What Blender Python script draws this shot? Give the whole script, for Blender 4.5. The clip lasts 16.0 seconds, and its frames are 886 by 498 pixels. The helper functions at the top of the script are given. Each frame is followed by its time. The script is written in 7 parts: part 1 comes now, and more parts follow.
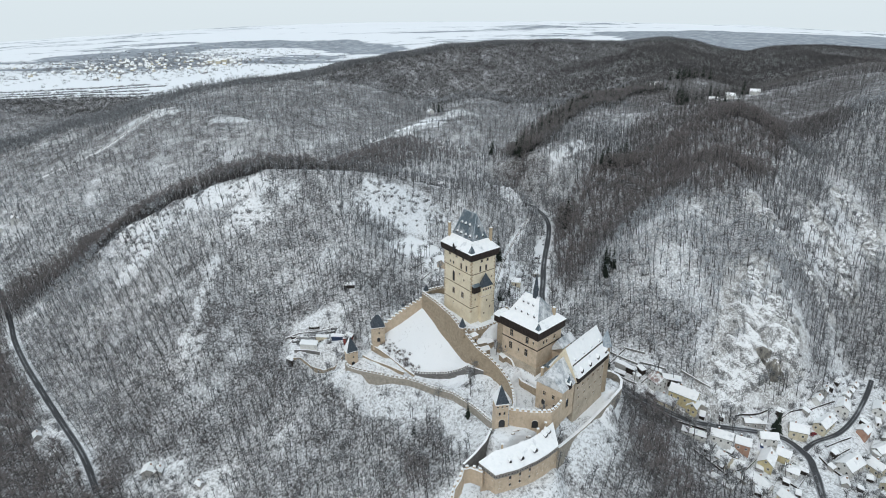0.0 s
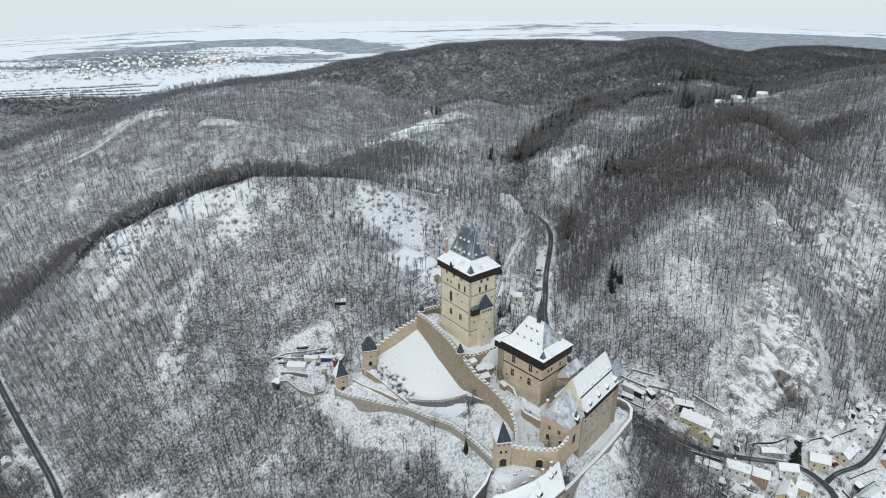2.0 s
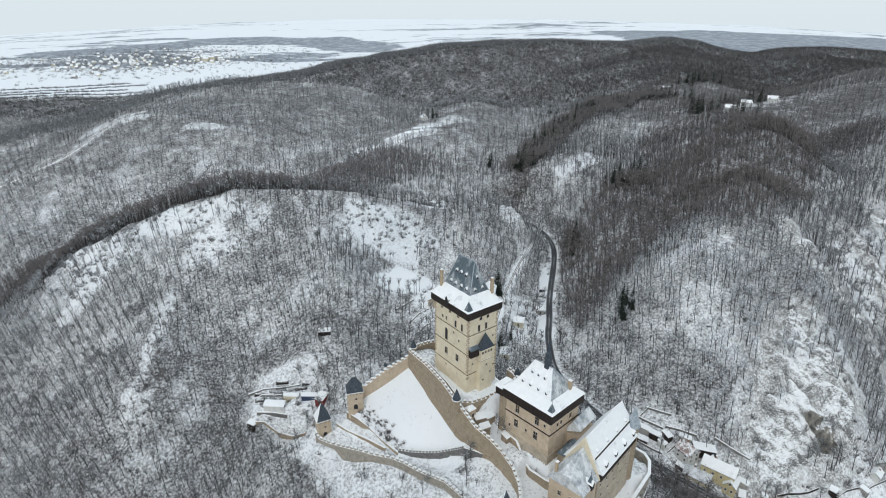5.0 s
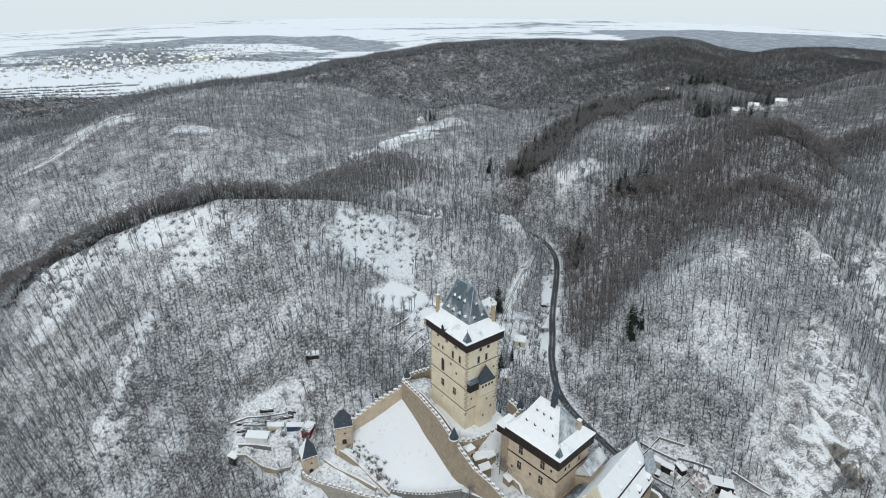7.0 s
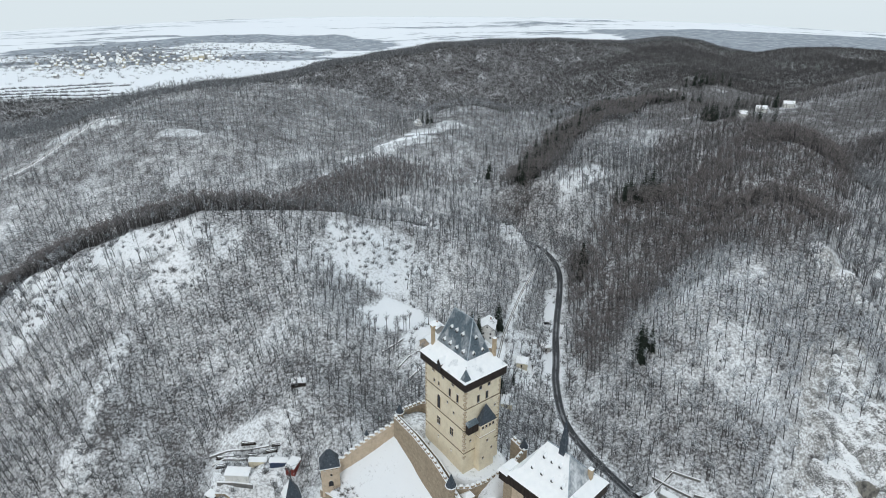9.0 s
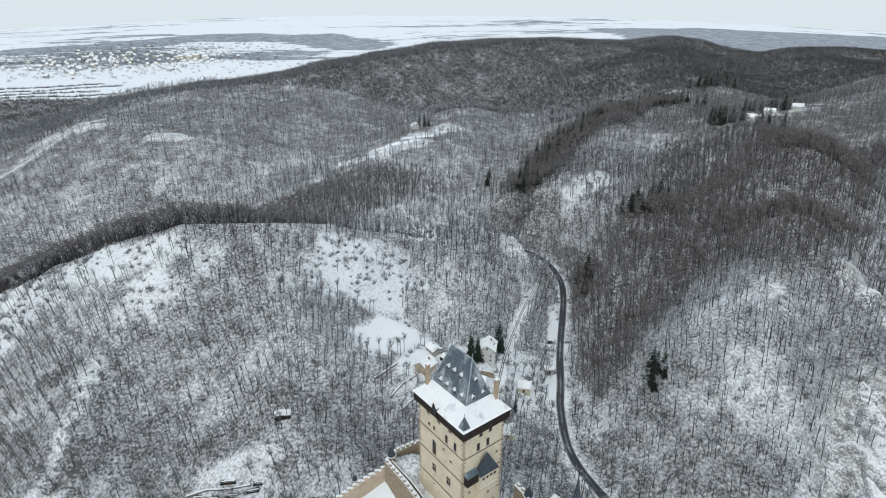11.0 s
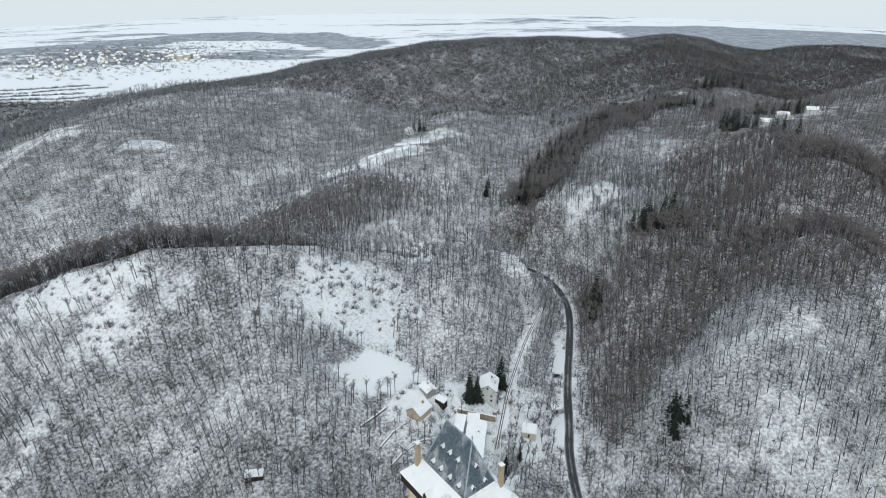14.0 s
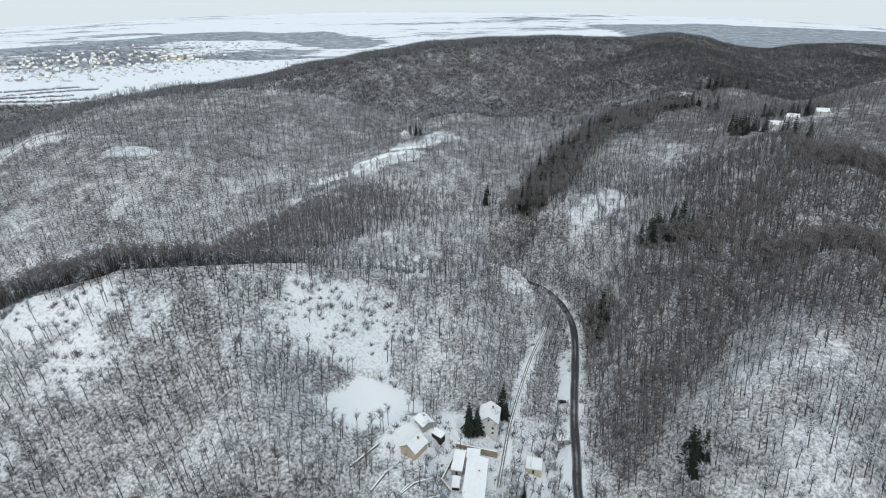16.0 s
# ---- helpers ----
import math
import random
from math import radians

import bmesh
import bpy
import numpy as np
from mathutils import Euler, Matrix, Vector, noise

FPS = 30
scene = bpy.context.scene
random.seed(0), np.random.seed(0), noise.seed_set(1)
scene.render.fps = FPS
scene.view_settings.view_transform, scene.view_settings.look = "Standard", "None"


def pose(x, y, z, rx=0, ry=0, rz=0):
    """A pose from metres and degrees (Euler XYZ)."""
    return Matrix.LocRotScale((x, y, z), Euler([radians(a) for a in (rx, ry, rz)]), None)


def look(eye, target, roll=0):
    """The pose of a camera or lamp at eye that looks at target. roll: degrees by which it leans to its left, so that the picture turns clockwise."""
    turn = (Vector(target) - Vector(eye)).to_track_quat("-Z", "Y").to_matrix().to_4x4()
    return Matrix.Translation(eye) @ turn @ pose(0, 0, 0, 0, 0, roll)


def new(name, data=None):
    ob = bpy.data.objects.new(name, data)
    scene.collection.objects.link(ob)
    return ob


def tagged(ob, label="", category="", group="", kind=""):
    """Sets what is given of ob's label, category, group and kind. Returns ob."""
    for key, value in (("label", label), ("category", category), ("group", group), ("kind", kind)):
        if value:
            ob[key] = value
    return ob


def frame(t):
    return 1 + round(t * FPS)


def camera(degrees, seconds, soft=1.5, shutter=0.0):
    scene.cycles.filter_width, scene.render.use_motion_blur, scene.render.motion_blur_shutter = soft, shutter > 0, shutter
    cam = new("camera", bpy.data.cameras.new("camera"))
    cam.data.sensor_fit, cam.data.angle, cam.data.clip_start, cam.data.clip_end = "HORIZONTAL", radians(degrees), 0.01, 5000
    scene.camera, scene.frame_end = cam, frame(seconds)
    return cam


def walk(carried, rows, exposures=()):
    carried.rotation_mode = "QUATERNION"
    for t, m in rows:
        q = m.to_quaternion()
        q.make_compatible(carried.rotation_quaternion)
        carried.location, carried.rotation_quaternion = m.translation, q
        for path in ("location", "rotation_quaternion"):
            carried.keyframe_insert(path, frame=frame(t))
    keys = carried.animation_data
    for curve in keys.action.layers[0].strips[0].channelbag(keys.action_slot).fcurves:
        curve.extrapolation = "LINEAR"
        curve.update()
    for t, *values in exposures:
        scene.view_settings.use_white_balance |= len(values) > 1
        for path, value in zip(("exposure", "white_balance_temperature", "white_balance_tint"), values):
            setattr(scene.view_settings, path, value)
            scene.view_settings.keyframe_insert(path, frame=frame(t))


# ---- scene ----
cam = camera(77.0, 16.0, soft=1.0)
# seconds, eye, yaw, pitch, roll of the drone
PATH = [
    (0, 0.734, -4.680, 164.482, -0.218, -22.243, -0.190),
    (0.5, 0.949, 1.451, 164.680, -0.271, -22.267, -0.135),
    (1, 1.169, 7.577, 164.878, -0.324, -22.291, -0.082),
    (1.5, 1.395, 13.699, 165.078, -0.377, -22.315, -0.030),
    (2, 1.627, 19.815, 165.278, -0.429, -22.340, 0.021),
    (2.5, 1.864, 25.926, 165.480, -0.481, -22.364, 0.070),
    (3, 2.108, 32.032, 165.682, -0.532, -22.390, 0.118),
    (3.5, 2.357, 38.133, 165.886, -0.583, -22.415, 0.163),
    (4, 2.611, 44.229, 166.090, -0.633, -22.441, 0.206),
    (4.75, 3.004, 53.364, 166.399, -0.708, -22.480, 0.267),
    (5.5, 3.410, 62.487, 166.709, -0.781, -22.520, 0.322),
    (6.5, 3.971, 74.633, 167.127, -0.878, -22.574, 0.386),
    (7, 4.260, 80.699, 167.337, -0.925, -22.602, 0.413),
    (7.5, 4.555, 86.759, 167.548, -0.972, -22.630, 0.438),
    (8, 4.856, 92.814, 167.760, -1.019, -22.658, 0.458),
    (8.5, 5.163, 98.865, 167.973, -1.065, -22.687, 0.476),
    (9, 5.475, 104.910, 168.187, -1.111, -22.715, 0.489),
    (9.8, 5.986, 114.572, 168.531, -1.183, -22.762, 0.503),
    (10.7, 6.579, 125.426, 168.922, -1.263, -22.816, 0.505),
    (11.5, 7.122, 135.060, 169.272, -1.333, -22.864, 0.496),
    (12, 7.468, 141.075, 169.491, -1.376, -22.895, 0.483),
    (12.5, 7.821, 147.085, 169.712, -1.418, -22.926, 0.467),
    (13, 8.179, 153.089, 169.934, -1.460, -22.957, 0.445),
    (13.5, 8.542, 159.089, 170.156, -1.502, -22.989, 0.418),
    (14, 8.912, 165.083, 170.380, -1.543, -23.021, 0.385),
    (14.5, 9.287, 171.073, 170.605, -1.584, -23.053, 0.347),
    (15, 9.668, 177.057, 170.830, -1.624, -23.085, 0.304),
    (15.5, 10.055, 183.036, 171.057, -1.664, -23.118, 0.255),
    (16, 10.448, 189.011, 171.284, -1.703, -23.151, 0.199),
]
walk(cam, [(t, pose(x, y, z, 90 + pitch, 0, yaw) @ pose(0, 0, 0, 0, 0, roll)) for t, x, y, z, yaw, pitch, roll in PATH])
# ==== light ====
world = bpy.data.worlds.new("overcast_sky")
scene.world = world
world.use_nodes = True
wn = world.node_tree
wn.nodes.clear()
sky = wn.nodes.new("ShaderNodeTexSky")
sky.sky_type, sky.sun_disc = "NISHITA", False
sky.sun_elevation, sky.sun_rotation = radians(38), radians(200)
sky.air_density, sky.dust_density, sky.ozone_density = 1.0, 4.0, 1.0
grey = wn.nodes.new("ShaderNodeMix")
grey.data_type = "RGBA"
grey.inputs[0].default_value = 0.80
grey.inputs[7].default_value = (8.9, 10.0, 10.6, 1)
wbg = wn.nodes.new("ShaderNodeBackground")
wbg.inputs["Strength"].default_value = 0.098
wout = wn.nodes.new("ShaderNodeOutputWorld")
wn.links.new(sky.outputs[0], grey.inputs[6])
wn.links.new(grey.outputs[2], wbg.inputs["Color"])
wn.links.new(wbg.outputs[0], wout.inputs["Surface"])
sun_data = bpy.data.lights.new("sun", "SUN")
sun_data.energy, sun_data.angle, sun_data.color = 0.5, radians(30), (1.0, 0.98, 0.95)
sun = new("sun", sun_data)
sun.matrix_world = look((-150, -300, 400), (0, 0, 0))

# ==== materials ====
def mat(name, build, rough=0.8):
    m = bpy.data.materials.new(name)
    m.use_nodes = True
    nt = m.node_tree
    bsdf = nt.nodes["Principled BSDF"]
    bsdf.inputs["Roughness"].default_value = rough
    bsdf.inputs["Specular IOR Level"].default_value = 0.2
    build(nt, bsdf)
    return m


def noise_tex(nt, scale, detail=4.0, rough=0.55, coord="pos", stretch=None):
    n = nt.nodes.new("ShaderNodeTexNoise")
    n.inputs["Scale"].default_value, n.inputs["Detail"].default_value, n.inputs["Roughness"].default_value = scale, detail, rough
    if coord == "pos":
        src = nt.nodes.new("ShaderNodeNewGeometry").outputs["Position"]
    else:
        src = nt.nodes.new("ShaderNodeTexCoord").outputs["Object"]
    if stretch:
        mp = nt.nodes.new("ShaderNodeMapping")
        mp.inputs["Scale"].default_value = stretch
        nt.links.new(src, mp.inputs["Vector"])
        src = mp.outputs[0]
    nt.links.new(src, n.inputs["Vector"])
    return n.outputs["Fac"]


def ramp(nt, fac, stops):
    r = nt.nodes.new("ShaderNodeValToRGB")
    els = r.color_ramp.elements
    while len(els) < len(stops):
        els.new(0.5)
    for e, (p, c) in zip(els, stops):
        e.position, e.color = p, (*c, 1) if len(c) == 3 else c
    nt.links.new(fac, r.inputs["Fac"])
    return r.outputs["Color"]


def math_node(nt, op, a, b, clamp=False):
    n = nt.nodes.new("ShaderNodeMath")
    n.operation, n.use_clamp = op, clamp
    for s, v in zip(n.inputs, (a, b)):
        if isinstance(v, (int, float)):
            s.default_value = v
        else:
            nt.links.new(v, s)
    return n.outputs[0]


def mix(nt, fac, a, b, blend="MIX"):
    n = nt.nodes.new("ShaderNodeMix")
    n.data_type, n.blend_type = "RGBA", blend
    for s, v in zip((n.inputs[0], n.inputs[6], n.inputs[7]), (fac, a, b)):
        if isinstance(v, (int, float)):
            s.default_value = v
        elif isinstance(v, tuple):
            s.default_value = (*v, 1)
        else:
            nt.links.new(v, s)
    return n.outputs[2]


def bump(nt, bsdf, height, strength=0.4, dist=0.1):
    b = nt.nodes.new("ShaderNodeBump")
    b.inputs["Strength"].default_value, b.inputs["Distance"].default_value = strength, dist
    nt.links.new(height, b.inputs["Height"])
    nt.links.new(b.outputs[0], bsdf.inputs["Normal"])


def normal_up(nt):
    s = nt.nodes.new("ShaderNodeSeparateXYZ")
    nt.links.new(nt.nodes.new("ShaderNodeNewGeometry").outputs["Normal"], s.inputs[0])
    return s.outputs["Z"]


SNOW = (0.90, 0.915, 0.935)


def attr(nt, name):
    a = nt.nodes.new("ShaderNodeAttribute")
    a.attribute_name = name
    return a.outputs["Fac"]


def ground_nodes(nt, b):
    # forest floor: snow broken by leaf litter, brush and rock; "wood" says how much forest stands there
    fine = noise_tex(nt, 0.75, 5, 0.7)
    mid = noise_tex(nt, 0.09, 4, 0.6)
    coarse = noise_tex(nt, 0.018, 3, 0.5)
    wood = attr(nt, "wood")
    f = math_node(nt, "ADD", math_node(nt, "MULTIPLY", fine, 0.8), math_node(nt, "MULTIPLY", mid, 0.3))
    f = math_node(nt, "ADD", f, math_node(nt, "MULTIPLY", coarse, 0.14))
    f = math_node(nt, "SUBTRACT", f, math_node(nt, "MULTIPLY", wood, 0.287))
    f = math_node(nt, "SUBTRACT", f, math_node(nt, "MULTIPLY", attr(nt, "brown"), 0.05))
    litter = ramp(nt, noise_tex(nt, 0.25, 3), [(0.3, (0.065, 0.060, 0.060)), (0.7, (0.15, 0.147, 0.150))])
    cover = ramp(nt, f, [(0.25, (0, 0, 0)), (0.50, (1, 1, 1))])
    snow = ramp(nt, coarse, [(0.3, (0.81, 0.84, 0.875)), (0.7, SNOW)])
    col = mix(nt, cover, litter, snow)
    broken = math_node(nt, "ADD", math_node(nt, "MULTIPLY", noise_tex(nt, 1.1, 6, 0.75, stretch=(1.0, 1.0, 0.5)), 0.62), math_node(nt, "MULTIPLY", noise_tex(nt, 0.16, 5, 0.7), 0.38))
    rockc = ramp(nt, broken, [(0.37, (0.10, 0.097, 0.092)), (0.48, (0.35, 0.345, 0.34)), (0.565, (0.82, 0.84, 0.86))])
    rockf = ramp(nt, math_node(nt, "ADD", attr(nt, "rock"), math_node(nt, "MULTIPLY", math_node(nt, "SUBTRACT", mid, 0.5), 0.8)), [(0.45, (0, 0, 0)), (0.6, (1, 1, 1))])
    col = mix(nt, rockf, col, rockc)
    # open farmland: white fields, broken by strips of wood and hedges
    strips = noise_tex(nt, 0.0030, 4, 0.55, stretch=(0.35, 1.5, 1.0))
    scrub = noise_tex(nt, 0.02, 4, 0.6, stretch=(0.5, 1.4, 1.0))
    f = math_node(nt, "ADD", math_node(nt, "MULTIPLY", strips, 0.8), math_node(nt, "MULTIPLY", scrub, 0.2))
    f = math_node(nt, "ADD", f, math_node(nt, "MULTIPLY", attr(nt, "farwood"), 0.3))
    broken = noise_tex(nt, 0.011, 5, 0.75, stretch=(0.6, 1.6, 1.0))
    f = math_node(nt, "ADD", f, math_node(nt, "MULTIPLY", math_node(nt, "SUBTRACT", broken, 0.55), 0.55))
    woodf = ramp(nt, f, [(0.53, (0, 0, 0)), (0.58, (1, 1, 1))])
    # wood colours with distance haze painted in: lighter and bluer than bark
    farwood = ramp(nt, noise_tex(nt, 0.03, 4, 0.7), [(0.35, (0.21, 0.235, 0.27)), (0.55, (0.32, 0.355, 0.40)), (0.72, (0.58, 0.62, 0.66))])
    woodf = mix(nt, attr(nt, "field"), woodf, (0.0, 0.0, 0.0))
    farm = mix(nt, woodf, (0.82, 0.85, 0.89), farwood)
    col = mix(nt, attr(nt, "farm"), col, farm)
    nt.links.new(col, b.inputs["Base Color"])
    bump(nt, b, fine, 0.5, 0.6)


M_GROUND = mat("snowy_forest_floor", ground_nodes, 0.9)


def plaster_nodes(c1, c2, stain, streaks=0.65):
    def go(nt, b):
        col = ramp(nt, noise_tex(nt, 0.22, 6, 0.7), [(0.35, c1), (0.62, c2)])
        col = mix(nt, 0.22, col, ramp(nt, noise_tex(nt, 2.6, 4, 0.7), [(0.35, tuple(v * 0.72 for v in c1)), (0.65, c2)]))
        blot = ramp(nt, noise_tex(nt, 0.5, 6, 0.75, stretch=(1.0, 1.0, 0.55)), [(0.50, (0, 0, 0)), (0.70, (streaks, streaks, streaks))])
        col = mix(nt, blot, col, stain)
        runs = ramp(nt, noise_tex(nt, 0.8, 5, 0.75, stretch=(1.0, 1.0, 0.12)), [(0.56, (0, 0, 0)), (0.78, (streaks * 0.7,) * 3)])
        col = mix(nt, runs, col, stain)
        nt.links.new(col, b.inputs["Base Color"])
        bump(nt, b, noise_tex(nt, 3.0, 5, 0.7), 0.3, 0.05)
    return go


M_PLASTER = mat("ochre_plaster", plaster_nodes((0.52, 0.415, 0.305), (0.66, 0.545, 0.42), (0.33, 0.275, 0.22)), 0.9)
M_OLDPLASTER = mat("weathered_grey_ochre_plaster", plaster_nodes((0.40, 0.345, 0.275), (0.57, 0.495, 0.40), (0.27, 0.24, 0.205)), 0.95)
M_PALE = mat("pale_cream_plaster", plaster_nodes((0.72, 0.63, 0.47), (0.82, 0.74, 0.58), (0.42, 0.36, 0.28), 0.34), 0.9)


def snow_nodes(nt, b):
    nt.links.new(ramp(nt, noise_tex(nt, 0.3, 4), [(0.3, (0.86, 0.88, 0.905)), (0.6, (0.92, 0.932, 0.945))]), b.inputs["Base Color"])
    bump(nt, b, noise_tex(nt, 0.8, 5), 0.25, 0.2)


M_SNOW = mat("snow", snow_nodes, 0.7)

# ==== terrain ====
# crest lines: (x, y, height) along each ridge, side slope, roundness
RIDGES = [
    ([(12, 110, -95), (18, 165, -45), (25, 205, -16), (45, 235, -2), (20, 275, -5), (0, 300, -8), (-30, 320, -9), (-60, 345, 1), (-62, 380, 20), (-95, 440, 38)], 0.8, 10),
    ([(20, 275, -1), (-38, 287, -28), (-58, 285, -31)], 0.78, 8),
    ([(0, 300, -12), (2, 345, -8), (2, 385, 0), (40, 407, -14), (30, 484, 11)], 0.75, 10),
    ([(-480, 560, -100), (-400, 530, -70), (-320, 490, -29), (-260, 455, 9), (-215, 440, 31), (-180, 440, 45), (-140, 440, 57), (-100, 452, 51), (-60, 470, 44), (-20, 490, 30), (25, 500, 14), (60, 520, -1)], 1.05, 14),
    ([(-172, 420, 28), (-165, 350, -8), (-160, 300, -48), (-150, 262, -75)], 1.1, 14),
    ([(-62, 570, 35), (-50, 610, 37), (-35, 668, 33), (-15, 740, 38), (-12, 809, 42), (60, 900, 47)], 0.42, 40),
    ([(-35, 668, 32), (31, 727, 41), (60, 900, 47)], 0.45, 40),
    ([(-900, 640, -110), (-720, 720, -20), (-600, 770, 10), (-491, 820, 37), (-442, 870, 46), (-394, 940, 57), (-328, 1000, 69), (-243, 1050, 73), (-166, 1150, 88), (-72, 1280, 103), (24, 1350, 116), (178, 1480, 120), (341, 1620, 115), (529, 1750, 108), (690, 1800, 118), (740, 1800, 112), (809, 1800, 95), (877, 1800, 84)], 0.45, 60),
    ([(-1100, 850, -4), (-717, 1000, 7), (-600, 1070, 14), (-480, 1150, 20)], 0.4, 60),
    ([(-520, 690, -30), (-450, 715, 4), (-398, 725, 32), (-371, 748, 53), (-330, 745, 50), (-267, 715, 49), (-209, 700, 41), (-185, 1021, 66)], 0.8, 18),
    ([(-371, 748, 51), (-394, 940, 57)], 0.5, 40),
    ([(-330, 745, 47), (-328, 1000, 68)], 0.5, 40),
    ([(-267, 715, 47), (-243, 1050, 72)], 0.5, 40),
    ([(-150, 690, 24), (-166, 1150, 86)], 0.35, 40),
    ([(205, 292, -52), (165, 350, -1), (172, 385, 30), (235, 450, 58), (290, 450, 38), (290, 540, 74), (300, 680, 64)], 0.91, 16),
    ([(112, 484, 4), (148, 500, 31), (211, 508, 42), (290, 540, 76)], 0.7, 20),
    ([(300, 680, 60), (391, 778, 69), (447, 781, 74), (560, 810, 84)], 0.4, 40),
    ([(300, 680, 65), (325, 900, 54), (420, 1060, 84), (520, 1400, 100), (640, 1700, 102)], 0.4, 70),
    ([(84, 574, 26), (117, 590, 37), (145, 600, 45), (164, 576, 45), (150, 600, 45), (190, 700, 55), (215, 820, 62), (325, 900, 56)], 0.47, 20),
    ([(235, 450, 47), (248, 400, 31), (220, 330, -2)], 1.26, 12),
    ([(480, 420, 33), (520, 560, 98), (620, 760, 98)], 0.59, 50),
    ([(620, 760, 96), (760, 1000, 98), (860, 1400, 92), (917, 1550, 102), (1001, 1550, 105), (1169, 1600, 92), (1400, 1750, 74)], 0.42, 90),
    ([(1150, 3200, 75), (1279, 3200, 102), (1366, 3200, 116), (1456, 3200, 114), (1549, 3200, 102), (1700, 3200, 98), (1882, 3200, 88), (2037, 3200, 70)], 0.25, 120),
]
# valley floors: (x, y, height)
VALLEYS = [(-240, 200, -109), (-240, 290, -106), (-330, 370, -101), (-420, 500, -100), (-120, 250, -96), (-50, 235, -85), (-250, 560, -30), (-430, 630, -61), (0, 60, -110), (100, 150, -85), (210, 235, -76), (290, 300, -81), (380, 390, -70), (150, 285, -57), (95, 345, -42), (80, 395, -34), (85, 440, -30), (98, 510, -20), (72, 560, -8), (80, 720, 10), (120, 900, 24)]


def ridge_height(px, py, crest, slope, r):
    best = np.full(px.shape, -1e4)
    for (x0, y0, z0), (x1, y1, z1) in zip(crest, crest[1:]):
        dx, dy = x1 - x0, y1 - y0
        s = np.clip(((px - x0) * dx + (py - y0) * dy) / (dx * dx + dy * dy), 0, 1)
        d = np.hypot(px - x0 - s * dx, py - y0 - s * dy)
        best = np.maximum(best, z0 + s * (z1 - z0) - slope * (np.sqrt(d * d + r * r) - r))
    return best


def fbm(px, py, scale, seed=0, octaves=4):
    out, amp = np.zeros(px.shape), 1.0
    rng = np.random.RandomState(seed)
    for _ in range(octaves):
        for _ in range(4):
            a, ph = rng.uniform(0, 2 * math.pi), rng.uniform(0, 6.28, 2)
            u = (px * math.cos(a) + py * math.sin(a)) / scale
            v = (-px * math.sin(a) + py * math.cos(a)) / scale
            out += amp * 0.5 * np.sin(u * 2.1 + ph[0] + 1.3 * np.sin(v * 1.7 + ph[1]))
        scale, amp = scale * 0.5, amp * 0.5
    return out * 0.5


def far_land(px, py):
    # the open plain and its low hills, lower towards both sides
    az = np.degrees(np.arctan2(px, py))
    dist = np.hypot(px, py)
    rim = 163 - 0.085 * np.maximum(0, np.abs(az - 4) - 3) ** 2.05
    near = 47 + 17 * np.tanh(px / 350)
    s = np.clip((dist - 2200) / 2300, 0, 1)
    return near * (1 - s) + rim * s + 6 * fbm(px, py, 420, 5, 3)


def natural(px, py):
    px, py = np.asarray(px, float), np.asarray(py, float)
    w, v = np.zeros(px.shape), np.zeros(px.shape)
    for x, y, z in VALLEYS:
        k = 1.0 / ((px - x) ** 2 + (py - y) ** 2 + 300.0) ** 2
        w, v = w + k, v + k * z
    base = v / w
    far = np.clip((np.hypot(px, py) - 900) / 400, 0, 1)
    base = base * (1 - far) + far_land(px, py) * far
    hs = [base] + [ridge_height(px, py, *r) for r in RIDGES]
    top = np.max(hs, axis=0)
    k = 9.0
    z = top + k * np.log(sum(np.exp(np.clip((h - top) / k, -40, 0)) for h in hs)) - k * 0.3
    rough = np.clip((np.hypot(px - 20, py - 250) - 70) / 120, 0, 1)
    return z + rough * (0.9 * fbm(px, py, 45, 3, 3) + 3.0 * fbm(px, py, 160, 4, 2))




# roads and tracks: centre line (x, y), width
FOREST_TRACK = [(-470, 640), (-433, 653), (-409, 664), (-389, 695), (-374, 730), (-369, 750), (-374, 792)]
ROADS = {
    "valley_road": ([(203, 205), (207, 223), (211, 235), (212, 247), (208, 255), (201, 259), (190, 261), (175, 261), (161, 261), (150, 263), (141, 268), (130, 276), (117, 287), (101, 305), (87, 326), (78, 350), (78, 376), (82, 396), (87, 423), (95, 455), (101, 480), (104, 501), (102, 520), (95, 538), (85, 549), (71, 555)], 4.6),
    "village_road": ([(211, 250), (221, 256), (235, 260), (246, 266), (259, 276), (276, 292), (287, 304)], 3.0),
    "west_road": ([(-447, 502), (-415, 467), (-390, 440), (-373, 420), (-357, 400), (-328, 369), (-290, 332), (-252.5, 297), (-235, 281), (-220, 266), (-203, 246)], 4.0),
    "forest_track": (FOREST_TRACK, 4.5),
    "footpath": ([(41, 374), (46, 392), (52, 412), (66, 448), (80, 474)], 2.0),
}
# levelled pads: x, y, radius, height
PADS = [(-74, 311, 9, -25.6), (-88, 308, 8, -28.6), (-37, 277, 4, -12), (-50, 273, 4, -27), (9, 283, 17, 9.6), (24, 272, 9, 8.8), (-3, 292, 4, 13), (52, 246, 9, -4), (38, 249, 3, -5), (44, 216, 7, -13), (35, 202, 5, -11.2), (30, 198, 6, -11), (40, 198, 6, -11.5), (72, 226, 6, -23), (84, 239, 6, -23), (93, 252, 6, -22), (30, 182, 8, -25), (44, 190, 8, -26), (4, 380, 9, -7), (38, 402, 9, -13.5), (26, 376, 11, -13), (28, 363, 9, -14)]
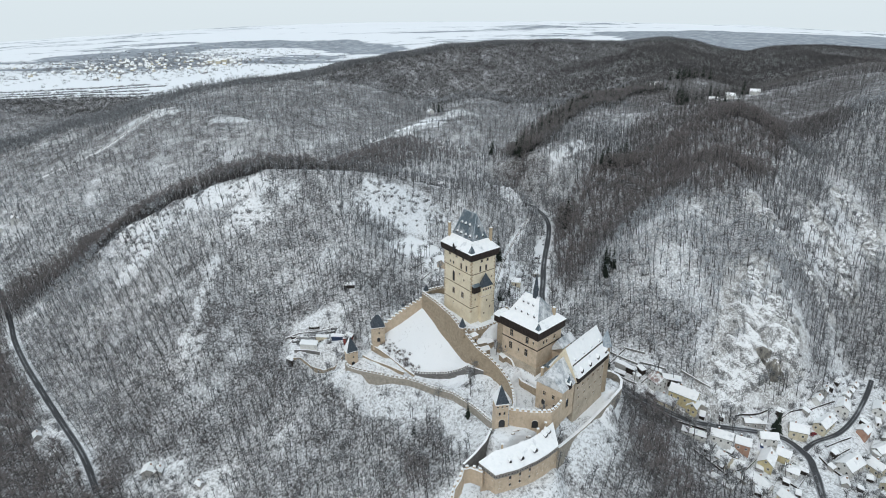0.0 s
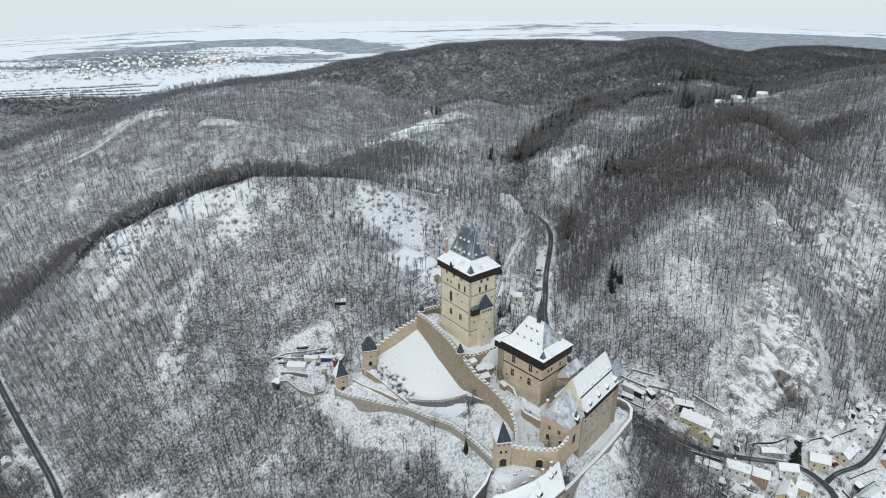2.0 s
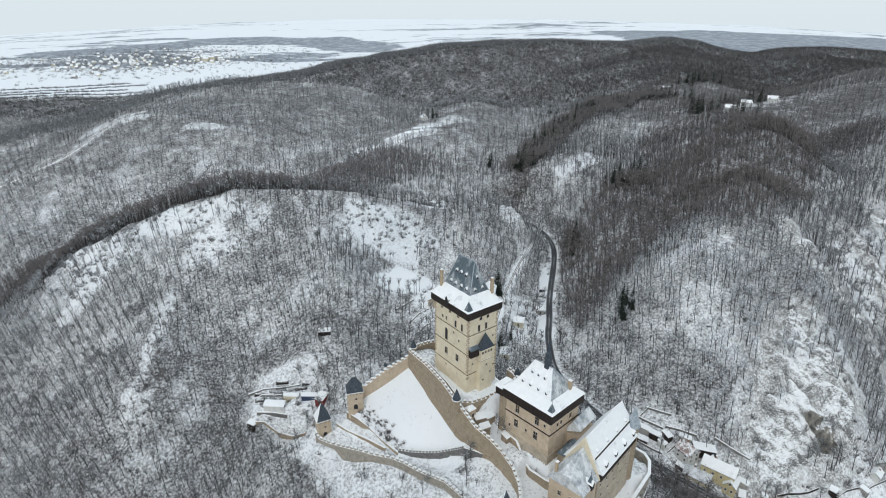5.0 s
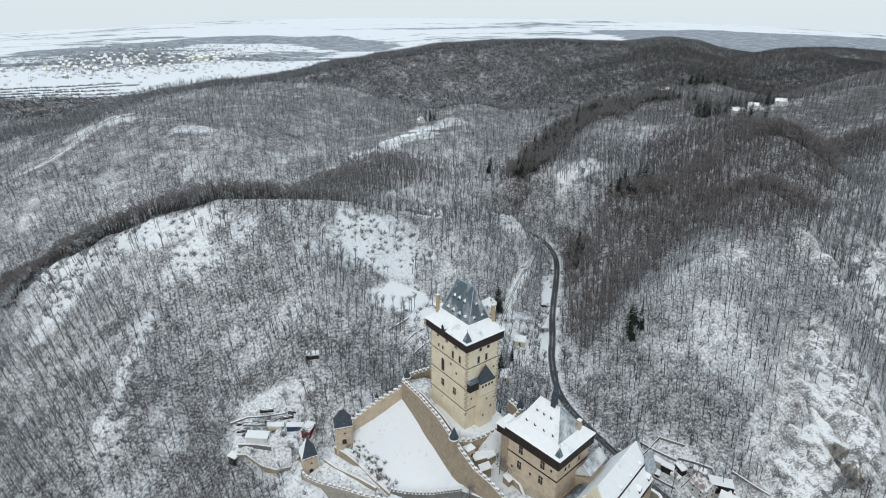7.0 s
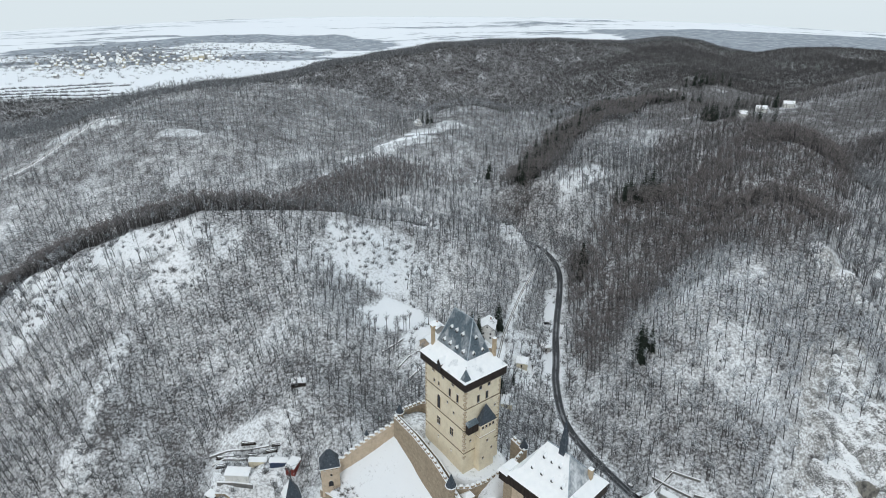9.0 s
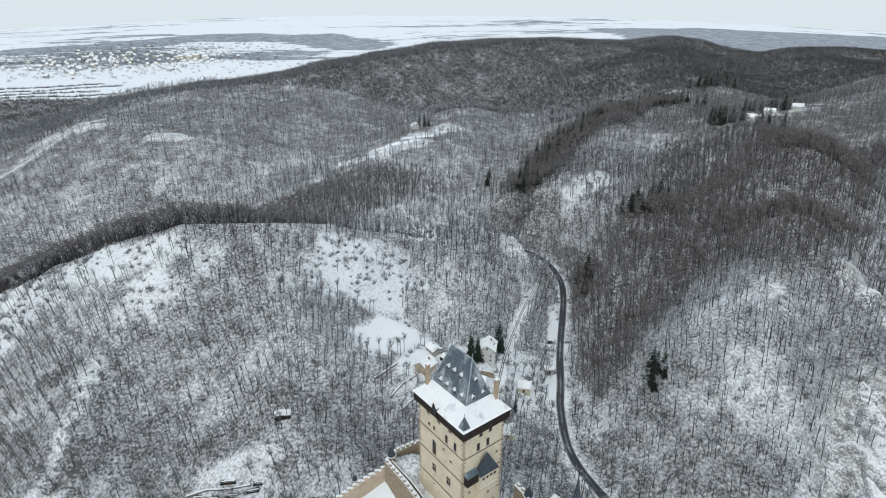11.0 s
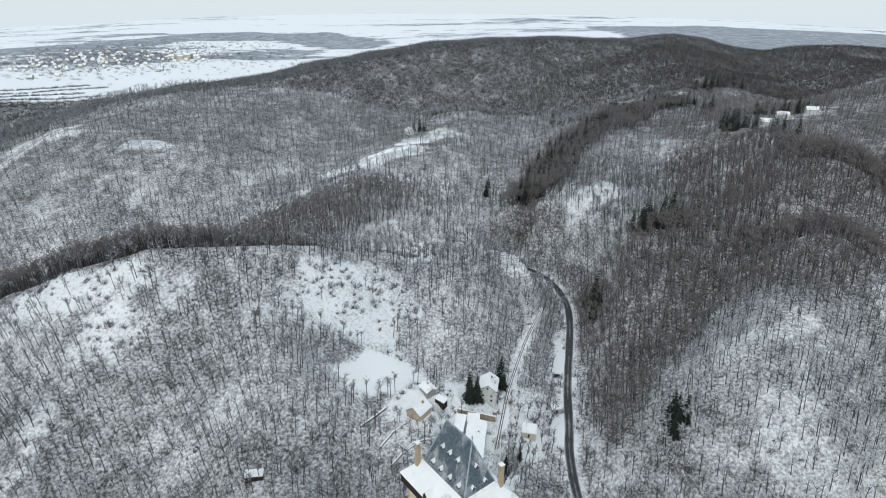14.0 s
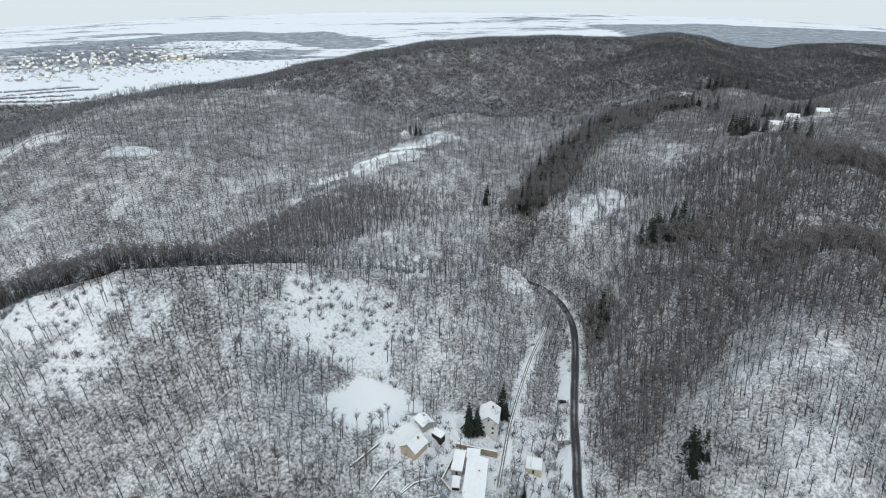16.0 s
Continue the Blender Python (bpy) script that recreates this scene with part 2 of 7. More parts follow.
# the outer castle wall: x, y, top
OUTER = [(-56.5, 278.5, -24.0), (-54, 274.5, -24.6), (-48, 271.2, -24.4), (-42.6, 269, -24.2), (-34, 266, -24), (-26, 263, -24), (-18, 260.5, -23.6), (-11.5, 256.5, -23), (-5, 250.5, -21.8), (1, 246, -20.6), (7, 241.5, -19.4), (13, 233.5, -18), (18.5, 225, -16.6), (23, 216, -15), (25.4, 209.5, -12.5)]


def resample(line, step=4.0):
    pts = [Vector((x, y)) for x, y in line]
    out = []
    for k in range(len(pts) - 1):
        p0, p1, p2, p3 = pts[max(k - 1, 0)], pts[k], pts[k + 1], pts[min(k + 2, len(pts) - 1)]
        n = max(1, int((p2 - p1).length / step))
        for j in range(n):
            t = j / n
            out.append(0.5 * (2 * p1 + (p2 - p0) * t + (2 * p0 - 5 * p1 + 4 * p2 - p3) * t * t + (3 * p1 - p0 - 3 * p2 + p3) * t ** 3))
    out.append(pts[-1])
    return np.array([(p.x, p.y) for p in out])


def smooth(v, a, b):
    s = np.clip((v - a) / (b - a), 0, 1)
    return s * s * (3 - 2 * s)


def road_profile(line):
    c = resample(line)
    z = natural(c[:, 0], c[:, 1])
    # the valley road climbs steadily beside its stream
    if line[-1] == (71, 555):
        up = smooth(c[:, 1], 372, 392)
        z = z * (1 - up) + np.interp(c[:, 1], [372, 394, 440, 500, 520, 556], [-34, -30, -22.5, -16.5, -13.5, -9]) * up
    for _ in range(12):
        z[1:-1] = 0.25 * z[:-2] + 0.5 * z[1:-1] + 0.25 * z[2:]
    return np.column_stack([c, z])


ROAD_LINES = {k: (road_profile(line), w) for k, (line, w) in ROADS.items()}


def near_line(px, py, line):
    best, zz = np.full(px.shape, 1e9), np.zeros(px.shape)
    for (x0, y0, z0), (x1, y1, z1) in zip(line, line[1:]):
        dx, dy = x1 - x0, y1 - y0
        s = np.clip(((px - x0) * dx + (py - y0) * dy) / (dx * dx + dy * dy + 1e-9), 0, 1)
        d = np.hypot(px - x0 - s * dx, py - y0 - s * dy)
        zz = np.where(d < best, z0 + s * (z1 - z0), zz)
        best = np.minimum(best, d)
    return best, zz


def outer_side(px, py):
    best, zz, side = np.full(px.shape, 1e9), np.zeros(px.shape), np.ones(px.shape)
    for (x0, y0, z0), (x1, y1, z1) in zip(OUTER, OUTER[1:]):
        dx, dy = x1 - x0, y1 - y0
        s = np.clip(((px - x0) * dx + (py - y0) * dy) / (dx * dx + dy * dy), 0, 1)
        d = np.hypot(px - x0 - s * dx, py - y0 - s * dy)
        nearer = d < best
        zz = np.where(nearer, z0 + s * (z1 - z0), zz)
        side = np.where(nearer, np.sign((px - x0) * dy - (py - y0) * dx), side)
        best = np.minimum(best, d)
    return best, zz, side


def inside_by(px, py, outline):
    """Distance inside an outline, negative outside it."""
    best, inn = np.full(px.shape, 1e9), np.zeros(px.shape, bool)
    for (x0, y0), (x1, y1) in zip(outline, outline[1:] + outline[:1]):
        dx, dy = x1 - x0, y1 - y0
        s = np.clip(((px - x0) * dx + (py - y0) * dy) / (dx * dx + dy * dy), 0, 1)
        best = np.minimum(best, np.hypot(px - x0 - s * dx, py - y0 - s * dy))
        if dy:
            inn ^= ((y0 > py) != (y1 > py)) & (px < dx * (py - y0) / dy + x0)
    return np.where(inn, best, -best)


def draped(levels):
    """A smooth sheet through given levels (x, y, z)."""
    p = np.array(levels, float)
    n = len(p)
    m = np.ones((n + 1, n + 1))
    m[n, n] = 0
    m[:n, :n] = np.hypot(p[:, 0:1] - p[:, 0], p[:, 1:2] - p[:, 1])
    w = np.linalg.solve(m, np.append(p[:, 2], 0))
    return lambda x, y: w[n] + sum(w[i] * np.hypot(x - p[i, 0], y - p[i, 1]) for i in range(n))


INNER_LINE = [(-37, 279.5), (-33, 278.6), (-29.3, 274.8), (-22, 267.6), (-14.5, 261.6), (-8, 259.5), (-2, 258), (4, 257), (9.7, 255.9), (13, 253.2), (15.6, 251), (20, 249.6)]
RING_LINE = [(26.5, 246), (31.5, 242), (35.5, 236.5), (37.3, 230), (37, 222), (35.5, 213), (33, 208.2)]
YARDS = [
    # path and yard between the outer and the inner wall
    ([(x, y) for x, y, _ in OUTER] + [(x + 1.7, y + 1.0) for x, y in RING_LINE[::-1]] + [(x + 1, y + 3) for x, y in INNER_LINE[::-1]] + [(-44, 283)],
     draped([(x, y, z - 2.2) for x, y, z in OUTER] + [(-46, 280, -21.6), (-38, 276, -20), (-29, 271.5, -22), (-20, 265, -23.6), (-11, 260, -24.2), (-3, 257.4, -24.3), (6.5, 255.6, -24), (10.3, 254, -21.8), (15, 249.5, -17), (21, 247.5, -11.5), (27, 244.5, -11.6), (31, 240.6, -14.2), (34.5, 235, -15.5), (36, 228, -15.5), (34.5, 216, -13.5)])),
    # the steep open bailey below the ring wall
    (INNER_LINE + [(21.6, 251), (13.6, 259.9), (7.6, 269.3), (-0.4, 280.8), (-8.8, 291.2), (-19, 289.8), (-27, 287.8), (-35, 285.8)],
     draped([(-9, 288.4, 7), (-2.5, 280.5, 2), (0.5, 276, -1.5), (5.5, 268.5, -4), (11.8, 259, -4.5), (16, 254, -7.5), (-19, 288, 0.6), (-27, 286, -4), (-31.5, 285, -6.3), (-14.4, 263, -20.6), (-8, 261, -19.8), (-2, 259.5, -19), (4, 258.5, -17.8), (9.7, 257.3, -15.5), (14, 253.5, -12), (-35, 281, -12), (-29, 276, -16.5), (-22, 269, -19.2), (4, 263, -12.5), (10, 260.2, -7.6), (7, 260.5, -11.5)])),
    # lower court behind the gate wall
    ([(36.6, 230), (35.4, 236), (42.6, 241.5), (50, 233.5), (57.5, 228.5), (59, 213), (54, 207.4), (47, 204.2), (33, 208.2), (35.5, 213), (37, 222)], draped([(40, 212, -12.6), (52, 214, -13), (44, 228, -13.4), (40, 234, -12.2)])),
    # terrace at the foot of the square tower
    ([(41.4, 239.6), (48, 231.6), (55, 226.6), (61, 240), (49, 234), (40, 244)], draped([(42, 239, -9.4), (50, 231, -9.4), (58, 236, -9.2)])),
]


def height(px, py):
    px, py = np.asarray(px, float), np.asarray(py, float)
    z = natural(px, py)
    # the slope falls away outside the outer wall
    zone = (px > -90) & (px < 40) & (py > 180) & (py < 300)
    if zone.any():
        d, zt, side = outer_side(px[zone], py[zone])
        k = np.where(side > 0, 1 - smooth(d, 26, 44), 0)
        zz = z[zone]
        z[zone] = zz * (1 - k) + np.minimum(zz, zt - 4.0 - 0.62 * d) * k
    # broken ledges along the limestone ribs
    zone = (px > 130) & (px < 390) & (py > 250) & (py < 500)
    if zone.any():
        ux, uy = px[zone], py[zone]
        z[zone] = z[zone] + craggy(ux, uy) * (4.5 * np.abs(fbm(ux, uy, 13, 131, 3)) + 2.4 * fbm(ux, uy, 6, 133, 2))
    for x, y, r, h in PADS:
        k = 1 - smooth(np.hypot(px - x, py - y), r, r + 7)
        z = z * (1 - k) + h * k
    for line, w in ROAD_LINES.values():
        box = (px > line[:, 0].min() - 30) & (px < line[:, 0].max() + 30) & (py > line[:, 1].min() - 30) & (py < line[:, 1].max() + 30)
        if box.any():
            d, zr = near_line(px[box], py[box], line)
            k = 1 - smooth(d, w * 0.5 + 2.5, w * 0.5 + 11)
            z[box] = z[box] * (1 - k) + zr * k
    # the stream has cut its valley along the upper road
    line = ROAD_LINES["valley_road"][0]
    box = (px > 20) & (px < 190) & (py > 372) & (py < 620)
    if box.any():
        d, zr = near_line(px[box], py[box], line[line[:, 1] > 372])
        z[box] = np.minimum(z[box], zr + 0.5 + 0.55 * np.maximum(d - 7, 0) + 0.05 * np.maximum(d - 12, 0) ** 2)
    # the yards inside the castle walls
    zone = (px > -64) & (px < 66) & (py > 198) & (py < 298)
    if zone.any():
        ux, uy, uz = px[zone], py[zone], z[zone]
        for (outline, surface), inset in zip(YARDS, (0.7, -1.6, 0.0, 0.0)):
            k = smooth(inside_by(ux, uy, outline), inset, inset + 1.6)
            uz = uz * (1 - k) + (surface(ux, uy) + 0.3 * fbm(ux, uy, 7, 77, 3)) * k
        z[zone] = uz
    return z


def ground_at(x, y):
    return float(height(np.array([float(x)]), np.array([float(y)]))[0])


# open ground: x, y, half width, half length, turn, how bare (1: no trees)
OPEN = [
    (-17, 410, 27, 17, 34, 1.0), (-35, 447, 37, 22, 28, 0.93), (-4, 515, 16, 22, -20, 0.6), (20, 388, 28, 22, 0, 0.93), (30, 362, 13, 14, -10, 1.0), (62, 400, 12, 16, 0, 0.6), (-167, 315, 9, 6.5, 0, 0.95), (-167, 331, 3.4, 11, 5, 0.9), (-165, 350, 4.4, 9, -10, 0.85), (-164, 368, 3.6, 8, -20, 0.8), (-148, 399, 22, 7, 18, 0.8), (-240, 414, 16, 7, -20, 0.75),
    (-150, 405, 14, 10, 20, 0.75), (-195, 432, 26, 7, 0, 0.7), (-120, 420, 10, 8, 0, 0.6), (-84, 312, 24, 13, 4, 0.97), (-78, 324, 20, 6, 0, 0.8), (-76, 302, 20, 8, -4, 0.97), (-72, 290, 16, 6, -12, 0.85), (86, 444, 3.6, 26, -12, 1.0), (78, 400, 3.4, 26, -10, 0.97), (-8, 400, 12, 9, 0, 0.97), (58, 384, 9, 12, 0, 0.85), (-12, 248, 44, 9, -20, 0.9), (-36, 260, 34, 8, -28, 0.94), (14, 226, 16, 12, -50, 0.92), (30, 206, 30, 12, -25, 0.97), (30, 180, 34, 20, 10, 1.0),
    (78, 214, 9, 32, -44, 0.97), (40, 235, 30, 26, 0, 1.0), (8, 274, 40, 26, 0, 1.0), (-30, 276, 28, 18, 0, 1.0), (72, 236, 22, 30, -44, 1.0), (-48, 280, 14, 12, 0, 1.0),
    (218, 246, 60, 27, 0, 0.97), (262, 276, 36, 22, 40, 0.96), (190, 232, 28, 26, 0, 0.9), (150, 275, 22, 12, -30, 0.9), (122, 298, 14, 16, -40, 0.85), (243, 407, 8, 10, 0, 0.97), (247, 390, 5, 12, 12, 0.9), (258, 376, 6, 12, 45, 0.9), (274, 362, 5, 14, 10, 0.85), (308, 420, 9, 20, -5, 0.85), (311, 392, 11, 18, 0, 0.85), (305, 370, 8, 12, 10, 0.8), (352, 452, 10, 28, 8, 0.85), (350, 410, 13, 18, -10, 0.85), (330, 425, 12, 26, 0, 0.72), (288, 395, 11, 24, 0, 0.62), (190, 296, 26, 22, 0, 0.82), (206, 322, 18, 22, -20, 0.78), (214, 344, 8, 12, -20, 0.85), (222, 300, 16, 20, 0, 0.8), (172, 280, 16, 12, 0, 0.85), (232, 330, 12, 20, 20, 0.5),
    (140, 578, 24, 17, 30, 0.55), (-264, 711, 22, 14, 0, 0.75), (-360, 735, 26, 10, 20, 0.5), (-390, 716, 22, 10, 40, 0.5), (-32, 725, 40, 24, 28, 0.97), (0, 775, 36, 14, 28, 0.97), (-72, 700, 30, 18, 30, 0.6), (24, 800, 18, 20, 0, 0.9), (-132, 238, 16, 9, 0, 0.9), (-165, 248, 20, 9, 0, 0.5), (-258, 292, 12, 18, 40, 0.9), (332, 712, 26, 6, 40, 0.95), (365, 960, 24, 8, 0, 0.9), (391, 766, 20, 7, 20, 0.95), (432, 776, 20, 5, 8, 0.95), (165, 345, 16, 22, 0, 0.25), (-470, 545, 20, 14, 0, 0.7), (-262, 442, 60, 9, -26, 0.6), (-165, 424, 46, 10, 4, 0.55), (-235, 405, 14, 26, -40, 0.55),
]


def openness(px, py):
    out = np.zeros(px.shape)
    wob = 0.28 * fbm(px, py, 13, 11, 3)
    for x, y, a, b, turn, bare in OPEN:
        c, s = math.cos(radians(turn)), math.sin(radians(turn))
        u, v = ((px - x) * c + (py - y) * s) / a, (-(px - x) * s + (py - y) * c) / b
        out = np.maximum(out, bare * (1 - smooth(np.hypot(u, v) + wob, 0.8, 1.12)))
    for line, w in ROAD_LINES.values():
        box = (px > line[:, 0].min() - 30) & (px < line[:, 0].max() + 30) & (py > line[:, 1].min() - 30) & (py < line[:, 1].max() + 30)
        if box.any():
            d, _ = near_line(px[box], py[box], line)
            out[box] = np.maximum(out[box], 1 - smooth(d, w * 0.5 + 0.8, w * 0.5 + 3.2))
    return out


# limestone ribs on the eastern slope: (x, y, level) down each one
RIBS = [[(243, 408, 0), (249, 382, 0), (272, 368, 0), (278, 346, 0)], [(308, 430, 0), (312, 396, 0), (304, 362, 0)], [(352, 472, 0), (356, 426, 0), (344, 400, 0)], [(217, 346, 0), (206, 326, 0), (188, 300, 0), (168, 276, 0)], [(218, 330, 0), (222, 310, 0), (210, 286, 0)]]


def craggy(px, py):
    """How much bare limestone breaks through, strongest along the ribs."""
    out = np.zeros(px.shape)
    for rib, w in zip(RIBS, (9, 12, 14, 24, 22)):
        out = np.maximum(out, 0.85 * np.exp(-(near_line(px, py, rib)[0] / w) ** 2))
    return out


def tufted(px, py):
    """How much grass and brush breaks the snow on open ground."""
    k = np.full(px.shape, 0.62)
    for x, y, a, b, v in ((-215, 425, 90, 30, 0.45), (-35, 447, 36, 20, 0.40), (-17, 410, 25, 17, 0.0), (215, 252, 62, 34, 0.58), (270, 280, 42, 36, 0.58), (22, 388, 30, 22, 0.40), (-30, 752, 62, 16, 0.0), (36, 198, 12, 8, 0.2), (76, 238, 26, 12, 0.2), (86, 446, 6, 26, 0.1), (78, 404, 6, 30, 0.15), (58, 380, 12, 14, 0.3), (-6, 400, 16, 12, 0.1)):
        k = np.where(np.hypot((px - x) / a, (py - y) / b) < 1, v, k)
    for (outline, _), v in zip(YARDS, (0.45, 0.05, 0.3, 0.15)):
        k = np.where(inside_by(px, py, outline) > 0, v, k)
    k = np.where((np.hypot((px - 5) / 75, (py - 232) / 52) < 1) & (k > 0.5), 0.5, k)
    return np.where(np.hypot((px - 24) / 26, (py - 266) / 22) < 1, np.minimum(k, 0.25), k)


MIXED = [(84, 578, 0), (100, 620, 0), (117, 660, 0), (154, 725, 0), (205, 775, 0), (281, 881, 0), (349, 934, 0)]


# where the brown crest wood bends down the western shoulder
BEND = [(-262, 464, 0), (-295, 478, 0), (-325, 484, 0), (-352, 478, 0), (-372, 460, 0), (-386, 438, 0)]


def brown_wood(px, py):
    """How reddish brown and dense the wood is: beech stands on the eastern slope, along crests and by the west road."""
    e = smooth(inside_by(px, py, [(86, 372), (96, 370), (134, 407), (166, 418), (200, 406), (240, 416), (300, 466), (330, 520), (365, 580), (330, 640), (240, 575), (210, 545), (160, 522), (130, 510), (108, 505), (104, 470), (92, 425)]) + 7 * fbm(px, py, 30, 23, 3), -10, 10)
    e2 = smooth(px - 0.30 * py + 14 * fbm(px, py, 60, 25, 3), 6, 46) * smooth(py, 530, 580) * (1 - smooth(px - 0.62 * py, 35, 95) * (1 - smooth(py, 640, 760))) * (1 - 0.6 * smooth(py, 980, 1250))
    ridge = np.exp(-((py - 6 - np.interp(px, [-480, -400, -320, -260, -215, -180, -140, -100, -50, 30], [575, 545, 506, 472, 458, 457, 457, 470, 498, 508])) / 32) ** 2) * (1 - smooth(px, -110, -40)) * smooth(px, -310, -280)
    beyond = np.interp(py, [200, 226, 246, 266, 281, 297, 332, 369, 400, 440, 502], [-176, -188, -203, -220, -235, -252, -290, -328, -357, -390, -447]) - px
    west = smooth(beyond, 0, 14) * (1 - smooth(py, 470, 560)) + np.exp(-(((px + 205) / 26) ** 2 + ((py - 240) / 22) ** 2) ** 2)
    foot = np.maximum(np.exp(-(((px - 128) / 16) ** 2 + ((py - 262) / 22) ** 2)), np.exp(-(((px - 114) / 26) ** 2 + ((py - 218) / 24) ** 2) ** 2))
    stand = 0.75 * np.exp(-(((px + 12) / 15) ** 2 + ((py - 206) / 26) ** 2) ** 2)
    return np.clip(np.maximum.reduce([0.95 * np.exp(-(near_line(px, py, MIXED)[0] / 26) ** 2), 0.85 * e, 0.62 * e2, 0.75 * ridge, 0.75 * np.exp(-(near_line(px, py, BEND)[0] / 20) ** 4), 0.95 * west, 0.9 * foot, stand]) + 0.12 * fbm(px, py, 40, 21, 3), 0, 1)


def plain(px, py):
    # where the open farmland begins, behind the great wooded ridge
    crest = np.interp(px, [-2500, -1200, -900, -700, -560, -370, -200, 0, 200, 420, 640, 1400, 3500], [880, 960, 980, 1045, 1110, 1150, 1300, 1500, 1640, 1800, 1950, 2000, 2300])
    return smooth(py - crest, 20, 120)


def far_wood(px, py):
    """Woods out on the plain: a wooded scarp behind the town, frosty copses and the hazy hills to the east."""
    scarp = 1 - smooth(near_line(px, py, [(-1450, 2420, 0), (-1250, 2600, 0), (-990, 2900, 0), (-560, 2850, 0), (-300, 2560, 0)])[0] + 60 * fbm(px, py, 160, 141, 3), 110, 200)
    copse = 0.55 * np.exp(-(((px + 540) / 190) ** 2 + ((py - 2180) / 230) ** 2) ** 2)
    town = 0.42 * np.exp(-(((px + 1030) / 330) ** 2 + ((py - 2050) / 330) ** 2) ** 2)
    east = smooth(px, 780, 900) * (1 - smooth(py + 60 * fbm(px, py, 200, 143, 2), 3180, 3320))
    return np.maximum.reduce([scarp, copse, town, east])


def spaced(lo, a, b, hi, step, grow):
    mid = list(np.arange(a, b + 0.1, step))
    left, s = [], step
    while (left[-1] if left else a) > lo:
        s *= grow
        left.append((left[-1] if left else a) - s)
    right, s = [], step
    while (right[-1] if right else b) < hi:
        s *= grow
        right.append((right[-1] if right else b) + s)
    return np.array(left[::-1] + mid + right)


def finer(steps, a, b):
    k = (steps[:-1] >= a) & (steps[1:] <= b)
    return np.sort(np.concatenate([steps, (steps[:-1] + steps[1:])[k] / 2]))


def mesh_from_arrays(name, verts, faces):
    """verts (n, 3), faces (m, 3 or 4)."""
    me = bpy.data.meshes.new(name)
    k = faces.shape[1]
    me.vertices.add(len(verts))
    me.vertices.foreach_set("co", np.asarray(verts, np.float32).ravel())
    me.loops.add(faces.size)
    me.loops.foreach_set("vertex_index", np.asarray(faces, np.int32).ravel())
    me.polygons.add(len(faces))
    me.polygons.foreach_set("loop_start", np.arange(0, faces.size, k, dtype=np.int32))
    me.update(calc_edges=True)
    return me


def grid_mesh(name, X, Y, Z):
    ny, nx = X.shape
    i = (np.arange(ny - 1)[:, None] * nx + np.arange(nx - 1)[None]).ravel()
    return mesh_from_arrays(name, np.stack([X.ravel(), Y.ravel(), Z.ravel()], 1), np.stack([i, i + 1, i + nx + 1, i + nx], 1))


# brown brush along the road below the castle
VERGE = [(104, 296, 0), (116, 283, 0), (128, 272, 0), (140, 264, 0), (152, 259, 0)]
GX, GY = np.meshgrid(finer(finer(spaced(-4300, -330, 340, 4300, 3.0, 1.06), -62, 66), -62, 66), finer(finer(spaced(-1200, 130, 620, 4750, 3.0, 1.035), 195, 297), 195, 297))
GZ = height(GX, GY)
ground_mesh = grid_mesh("ground", GX, GY, GZ)
open_ = openness(GX, GY)
far_ = plain(GX, GY)
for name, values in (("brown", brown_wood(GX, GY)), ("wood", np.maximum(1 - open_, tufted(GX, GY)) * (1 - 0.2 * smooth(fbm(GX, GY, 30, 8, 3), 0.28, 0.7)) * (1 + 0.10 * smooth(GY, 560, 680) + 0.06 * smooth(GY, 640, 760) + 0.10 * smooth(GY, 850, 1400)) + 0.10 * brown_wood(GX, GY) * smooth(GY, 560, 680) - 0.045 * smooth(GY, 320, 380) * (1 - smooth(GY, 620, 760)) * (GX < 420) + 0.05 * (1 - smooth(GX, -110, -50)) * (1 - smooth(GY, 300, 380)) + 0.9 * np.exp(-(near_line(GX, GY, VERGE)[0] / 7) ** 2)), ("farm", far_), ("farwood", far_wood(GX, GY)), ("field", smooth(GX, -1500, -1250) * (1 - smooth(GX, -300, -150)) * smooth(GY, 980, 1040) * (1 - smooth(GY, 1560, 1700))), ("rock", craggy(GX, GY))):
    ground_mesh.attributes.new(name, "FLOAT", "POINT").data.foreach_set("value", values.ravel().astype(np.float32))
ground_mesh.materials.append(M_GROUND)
ground_mesh.polygons.foreach_set("use_smooth", np.ones(len(ground_mesh.polygons), bool))
tagged(new("ground", ground_mesh), "snow-covered wooded hills with open winter fields beyond", "ground", kind="structure")


def asphalt_nodes(nt, b):
    col = ramp(nt, noise_tex(nt, 0.8, 5, 0.7), [(0.35, (0.035, 0.036, 0.04)), (0.7, (0.075, 0.078, 0.085))])
    across = attr(nt, "across")
    # slush between the tyre tracks and along the edges
    w = nt.nodes.new("ShaderNodeMath")
    w.operation = "COSINE"
    nt.links.new(math_node(nt, "MULTIPLY", across, 6.28), w.inputs[0])
    slush = math_node(nt, "ADD", math_node(nt, "MULTIPLY", w.outputs[0], 0.13), noise_tex(nt, 0.07, 4, 0.6))
    edge = math_node(nt, "POWER", math_node(nt, "ABSOLUTE", across, 0), 5.0)
    f = ramp(nt, math_node(nt, "ADD", slush, math_node(nt, "MULTIPLY", edge, 0.35)), [(0.55, (0, 0, 0)), (0.95, (0.7, 0.7, 0.7))])
    nt.links.new(mix(nt, f, col, (0.55, 0.57, 0.6)), b.inputs["Base Color"])
    b.inputs["Roughness"].default_value = 0.45
    bump(nt, b, noise_tex(nt, 4.0, 4), 0.2, 0.03)


